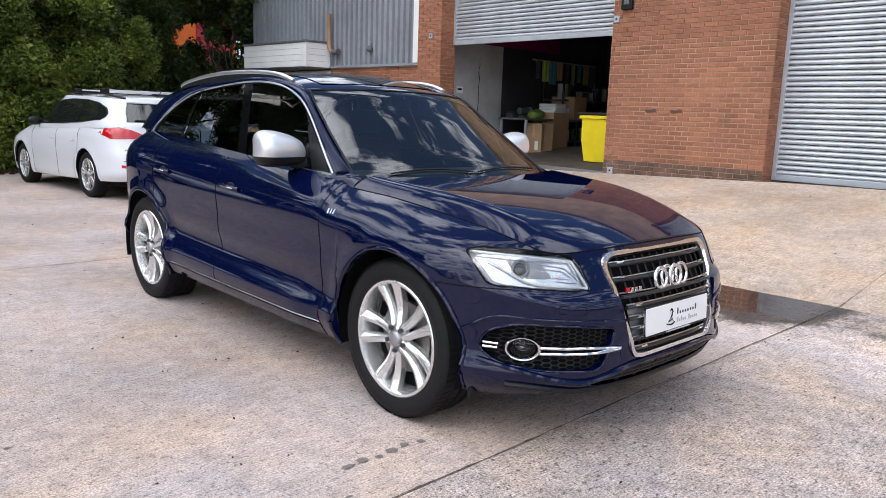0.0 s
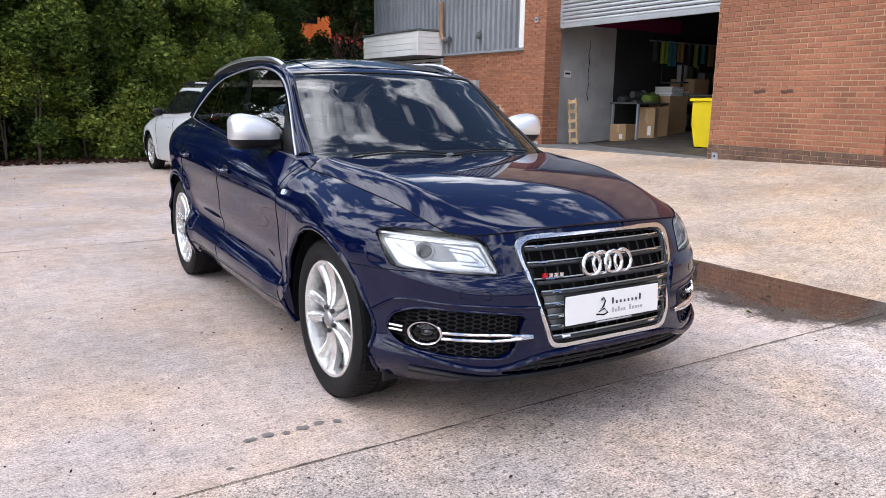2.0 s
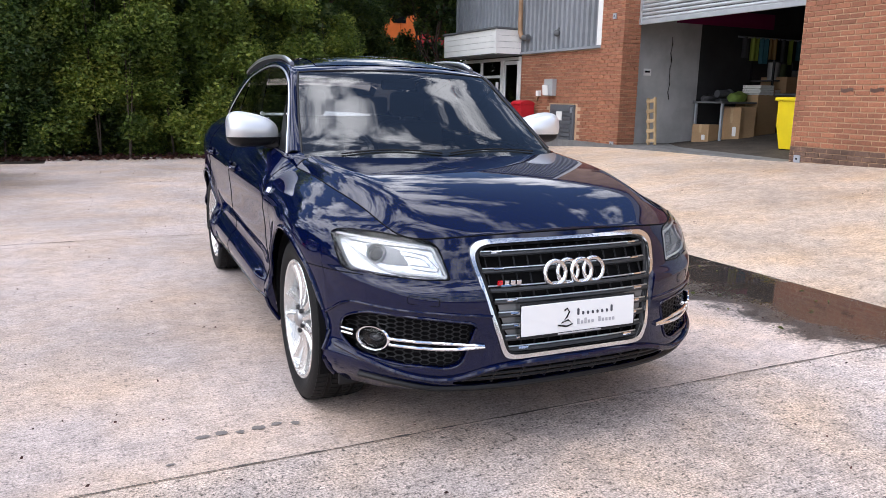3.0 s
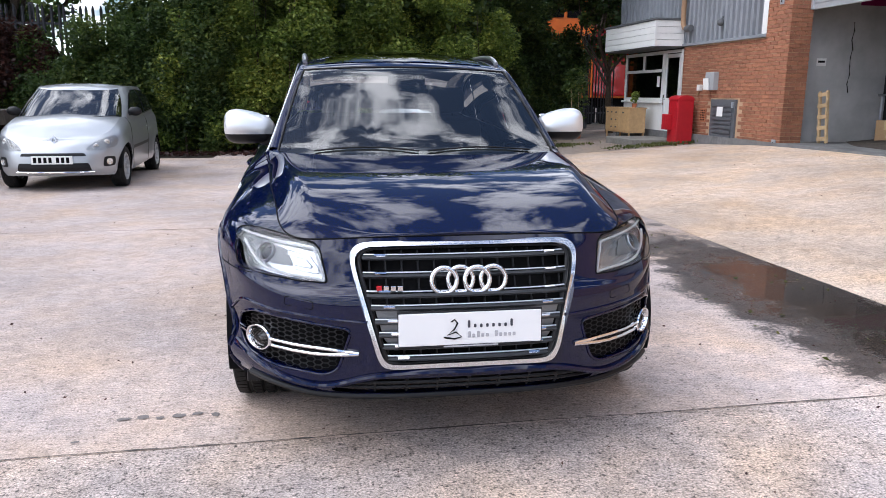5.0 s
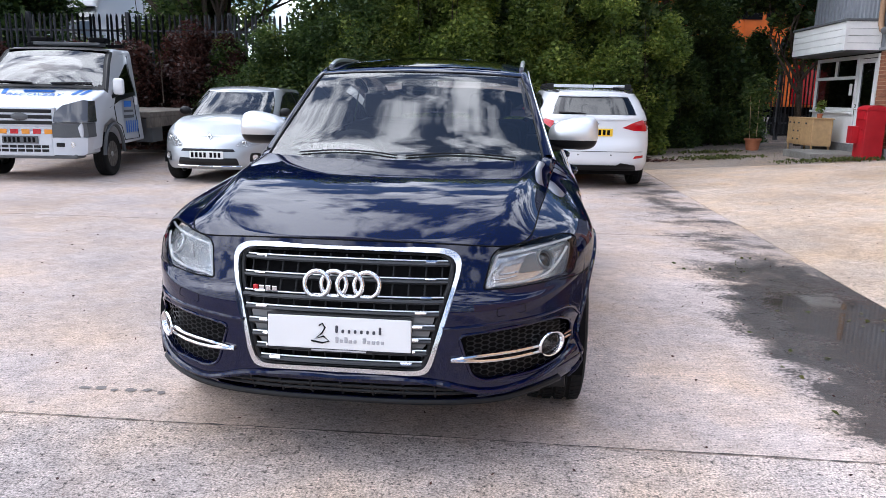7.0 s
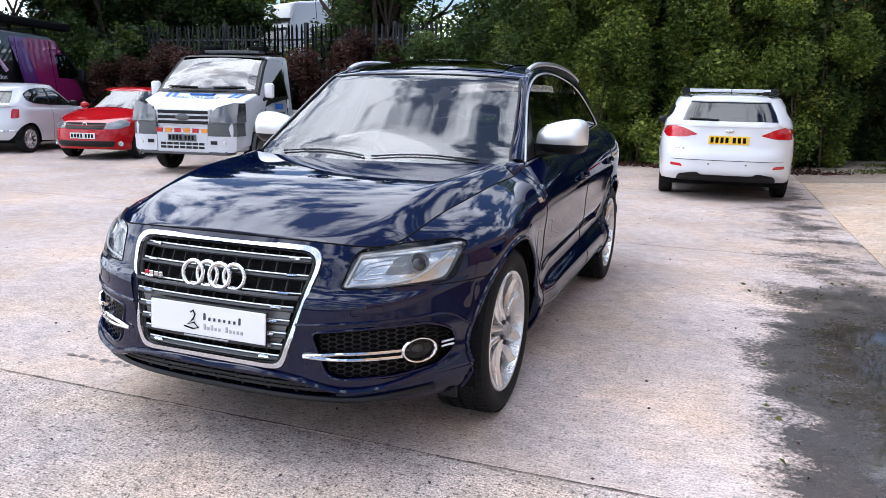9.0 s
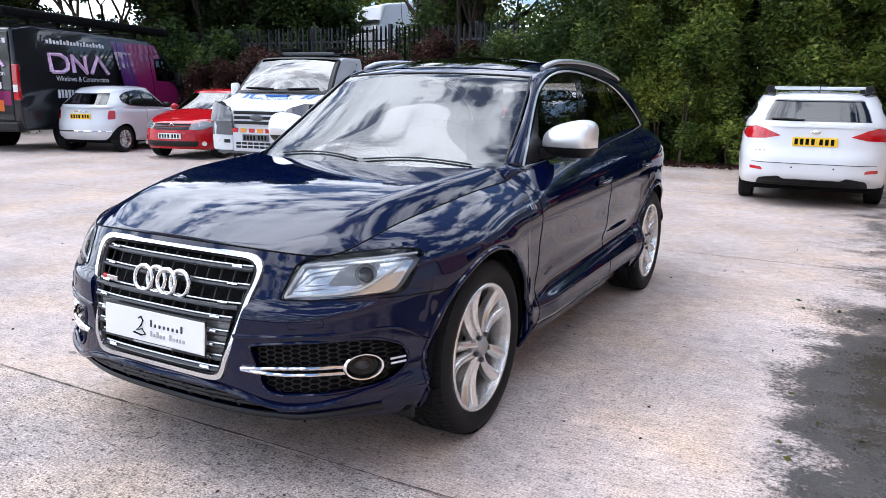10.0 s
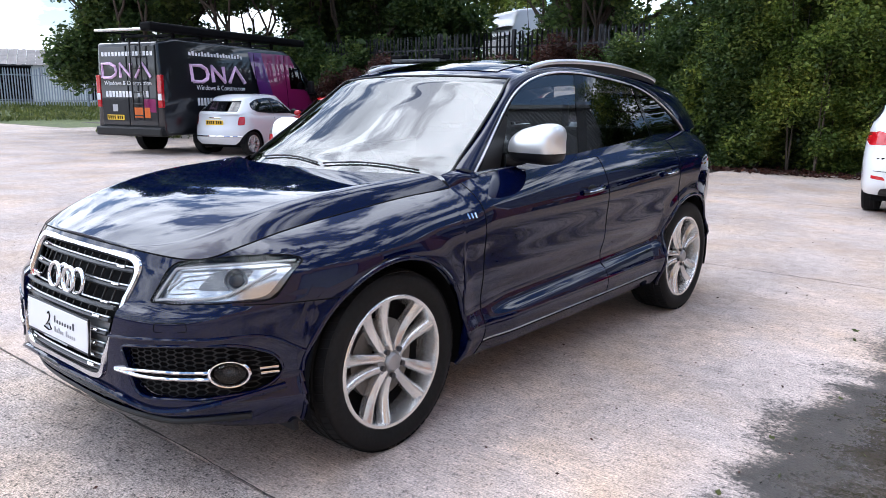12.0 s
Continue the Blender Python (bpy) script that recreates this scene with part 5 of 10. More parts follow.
        for dz, r in ((0.012, 0.0075), (-0.012, 0.0075)):
            part("blade_strip", add_tube(bmesh.new(), [front_point(sh, sd * x, 0.447 + dz * min(1.0, 0.1 + (x - 0.395) / 0.14) + 0.012 * (x - 0.4), 0.006) for x in (0.400, 0.42, 0.45, 0.50, 0.56, 0.63, 0.70, 0.716)], r, 8), CHROME, bay, smooth=True)
        for dz in (0.009, -0.009):
            part("blade_strip", add_tube(bmesh.new(), [front_point(sh, sd * x, 0.458 + dz, 0.004) for x in (0.812, 0.828, 0.842)], 0.006, 8), CHROME, bay, smooth=True)
        c = front_point(sh, sd * 0.757, 0.457, 0.012)
        tilt = Matrix.Translation(c) @ Matrix.Rotation(-math.pi / 2 + sd * 0.85, 4, "Z") @ Matrix.Diagonal((1.0, 1.22, 0.82, 1.0))
        fog = part("fog_light", lathe([(-0.03, 0.058), (0.002, 0.0605), (0.007, 0.0575), (0.006, 0.0525), (0.0, 0.049), (-0.03, 0.046)], 48), CHROME, car, "chrome-ringed fog lamp", smooth=True, m=tilt)
        part("fog_bowl", lathe([(-0.015, 0.044), (-0.03, 0.03), (-0.034, 0.0)], 28), MATT_BLACK, fog, smooth=True)
        part("fog_projector", lathe([(-0.004, 0.0), (-0.008, 0.014), (-0.02, 0.024), (-0.032, 0.026)], 24), CLEAR_DARK, fog, smooth=True)
        part("fog_lens", lathe([(-0.006, 0.044), (-0.002, 0.03), (0.0, 0.0)], 28), CLEAR, fog, smooth=True).visible_shadow = False
        # headlamp washer flap
        wf = rounded([(sd * x, z) for x, z in ((0.56, 0.628), (0.66, 0.636), (0.665, 0.605), (0.56, 0.598))], 0.01)
        part("washer_flap", add_tube(bmesh.new(), [front_point(sh, x, z, 0.0) for x, z in wf], 0.0016, 6, closed=True), MATT_BLACK, car)

    # grille: chrome surround, dark bed, paired slats and fins
    gr = part("grille", nose_patch(sh, grille, -0.05, 0.04), MATT_BLACK, car)
    rim = [(0.0, 0.001), (0.003, 0.010), (0.019, 0.008), (0.022, -0.012)]
    loops = [[front_point(sh, x * (1 - k / 0.40), 0.61 + (z - 0.61) * (1 - k / 0.225), o) for x, z in grille] for k, o in rim]
    bm = bmesh.new()
    rows = [[bm.verts.new(p) for p in lp] for lp in loops]
    for A, B in zip(rows, rows[1:]):
        for q in range(len(A)):
            bm.faces.new((A[q], A[(q + 1) % len(A)], B[(q + 1) % len(A)], B[q]))
    part("grille_surround", turned_out(bm, (0, -1, 0)), EMBLEM, gr, "broad bright grille surround", smooth=True, angle=40)
    part("inner_surround", poly_tube(sh, [(x * 0.925, 0.61 + (z - 0.61) * 0.93) for x, z in grille], 0.009, -0.012), BLACK, gr, smooth=True)
    for k, z in enumerate((0.783, 0.722, 0.665, 0.613, 0.562, 0.513, 0.468, 0.425)):
        half = min(0.40, 0.315 + (z - 0.40) * 0.275) * 0.955
        nx = 16
        for dz, r, mat in ((0.008, 0.0035, SATIN), (-0.004, 0.0085, SLAT_GREY)):
            part("slat", add_tube(bmesh.new(), [front_point(sh, half * (2 * q / nx - 1), z + dz, -0.012) for q in range(nx + 1)], r, 6), mat, gr, smooth=True)
        for sx in (-1, 1):
            part("slat_clip", add_tube(bmesh.new(), [front_point(sh, sx * (half - 0.045), z + 0.004, -0.004), front_point(sh, sx * (half - 0.085), z + 0.004, -0.004)], 0.006, 6), CHROME, gr, smooth=True)
    for q in range(-6, 7):
        x = q * 0.06
        z0 = 0.40 if abs(x) < 0.30 else 0.40 + (abs(x) - 0.30) * 3.4
        part("fin", add_tube(bmesh.new(), [front_point(sh, x, z0, -0.028), front_point(sh, x, 0.6, -0.028), front_point(sh, x, 0.81, -0.028)], 0.004, 6), BLACK, gr)
    part("plate_backing", nose_patch(sh, [(-0.345, 0.605), (0.345, 0.605), (0.305, 0.465), (-0.305, 0.465)], -0.024, 0.05), PLATE_BED, gr)
    for k in range(4):
        c = front_point(sh, (k - 1.5) * 0.0605, 0.695, 0.012 + 0.0)
        bm = bmesh.new()
        ringp = [Vector((c.x + 0.046 * math.cos(a), c.y + 0.17 * 0.046 * math.sin(a) + 0.007 * (k % 2), c.z + 0.046 * math.sin(a))) for a in [q / 56 * 2 * math.pi for q in range(56)]]
        part("emblem_ring", add_tube(bm, ringp, 0.0092, 14, closed=True), EMBLEM, car, "chrome ring of the nose emblem", smooth=True)
    # small red and silver bars beside the emblem
    for x, mat in ((-0.325, RED_LENS), (-0.300, CHROME), (-0.275, CHROME), (-0.25, CHROME)):
        p = front_point(sh, x, 0.676, 0.0)
        part("grille_badge", box(p.x - 0.009, p.y - 0.006, p.z - 0.009, p.x + 0.010, p.y + 0.006, p.z + 0.010, 0.002), mat, car)
    lower = part("lower_grille", nose_patch(sh, slot, -0.04, 0.04), MATT_BLACK, car)
    for z in (0.296, 0.322):
        part("lower_slat", add_tube(bmesh.new(), [front_point(sh, 0.5 * (2 * q / 16 - 1), z, -0.012) for q in range(17)], 0.007, 6), BLACK, lower)
    for q in range(-3, 4):
        part("lower_fin", add_tube(bmesh.new(), [front_point(sh, q * 0.115, 0.278, -0.01), front_point(sh, q * 0.115, 0.346, -0.01)], 0.006, 6), BLACK, lower)
    # body-coloured lip that dips to a point either side of the lower grille
    dip = fair((0.0, 0.368), (0.30, 0.366), (0.42, 0.345), (0.52, 0.318), (0.62, 0.322), (0.74, 0.352), (0.86, 0.395))
    part("lip", add_tube(bmesh.new(), [front_point(sh, x, dip(abs(x)), 0.006) for x in [-0.86 + 1.72 * q / 60 for q in range(61)]], 0.012, 8), NAVY, car, smooth=True)
    part("splitter", add_tube(bmesh.new(), [front_point(sh, x, 0.262 + 0.04 * smooth01((abs(x) - 0.5) / 0.3), 0.004) for x in [-0.80 + 1.6 * q / 40 for q in range(41)]], 0.014, 8), BLACK, car, "black lower splitter", smooth=True)

    # dealer plate with plain bars
    pm = Matrix.Translation((0, -0.012, 0.534)) @ Matrix.Rotation(radians(-4), 4, "X")
    plate = part("number_plate", box(-0.262, -0.006, -0.060, 0.262, 0.008, 0.060, 0.004), WHITE_PLASTIC, car, "white dealer show plate with dark bars", m=pm)
    part("plate_frame", add_tube(bmesh.new(), [(-0.264, 0, -0.064), (0.264, 0, -0.064), (0.264, 0, 0.062), (-0.264, 0, 0.062)], 0.005, 6, closed=True), BLACK, plate)
    for k in range(8):
        tall = 0.014 if k in (0, 7) else 0.0
        part("plate_bar", box(-0.012 + 0.0225 * k, -0.0085, 0.002, -0.003 + 0.0225 * k, -0.005, 0.015 + tall, 0.003), PLATE_DARK, plate)
    for k in range(11):
        if k != 5:
            part("plate_bar", box(-0.012 + 0.0166 * k, -0.0085, -0.034, -0.001 + 0.0166 * k, -0.005, -0.021 + (0.009 if k in (0, 2, 6) else 0.0), 0.002), PLATE_GREY, plate)
    part("plate_bar", box(-0.10, -0.009, -0.0665, 0.10, -0.005, -0.0615), PLATE_GREY, plate)
    curl = [(-0.10, -0.03), (-0.06, -0.037), (-0.035, -0.03), (-0.055, -0.012), (-0.085, -0.022), (-0.06, 0.0), (-0.05, 0.02), (-0.06, 0.034), (-0.072, 0.026)]
    part("plate_mark", add_tube(bmesh.new(), [(x, -0.008, z) for x, z in curl], 0.003, 6), MATT_BLACK, plate)

    # mirrors
    for sd in (1, -1):
        c = Vector((sd * 0.897, 1.845, 1.178 + 0.006 * sd))
        bm = bmesh.new()
        bmesh.ops.create_uvsphere(bm, u_segments=40, v_segments=24, radius=1.0)
        for v in bm.verts:
            x, y, z = v.co
            sgn = lambda q, e: math.copysign(abs(q) ** e, q)
            x, z = sgn(x, 0.50), sgn(z, 0.58)
            y = sgn(y, 0.8)
            inner = ((1 - sd * x) / 2) ** 2
            v.co = c + Vector((x * 0.140 + sd * 0.012, y * (0.095 - 0.02 * inner) + 0.02 * abs(z), z * (0.100 - 0.034 * inner) - 0.026 * inner))
        keep = bm.copy()
        cut = 1.136 + 0.006 * sd
        bmesh.ops.bisect_plane(bm, geom=bm.verts[:] + bm.edges[:] + bm.faces[:], plane_co=(0, 0, cut), plane_no=(0, 0, 1), clear_inner=True)
        mir = part("mirror_cap", bm, SATIN_WHITE, car, "satin silver door mirror cap", smooth=True)
        bmesh.ops.bisect_plane(keep, geom=keep.verts[:] + keep.edges[:] + keep.faces[:], plane_co=(0, 0, cut - 0.002), plane_no=(0, 0, 1), clear_outer=True)
        part("mirror_base", keep, BLACK, mir, smooth=True)
        part("mirror_glass", box(c.x - 0.10, c.y + 0.06, c.z - 0.055, c.x + 0.10, c.y + 0.075, c.z + 0.06, 0.01), CHROME, mir)
        part("mirror_arm", add_tube(bmesh.new(), [c + Vector((-sd * 0.05, 0.0, -0.085)), c + Vector((-sd * 0.09, -0.01, -0.095)), c + Vector((-sd * 0.12, -0.03, -0.09))], 0.024, 10, flat=0.7), BLACK, mir, smooth=True)
        part("mirror_foot", add_tube(bmesh.new(), [c + Vector((-sd * 0.06, 0.0, -0.075)), c + Vector((-sd * 0.10, -0.01, -0.085)), Vector((sd * 0.765, 1.80, 1.100))], 0.030, 10, flat=1.0), BLACK, mir, smooth=True)

    # air deflectors before the wheels
    for sx in (-1, 1):
        part("air_deflector", box(sx * 0.74 - 0.10, 0.44, 0.195, sx * 0.74 + 0.10, 0.462, 0.25, 0.006), BLACK, car)

    # wipers
    for w0, w1, v1 in ((-0.74, -0.02, 0.005), (0.04, 0.80, 0.0)):
        pts = [screen_at(w0 + (w1 - w0) * k / 10, -0.05 + (v1 + 0.05) * math.sin(math.pi * k / 10)) + Vector((0, -0.006, 0.007)) for k in range(11)]
        part("wiper", add_tube(bmesh.new(), pts, 0.0045, 6), BLACK, car)

    # tail lamps
    for sd in (1, -1):
        part("tail_lamp", sh.panel(2.33, 2.62, 0.74, 0.97, sd, 12, 6, 0.004), RED_LENS, car, smooth=True)

    # cabin
    part("dashboard", add_box(box(-0.72, 1.42, 0.78, 0.72, 1.80, 1.055, 0.06), -0.70, 1.2, 0.95, 0.70, 1.5, 1.035, 0.03), CABIN_DARK, car, smooth=True)
    part("cabin_floor", box(-0.75, 1.5, 0.34, 0.75, 4.2, 0.40), CABIN_DARK, car)
    part("boot_trim", box(-0.75, 3.95, 0.4, 0.75, 4.3, 1.05), CABIN_DARK, car)
    for x in (-0.37, 0.37):
        seat = part("seat", add_box(box(x - 0.25, 2.15, 0.48, x + 0.25, 2.72, 0.66, 0.06), x - 0.24, 2.62, 0.6, x + 0.24, 2.80, 1.20, 0.07), CABIN_DARK, car, smooth=True)
        part("headrest", box(x - 0.13, 2.74, 1.22, x + 0.13, 2.84, 1.40, 0.04), CABIN_DARK, seat, smooth=True)
        part("headrest_post", rod((x - 0.05, 2.79, 1.18), (x - 0.05, 2.79, 1.24), 0.007), CHROME, seat)
        part("headrest_post", rod((x + 0.05, 2.79, 1.18), (x + 0.05, 2.79, 1.24), 0.007), CHROME, seat)
    bench = part("rear_bench", add_box(box(-0.66, 3.05, 0.48, 0.66, 3.55, 0.68, 0.06), -0.66, 3.5, 0.6, 0.66, 3.68, 1.2, 0.06), CABIN_DARK, car, smooth=True)
    for x in (-0.4, 0.4):
        part("headrest", box(x - 0.12, 3.58, 1.22, x + 0.12, 3.68, 1.36, 0.03), CABIN_DARK, bench, smooth=True)
    bm = bmesh.new()
    ringp = [Vector((-0.37 + 0.185 * math.cos(a), 1.93 - 0.06 * math.sin(a), 0.98 + 0.175 * math.sin(a))) for a in [q / 28 * 6.2832 for q in range(28)]]
    wheel = part("steering_wheel", add_tube(bm, ringp, 0.016, 8, closed=True), CABIN_DARK, car, smooth=True)
    part("wheel_boss", box(-0.44, 1.88, 0.92, -0.30, 1.95, 1.02, 0.02), CABIN_DARK, wheel)
    part("inside_mirror", box(-0.11, 1.98, 1.40, 0.11, 2.01, 1.465, 0.015), BLACK, car)

    made = wheel_meshes(0.366, 0.262, 0.255, 5, True, ALLOY, spoke_w=0.054, dish=0.035)
    tread = tread_mesh(0.366, 0.255)
    for y in (sh.yc, sh.yc2):
        for sd in (1, -1):
            put_wheel(car, made, 0.934 if sd > 0 else -0.918, y, 0.364, sd, 0.0, tread, bolts=True)
    return car


LAMP_IN = material("lamp_housing", (0.34, 0.345, 0.35), 0.3, 0.5, grain=0.1, scale=120)
EMBLEM = material("soft_chrome", (0.74, 0.74, 0.75), 0.16, 1.0)
GLOSS_BLACK = material("gloss_black", (0.004, 0.004, 0.005), 0.06, spec=0.4)
LAMP_BOWL = material("lamp_reflector", (0.72, 0.73, 0.74), 0.20, 0.8)
LIGHT_GUIDE = material("light_guide", (0.80, 0.80, 0.80), 0.25)
LAMP_SHADE = material("lamp_shade", (0.26, 0.265, 0.27), 0.35, 0.3)
CLEAR_DARK = material("projector_glass", (0.02, 0.022, 0.025), 0.03, coat=1.0)
SLAT_GREY = material("grille_grey", (0.05, 0.052, 0.055), 0.35, 0.6)
PLATE_BED = material("plate_bed", (0.20, 0.205, 0.21), 0.35, 0.5)
PLATE_DARK = material("plate_print", (0.06, 0.06, 0.075), 0.5)
PLATE_GREY = material("plate_grey", (0.42, 0.42, 0.44), 0.5)
SATIN_WHITE = material("mirror_aluminium", (0.78, 0.79, 0.80), 0.32, 0.75)
CABIN_GREY = material("headliner_cloth", (0.30, 0.30, 0.30), 0.9)
CABIN_DARK = material("cabin_trim", (0.075, 0.075, 0.08), 0.7, grain=0.2, scale=80)
suv = build_suv()


# ---- other vehicles ----
def tail_point(sh, x, z, out=0.0):
    """The point of a shell's tail at a given x and height."""
    s, t, ax = 2.6, 0.5, abs(x)
    for _ in range(3):
        lo, hi = 2.0, 3.0
        for _ in range(30):
            mid = (lo + hi) / 2
            lo, hi = (mid, hi) if sh.at(mid, t).x > ax else (lo, mid)
        s = lo
        t = sh.t_of(s, z)
    p = sh.at(s, t)
    return Vector((p.x if x >= 0 else -p.x, p.y + out, p.z))


def plate_part(parent, c, turn, mat, tilt=0.0, w=0.52):
    """A number plate with its characters as plain bars; faces -y before the turn."""
    m = Matrix.Translation(c) @ Matrix.Rotation(turn, 4, "Z") @ Matrix.Rotation(tilt, 4, "X")
    pl = part("number_plate", box(-w / 2, -0.006, -0.0555, w / 2, 0.006, 0.0555, 0.003), mat, parent, m=m)
    for k in range(7):
        x = -0.215 * w / 0.52 + k * 0.064 * w / 0.52 + (0.03 if k > 3 else 0)
        part("plate_bar", box(x - 0.02, -0.0085, -0.037, x + 0.02, -0.005, 0.037, 0.002), MATT_BLACK, pl)
    return pl


def small_car(name, label, mat, m, L, W, ax1, ax2, top, nose, tail, roof, wind, back, waist, R, rim, n=3.0, mm=2.4, privacy=False, doors=(1.3, 2.3), cabin_w=None, wheel_mat=None, spokes=5, q_end=None, glass=(), posts=()):
    car = thing(name, label, "car", m)
    sh = Shell(ax1, ax2, spline((0, 0.22), (0.5, 0.2), (L * 0.5, 0.22), (L, 0.28)), top, spline((0, W * 0.94), (0.1, W * 0.975), (0.3, W * 0.985), (0.55, W), (0.8, W * 0.99), (1, W * 0.95)),
               nose, tail, spline((0, 0.0), (0.3, 0.06), (wind[0] + 0.1, 0.08), (wind[0] + 0.4, 0.04), (L, 0.03)), n=n, m=mm, hub=R, arch=R + 0.05, flare=0.012)
    cw = cabin_w or (W * 0.94, W * 0.74)
    gl = Cabin(spline((0, wind[0]), (1, wind[1])), spline((0, back[0]), (1, back[1])), spline((0, cw[0]), (0.5, (cw[0] + cw[1]) / 2 + 0.015), (1, cw[1])),
               spline((0, wind[0] + 0.75), (1, wind[1] + 0.45)), spline((0, back[0] - 0.6), (1, back[1] - 0.5)), waist, roof, n=3.9, m=2.0, crown=0.045)
    sB, sA = sh.find_s(ax1 - R - 0.07), sh.find_s(doors[0])
    part("front_body", nose_skin(sh, sB, [], 60, 24), mat, car, smooth=True, angle=60)
    part("bonnet", hood_sheet(sh, wind[0] + 0.22, spline((0, 0.0), (0.3, 0.03), (wind[0], 0.055)), nx=16, ns=26), mat, car, smooth=True, angle=60)
    cuts = [sB] + [sh.find_s(d) for d in doors] + [3.0]
    names = ["wing"] + ["door"] * (len(doors) - 1) + ["rear_quarter"]
    for sd in (1, -1):
        for nm, a, b in zip(names, cuts, cuts[1:]):
            p = part(nm, sh.panel(a, b, 0.0, 1.0, sd, 44, 14, arch=True), mat, car, smooth=True, angle=50)
            if nm == "door":
                s = sh.find_s(sh.nominal(b) - 0.14)
                t = sh.t_of(s, 0.80)
                part("door_handle", add_tube(bmesh.new(), [sh.at(s + d, t, sd, 0.022) for d in (-0.02, 0, 0.02)], 0.012, 6), mat, p)
        for s in cuts[1:-1]:
            seam(car, [sh.at(s, sh.arch_t(s, 0.02) + (1 - sh.arch_t(s, 0.02)) * k / 16, sd, 0.0) for k in range(17)], 0.0035)
        for c in (ax1, ax2):
            arc = [(c + (R + 0.055) * math.cos(a), R + (R + 0.055) * math.sin(a)) for a in [math.pi * k / 16 for k in range(17)]]
            bm = bmesh.new()
            rows = [[bm.verts.new((sd * x, y, z)) for x in (W * 0.975, W * 0.62)] for y, z in arc]
            for A, B in zip(rows, rows[1:]):
                bm.faces.new((A[0], A[1], B[1], B[0]))
            bm.faces.new([r[1] for r in rows])
            part("wheel_housing", bm, MATT_BLACK, car)
        # glass and pillars
        a_line = lambda t: gl.at(0.70, t).y
        end = q_end or (lambda t: gl.at(2.35, t).y)
        part("pillar", gl.pane(lambda t: gl.at(0.58, t).y, a_line, lambda u: -0.05, lambda u: 1.0, sd, 4, 8, 0.004), mat, car, smooth=True)
        part("cant_rail", gl.pane(a_line, end, lambda u: 0.87, lambda u: 1.0, sd, 24, 2, 0.004), mat, car, smooth=True)
        part("waist_panel", gl.pane(a_line, lambda t: gl.at(2.62, t).y, lambda u: -0.10, lambda u: 0.05, sd, 24, 2, 0.003), mat, car, smooth=True)
        part("rear_pillar", gl.pane(end, lambda t: gl.at(2.64, t).y, lambda u: -0.05, lambda u: 1.0, sd, 8, 8, 0.004), mat, car, smooth=True)
        if glass:
            # side glass to its own outline, divided by slim black posts, over the painted side of the cabin
            part("cabin_side", gl.pane(a_line, lambda t: gl.at(2.60, t).y, lambda u: -0.08, lambda u: 1.0, sd, 30, 8, 0.002), mat, car, smooth=True)
            skin = lambda y, z, o: gl.on(y, (z - waist(y)) / (roof(y) - waist(y)), sd, o)
            mid_y, mid_z = sum(p[0] for p in glass) / len(glass), sum(p[1] for p in glass) / len(glass)
            wide = rounded([(mid_y + (y - mid_y) * 1.025, mid_z + (z - mid_z) * 1.07) for y, z in glass], 0.05, 3)
            part("window_surround", turned_out(fill(lambda y, z: skin(y, z, 0.006), wide, 0.05), (sd, 0, 0)), BLACK, car, smooth=True)
            cut = [-9.0] + list(posts) + [99.0]
            for a, b in zip(cut, cut[1:]):
                pane = clipped(clipped(rounded(list(glass), 0.05, 3), lambda y, z: y - a - 0.03), lambda y, z: b - 0.03 - y)
                part("side_window", turned_out(fill(lambda y, z: skin(y, z, 0.011), pane, 0.05), (sd, 0, 0)), DARK_GLASS, car, "dark reflecting side glass", smooth=True)
            part("waist_trim", add_tube(bmesh.new(), [skin(y, z - 0.012, 0.012) for y, z in sorted((p for p in glass if p[1] < mid_z - 0.04), key=lambda p: p[0])], 0.007, 6), BLACK, car, smooth=True)
        edges = [] if glass else [a_line] + [(lambda t, d=d: d) for d in doors[1:]] + [end]
        for k, (a, b) in enumerate(zip(edges, edges[1:])):
            part("side_window", gl.pane(lambda t, a=a: a(t) + 0.02, lambda t, b=b: b(t) - 0.03, lambda u: 0.04, lambda u: 0.88, sd, 10, 8), PRIVACY if privacy and k else SIDE_GLASS, car, smooth=True)
            if k:
                part("door_pillar", gl.pane(lambda t, a=a: a(t) - 0.03, lambda t, a=a: a(t) + 0.02, lambda u: 0.04, lambda u: 0.88, sd, 2, 6, 0.002), BLACK, car)
        # mirrors
        c = gl.at(0.74, 0.12, sd) + Vector((sd * 0.10, 0.02, 0.03))
        bm = bmesh.new()
        bmesh.ops.create_uvsphere(bm, u_segments=16, v_segments=10, radius=1.0, matrix=Matrix.Translation(c) @ Matrix.Diagonal((0.10, 0.06, 0.07, 1)))
        mir = part("mirror", bm, mat if mat is RED_PAINT else BLACK, car, smooth=True)
        part("mirror_arm", rod(c - Vector((sd * 0.02, 0, 0.03)), c - Vector((sd * 0.13, 0.0, 0.06)), 0.02), BLACK, mir)
    part("windscreen", gl.wrap(-0.57, 0.57, 0.0, 0.97, 24, 8), SCREEN, car, smooth=True)
    part("screen_band", gl.wrap(-0.57, 0.57, 0.96, 1.0, 24, 1, 0.003), mat, car)
    part("rear_screen", gl.wrap(2.63, 3.37, 0.13, 0.88, 24, 8, 0.004), PRIVACY if privacy else SIDE_GLASS, car, smooth=True)
    part("tailgate_frame", gl.wrap(2.60, 3.40, -0.10, 0.14, 20, 2, 0.0), mat, car, smooth=True)
    part("tailgate_top", gl.wrap(2.60, 3.40, 0.84, 1.0, 20, 2, 0.001), mat, car, smooth=True)
    part("roof", gl.lid(1.0, 40, 12), mat, car, smooth=True, angle=60)
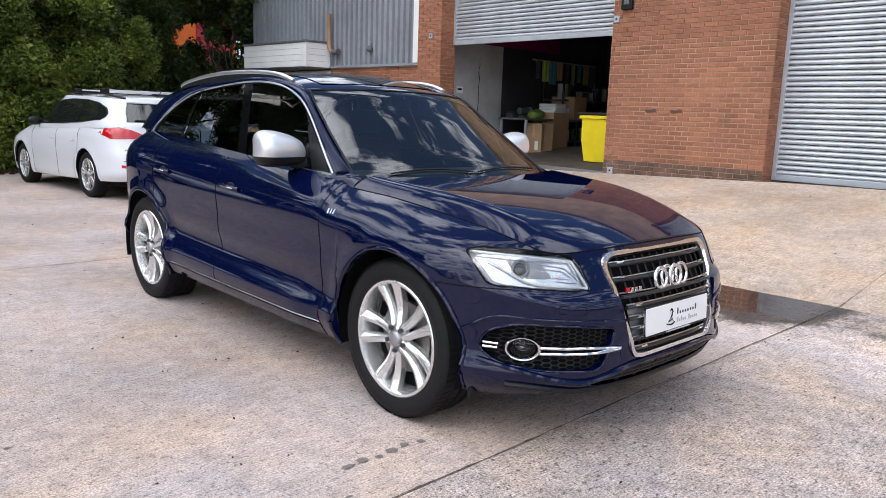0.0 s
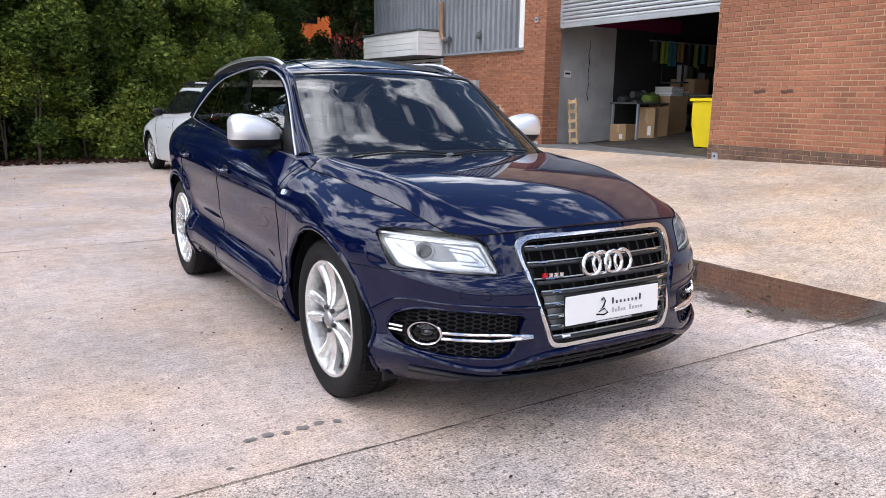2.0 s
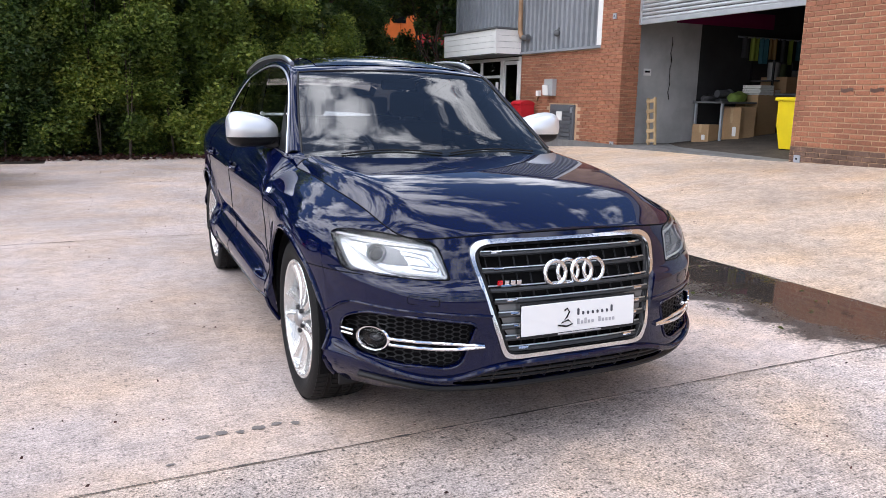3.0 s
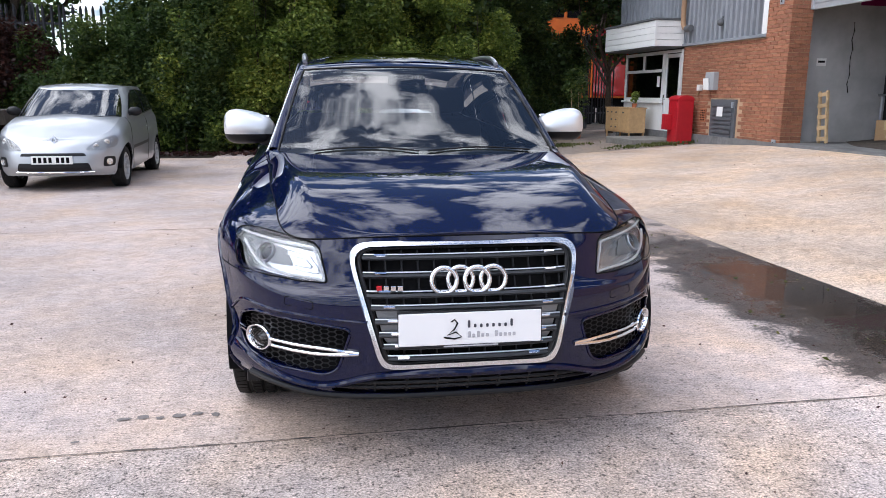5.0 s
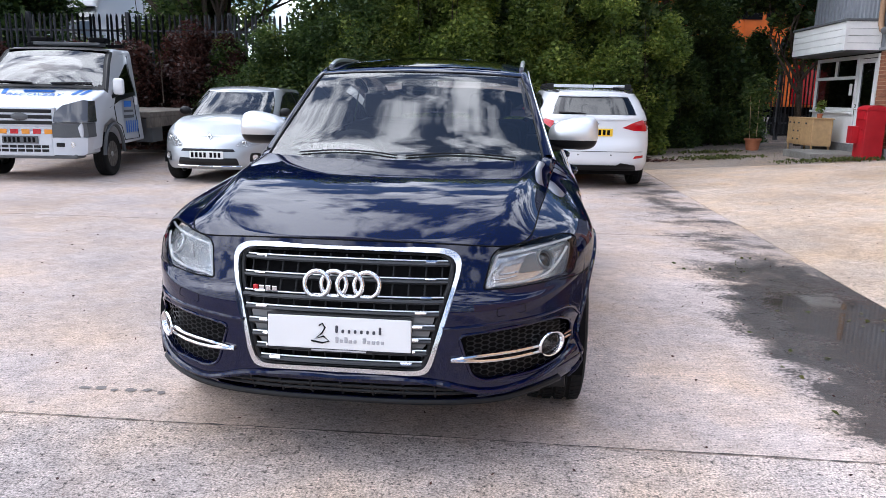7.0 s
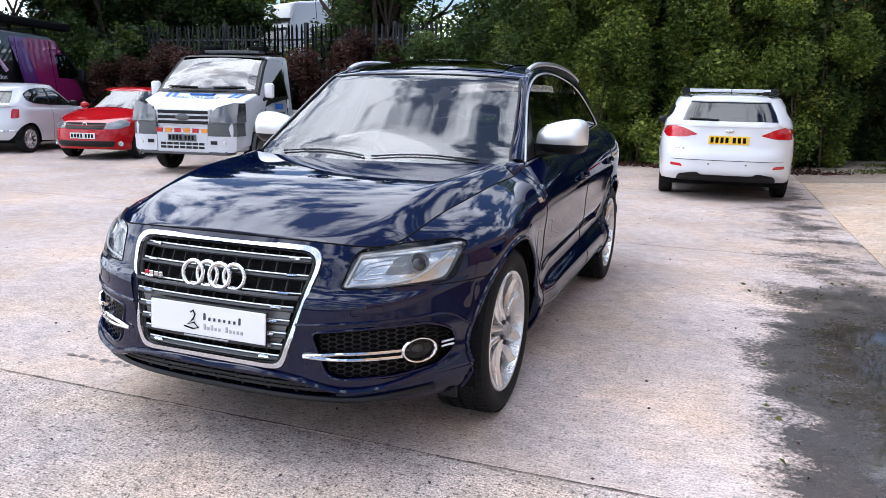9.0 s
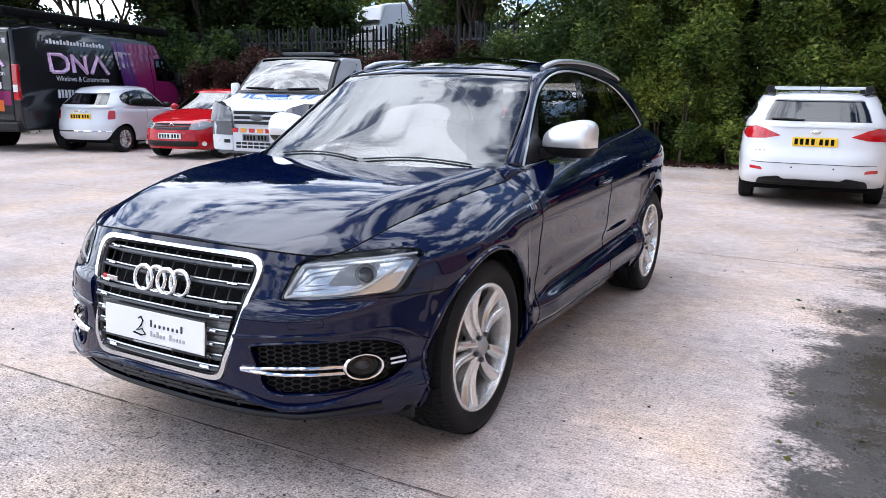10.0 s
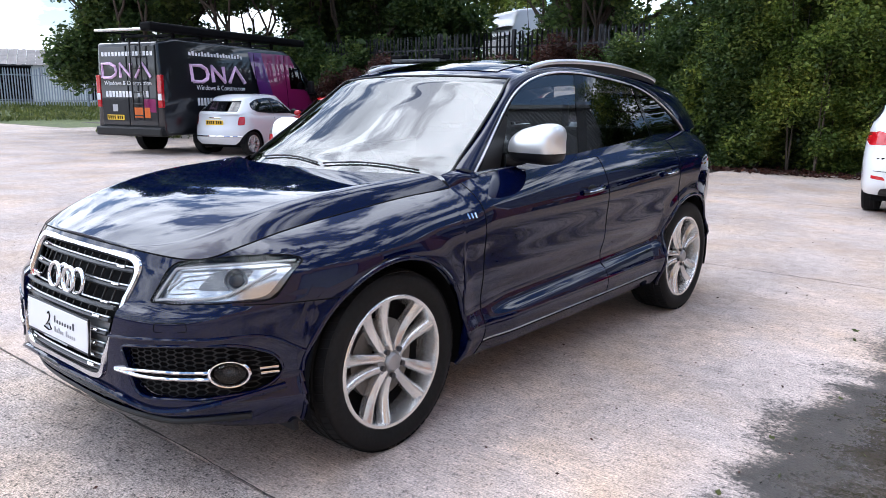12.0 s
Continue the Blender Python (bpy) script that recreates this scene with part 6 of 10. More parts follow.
    part("cowl", grid(lambda u, v: sh.at(sh.find_s(wind[0] + 0.2), 1.0).lerp(sh.at(sh.find_s(wind[0] + 0.2), 1.0, -1), u) + Vector((0, -0.10 * (1 - (2 * u - 1) ** 2) + 0.2 * v, 0.004 + 0.04 * (1 - (2 * u - 1) ** 2))), 12, 2), BLACK, car)
    part("floor_pan", box(-W * 0.8, 0.3, 0.2, W * 0.8, L - 0.3, 0.32), MATT_BLACK, car)
    part("dashboard", box(-W * 0.75, wind[0] + 0.35, 0.5, W * 0.75, wind[0] + 0.6, waist(wind[0]) + 0.02, 0.05), CABIN_DARK, car)
    part("seat_row", box(-W * 0.7, wind[0] + 1.3, 0.4, W * 0.7, wind[0] + 1.45, waist(1) + 0.18, 0.06), CABIN_DARK, car)
    for x0 in (-0.45, 0.1):
        pts = [gl.at(abs(s), 0.03 + 0.035 * k / 6, 1 if s > 0 else -1, 0.012) for k, s in enumerate([(x0 + 0.42 * q / 6) for q in range(7)])]
        part("wiper", add_tube(bmesh.new(), pts, 0.008, 5), BLACK, car)
    made = wheel_meshes(R, rim, 0.195, spokes, False, wheel_mat or ALLOY, spoke_w=0.07 if spokes < 7 else 0.035)
    for y in (ax1, ax2):
        for sd in (1, -1):
            put_wheel(car, made, sd * (W - 0.02), y, R, sd)
    return car, sh, gl


DARK_GLASS = material("dark_side_glass", (0.010, 0.012, 0.012), 0.03, spec=0.9)
SIDE_GLASS = glass_material("side_glass", (0.10, 0.11, 0.11), 1.7)
SCREEN = glass_material("far_windscreen", (0.26, 0.29, 0.29), 2.3)
AMBER = material("amber_lens", (0.75, 0.28, 0.02), 0.2, coat=1.0)
GREY_PLASTIC = material("grey_plastic", (0.10, 0.105, 0.11), 0.6, grain=0.1, scale=60)
WHITE_PLATE = material("white_plate", (0.75, 0.75, 0.72), 0.4)
STEEL_TRIM = material("wheel_trim", (0.45, 0.46, 0.47), 0.4, 0.5)


def turn_at(x, y, deg):
    return Matrix.Translation((x, y, ground_z(x, y))) @ Matrix.Rotation(radians(deg), 4, "Z")


def white_estate():
    L = 4.56
    hd = radians(183.0)
    # local nose at y = 0; the tail stands at (1.87, 9.08)
    big = 1.04
    m = turn_at(1.87 + L * math.sin(hd), 9.08 - L * math.cos(hd), 183.0) @ Matrix.Diagonal((big, 1.0, big, 1.0))
    car, sh, gl = small_car("estate_car", "white estate car parked nose to the hedge", WHITE_PAINT, m, L, 0.905, 0.90, 3.55,
        spline((0, 0.70), (0.4, 0.80), (1.2, 0.96), (2.0, 0.98), (3.5, 1.03), (4.5, 1.05)), spline((0, 0.08), (0.3, 0.0), (0.6, 0.02), (1, 0.14)),
        spline((0, L - 0.12), (0.15, L), (0.45, L - 0.01), (0.6, L - 0.07), (1, L - 0.12)), spline((1.9, 1.37), (2.4, 1.44), (3.4, 1.43), (4.3, 1.38)), (1.05, 2.0), (L - 0.10, L - 0.40),
        spline((1.0, 0.94), (2.5, 0.99), (L, 1.05)), 0.325, 0.225, n=4.2, mm=3.4, doors=(1.42, 2.45, 3.30), cabin_w=(0.86, 0.68), spokes=5, privacy=True,
        glass=((1.55, 1.005), (1.80, 1.15), (2.08, 1.29), (2.36, 1.365), (2.80, 1.385), (3.30, 1.375), (3.72, 1.34), (3.96, 1.27), (4.05, 1.18), (3.98, 1.125), (3.30, 1.075), (2.40, 1.03)), posts=(2.44, 3.28))
    tp = lambda x, z: tail_point(sh, x, z, 0.004)
    for sd in (1, -1):
        lampp = [(sd * x, z) for x, z in ((0.40, 0.905), (0.58, 0.985), (0.80, 1.045), (0.87, 1.04), (0.89, 0.94), (0.81, 0.855), (0.58, 0.865))]
        part("tail_lamp", fill(tp, lampp if sd > 0 else lampp[::-1]), RED_LENS, car, smooth=True)
        part("tail_lamp", sh.panel(2.26, 2.45, 0.82, 0.97, sd, 8, 5, 0.004), RED_LENS, car, smooth=True)
        part("reflector", fill(tp, [(sd * 0.58, 0.46), (sd * 0.74, 0.47), (sd * 0.74, 0.51), (sd * 0.60, 0.50)], 0.03), RED_LENS, car)
    part("diffuser", fill(lambda x, z: tail_point(sh, x, z, 0.008), rounded([(-0.66, 0.27), (0.66, 0.27), (0.62, 0.36), (0.38, 0.40), (0.34, 0.36), (-0.34, 0.36), (-0.38, 0.40), (-0.62, 0.36)], 0.03)), BLACK, car)
    seam(car, [tail_point(sh, -0.72 + 1.44 * k / 20, 0.56, 0.002) for k in range(21)], 0.004)
    plate_part(car, tail_point(sh, 0.0, 0.835, 0.012), math.pi, YELLOW_PLATE)
    bm = bmesh.new()
    bmesh.ops.create_uvsphere(bm, u_segments=20, v_segments=8, radius=1.0, matrix=Matrix.Translation(tail_point(sh, 0.0, 0.955, 0.008)) @ Matrix.Diagonal((0.06, 0.012, 0.025, 1)))
    part("badge", bm, CHROME, car, smooth=True)
    for k in range(3):
        p = tail_point(sh, 0.58 + 0.05 * k, 0.71, 0.004)
        part("badge", box(p.x - 0.018, p.y - 0.004, p.z - 0.012, p.x + 0.018, p.y + 0.004, p.z + 0.012, 0.003), CHROME, car)
    for x in (-0.24, 0.24):
        p = tail_point(sh, x, 0.51, 0.002)
        part("sensor", rod(p, p + Vector((0, 0.004, 0)), 0.012), GREY_PLASTIC, car)
    part("rear_wiper", add_tube(bmesh.new(), [gl.at(2.98, 0.16, 1, 0.02), gl.at(2.86, 0.19, 1, 0.02), gl.at(2.74, 0.2, 1, 0.02)], 0.012, 6), BLACK, car)
    part("spoiler", gl.wrap(2.62, 3.38, 0.90, 1.04, 20, 2, 0.03), WHITE_PAINT, car, smooth=True)
    part("aerial", rod((0, 4.0, 1.45), (0, 4.14, 1.56), 0.005), BLACK, car)
    for sd in (1, -1):
        pts = [gl.on(2.1 + 1.95 * k / 12, 1.0, sd) + Vector((-sd * 0.03, 0, 0.02 + 0.035 * min(1, 4 * (k / 12) * (1 - k / 12) * 2))) for k in range(13)]
        part("roof_rail", add_tube(bmesh.new(), pts, 0.016, 8), BLACK, car, smooth=True)
    for y in (2.6, 3.6):
        part("roof_bar", box(-0.63, y - 0.035, 1.50, 0.63, y + 0.035, 1.535, 0.012), SATIN, car)
        for sx in (-1, 1):
            part("bar_foot", box(sx * 0.60 - 0.05, y - 0.05, 1.46, sx * 0.60 + 0.05, y + 0.05, 1.545, 0.012), BLACK, car)
    return car


def silver_hatch():
    car, sh, gl = small_car("hatchback", "small silver hatchback parked facing the yard", SILVER_PAINT, turn_at(-3.95, 8.32, 0.5), 3.6, 0.827, 0.68, 3.05,
        spline((0, 0.66), (0.25, 0.76), (0.6, 0.90), (0.95, 0.98), (2.0, 1.0), (3.5, 1.05)), spline((0, 0.10), (0.25, 0.0), (0.55, 0.015), (0.8, 0.08), (1, 0.16)),
        spline((0, 3.5), (0.3, 3.6), (0.7, 3.58), (1, 3.45)), spline((1.4, 1.38), (1.9, 1.43), (2.6, 1.43), (3.3, 1.36)), (0.74, 1.45), (3.48, 3.2),
        spline((0.7, 0.97), (2, 1.0), (3.5, 1.06)), 0.29, 0.19, n=2.7, mm=2.3, doors=(1.05, 2.25), cabin_w=(0.79, 0.62), wheel_mat=STEEL_TRIM, spokes=9,
        glass=((1.24, 1.01), (1.46, 1.17), (1.70, 1.31), (1.95, 1.37), (2.35, 1.375), (2.75, 1.355), (3.02, 1.29), (3.17, 1.20), (3.14, 1.13), (2.80, 1.065), (2.20, 1.025)), posts=(2.22,))
    for sd in (1, -1):
        lampp = rounded([(sd * x, z) for x, z in ((0.40, 0.560), (0.44, 0.615), (0.55, 0.690), (0.66, 0.735), (0.745, 0.752), (0.775, 0.69), (0.75, 0.60), (0.58, 0.552))], 0.025)
        unit = part("headlight", fill(lambda x, z: front_point(sh, x, z, 0.004), lampp, 0.03), LAMP_IN, car, smooth=True)
        for x, z, r in ((0.53, 0.615, 0.036), (0.65, 0.665, 0.042)):
            c = front_point(sh, sd * x, z, 0.004)
            part("bulb_bowl", lathe([(0.004, r), (0.010, r * 0.8), (0.004, 0.0)], 20), ALLOY, unit, smooth=True, m=Matrix.Translation(c) @ Matrix.Rotation(-math.pi / 2 + sd * 0.55, 4, "Z"))
        part("lens", fill(lambda x, z: front_point(sh, x, z, 0.014), lampp, 0.03), CLEAR, unit, smooth=True).visible_shadow = False
        fogp = rounded([(sd * x, z) for x, z in ((0.60, 0.33), (0.62, 0.47), (0.74, 0.47), (0.73, 0.34))], 0.03)
        part("fog_recess", fill(lambda x, z: front_point(sh, x, z, 0.004), fogp, 0.03), BLACK, car)
        c = front_point(sh, sd * 0.67, 0.40, 0.012)
        part("fog_light", lathe([(-0.01, 0.045), (0.006, 0.045), (0.004, 0.03), (0.0, 0.0)], 20), ALLOY, car, smooth=True, m=Matrix.Translation(c) @ Matrix.Rotation(-math.pi / 2 + sd * 0.6, 4, "Z"))
        part("side_strip", sh.panel(sh.find_s(1.1), sh.find_s(2.3), 0.40, 0.46, sd, 12, 2, 0.006), BLACK, car)
    part("lower_grille", fill(lambda x, z: front_point(sh, x, z, 0.004), rounded([(-0.47, 0.285), (0.47, 0.285), (0.46, 0.33), (0.44, 0.392), (-0.44, 0.392), (-0.46, 0.33)], 0.015)), BLACK, car)
    part("upper_grille", fill(lambda x, z: front_point(sh, x, z, 0.004), rounded([(-0.42, 0.485), (0.42, 0.485), (0.39, 0.525), (-0.39, 0.525)], 0.012)), BLACK, car)
    part("chrome_strip", add_tube(bmesh.new(), [front_point(sh, 0.49 * (2 * k / 14 - 1), 0.270, 0.008) for k in range(15)], 0.010, 6), CHROME, car, smooth=True)
    plate_part(car, front_point(sh, 0.0, 0.435, 0.02), 0, WHITE_PLATE)
    c = front_point(sh, 0.0, 0.70, 0.012)
    # diamond badge: a bevelled open lozenge
    bm, loops = bmesh.new(), []
    for k, out in ((1.0, 0.0), (0.92, 0.012), (0.62, 0.012), (0.55, 0.0)):
        loops.append([bm.verts.new((c.x + 0.046 * k * px, c.y + 0.30 * 0.058 * k * pz - out, c.z + 0.058 * k * pz)) for px, pz in ((0, 1), (0.55, 0.45), (1, 0), (0.55, -0.45), (0, -1), (-0.55, -0.45), (-1, 0), (-0.55, 0.45))])
    for A, B in zip(loops, loops[1:]):
        for q in range(8):
            bm.faces.new((A[q], A[(q + 1) % 8], B[(q + 1) % 8], B[q]))
    part("badge", turned_out(bm, (0, -1, 0)), EMBLEM, car)
    return car


def red_hatch():
    car, sh, gl = small_car("hatchback", "bright red hatchback parked between a white car and a truck", RED_PAINT, turn_at(-9.95, 9.1, 14), 3.92, 0.825, 0.78, 3.24,
        spline((0, 0.68), (0.25, 0.76), (0.7, 0.88), (1.1, 0.96), (2.0, 0.99), (3.8, 1.04)), spline((0, 0.08), (0.25, 0.0), (0.6, 0.02), (0.85, 0.06), (1, 0.12)),
        spline((0, 3.8), (0.3, 3.92), (0.7, 3.9), (1, 3.75)), spline((1.7, 1.36), (2.2, 1.41), (2.9, 1.41), (3.6, 1.35)), (0.98, 1.75), (3.75, 3.4),
        spline((1.0, 0.95), (2, 0.98), (3.8, 1.05)), 0.30, 0.21, n=3.0, mm=2.5, doors=(1.3, 2.4), cabin_w=(0.79, 0.62),
        glass=((1.48, 1.0), (1.72, 1.16), (1.98, 1.30), (2.25, 1.35), (2.70, 1.355), (3.10, 1.325), (3.32, 1.25), (3.38, 1.16), (3.10, 1.08), (2.40, 1.02)), posts=(2.42,))
    for sd in (1, -1):
        lampp = rounded([(sd * x, z) for x, z in ((0.40, 0.61), (0.42, 0.72), (0.60, 0.77), (0.75, 0.79), (0.77, 0.68), (0.64, 0.61))], 0.03)
        unit = part("headlight", fill(lambda x, z: front_point(sh, x, z, 0.004), lampp, 0.03), LAMP_IN, car, smooth=True)
        part("lens", fill(lambda x, z: front_point(sh, x, z, 0.012), lampp, 0.03), CLEAR, unit, smooth=True).visible_shadow = False
        c = front_point(sh, sd * 0.66, 0.33, 0.01)
        part("fog_light", lathe([(-0.01, 0.05), (0.006, 0.05), (0.004, 0.035), (0.0, 0.0)], 18), ALLOY, car, smooth=True, m=Matrix.Translation(c) @ Matrix.Rotation(-math.pi / 2 + sd * 0.6, 4, "Z"))
    fr = lambda o: (lambda x, z: front_point(sh, x, z, o))
    part("grille", fill(fr(0.004), rounded([(-0.38, 0.60), (0.38, 0.60), (0.42, 0.73), (-0.42, 0.73)], 0.02)), BLACK, car)
    part("grille_strip", add_tube(bmesh.new(), [front_point(sh, 0.40 * (2 * k / 10 - 1), 0.665, 0.008) for k in range(11)], 0.006, 6), RED_PAINT, car)
    part("lower_grille", fill(fr(0.004), rounded([(-0.55, 0.27), (0.55, 0.27), (0.60, 0.38), (-0.60, 0.38)], 0.02)), BLACK, car)
    plate_part(car, front_point(sh, 0, 0.475, 0.015), 0, WHITE_PLATE)
    part("badge", lathe([(0.0, 0.035), (0.008, 0.045), (0.0, 0.055)], 24), CHROME, car, smooth=True, m=Matrix.Translation(front_point(sh, 0, 0.675, 0.008)) @ Matrix.Rotation(-math.pi / 2, 4, "Z"))
    return car


def white_city_car():
    L, hd = 3.55, radians(195.0)
    m = turn_at(-12.8 + L * math.sin(hd), 9.15 - L * math.cos(hd), 195.0)
    car, sh, gl = small_car("city_car", "small rounded white city car beside the dark van", WHITE_PAINT, m, L, 0.8135, 0.72, 3.02,
        spline((0, 0.66), (0.25, 0.78), (0.7, 0.92), (1.1, 0.98), (2.2, 1.0), (3.4, 1.02)), spline((0, 0.1), (0.3, 0.0), (0.6, 0.03), (1, 0.2)),
        spline((0, L - 0.1), (0.2, L), (0.45, L - 0.01), (0.55, L - 0.05), (1, L - 0.14)), spline((1.5, 1.38), (1.9, 1.44), (2.5, 1.43), (3.1, 1.33)), (0.9, 1.6), (L - 0.10, L - 0.52),
        spline((0.9, 0.96), (2.2, 0.99), (3.5, 1.01)), 0.295, 0.20, n=2.5, mm=2.2, doors=(1.15, 2.2), cabin_w=(0.77, 0.58), spokes=12,
        glass=((1.42, 1.01), (1.62, 1.15), (1.86, 1.30), (2.10, 1.365), (2.40, 1.37), (2.72, 1.33), (2.92, 1.24), (2.97, 1.13), (2.82, 1.06), (2.20, 1.02)), posts=(2.24,))
    for sd in (1, -1):
        lampp = rounded([(sd * x, z) for x, z in ((0.60, 0.73), (0.61, 0.93), (0.72, 0.93), (0.73, 0.74))], 0.03)
        part("tail_lamp", fill(lambda x, z: tail_point(sh, x, z, 0.006), lampp, 0.03), RED_LENS, car, smooth=True)
    part("bumper_strip", add_tube(bmesh.new(), [tail_point(sh, 0.70 * (2 * k / 16 - 1), 0.47, 0.01) for k in range(17)], 0.018, 6), CHROME, car, smooth=True)
    part("tail_handle", add_tube(bmesh.new(), [tail_point(sh, 0.17 * (2 * k / 6 - 1), 0.90, 0.012) for k in range(7)], 0.014, 6), CHROME, car, smooth=True)
    plate_part(car, tail_point(sh, 0, 0.79, 0.014), math.pi, YELLOW_PLATE)
    part("spoiler", gl.wrap(2.66, 3.34, 0.88, 1.02, 16, 2, 0.02), WHITE_PAINT, car, smooth=True)
    return car


def prism(profile, half, bevel=0.05, nx=6):
    """A closed body from a (y, z) outline; half(y, z) is its half width."""
    bm = bmesh.new()
    rows = []
    for k in range(nx + 1):
        f = 2 * k / nx - 1
        rows.append([bm.verts.new((f * half(y, z), y, z)) for y, z in profile])
    n = len(profile)
    for A, B in zip(rows, rows[1:]):
        for i in range(n):
            bm.faces.new((A[i], A[(i + 1) % n], B[(i + 1) % n], B[i]))
    bm.faces.new(rows[0])
    bm.faces.new(rows[-1][::-1])
    bmesh.ops.recalc_face_normals(bm, faces=bm.faces)
    sharp = [e for e in bm.edges if len(e.link_faces) == 2 and e.calc_face_angle(0) > 0.5]
    bmesh.ops.bevel(bm, geom=sharp, offset=bevel, segments=3, affect="EDGES", profile=0.6)
    return bm


def quad(*pts):
    bm = bmesh.new()
    bm.faces.new([bm.verts.new(p) for p in pts])
    return bm


def sign(parent, text, m, size, mat, name="lettering"):
    cu = bpy.data.curves.new(name, "FONT")
    cu.body, cu.size, cu.align_x, cu.extrude = text, size, "CENTER", 0.002
    tmp = bpy.data.objects.new(name, cu)
    scene.collection.objects.link(tmp)
    me = bpy.data.meshes.new_from_object(tmp.evaluated_get(bpy.context.evaluated_depsgraph_get()))
    bpy.data.objects.remove(tmp)
    me.materials.clear()
    me.materials.append(mat)
    ob = new(name, me)
    ob.matrix_basis = m
    ob.parent = parent
    return ob


LAMP_DIM = material("aged_lamp", (0.10, 0.10, 0.105), 0.15, 0.3, coat=1.0)
BLUE_MARK = material("blue_vinyl", (0.03, 0.16, 0.55), 0.4)
WHITE_MARK = material("white_vinyl", (0.82, 0.82, 0.84), 0.4)
MAGENTA = paint("magenta_vinyl", (0.24, 0.012, 0.10), 0.1, 0.3)
PURPLE = paint("purple_vinyl", (0.10, 0.02, 0.16), 0.1, 0.3)
DECK = material("flatbed_deck", (0.14, 0.12, 0.10), 0.8, grain=0.3, scale=12, bump=0.3, stain=0.3)


def raked(poly, face, back):
    """A closed block over a polygon in (x, z): its front lies at face(x, z), its back at y = back."""
    bm = fill(lambda x, z: Vector((x, face(x, z), z)), poly, 0.06)
    turned_out(bm, (0, -1, 0))
    rim = [e for e in bm.edges if e.is_boundary]
    made = bmesh.ops.extrude_edge_only(bm, edges=rim)["geom"]
    for v in (q for q in made if isinstance(q, bmesh.types.BMVert)):
        v.co.y = back
    bmesh.ops.recalc_face_normals(bm, faces=bm.faces)
    return bm


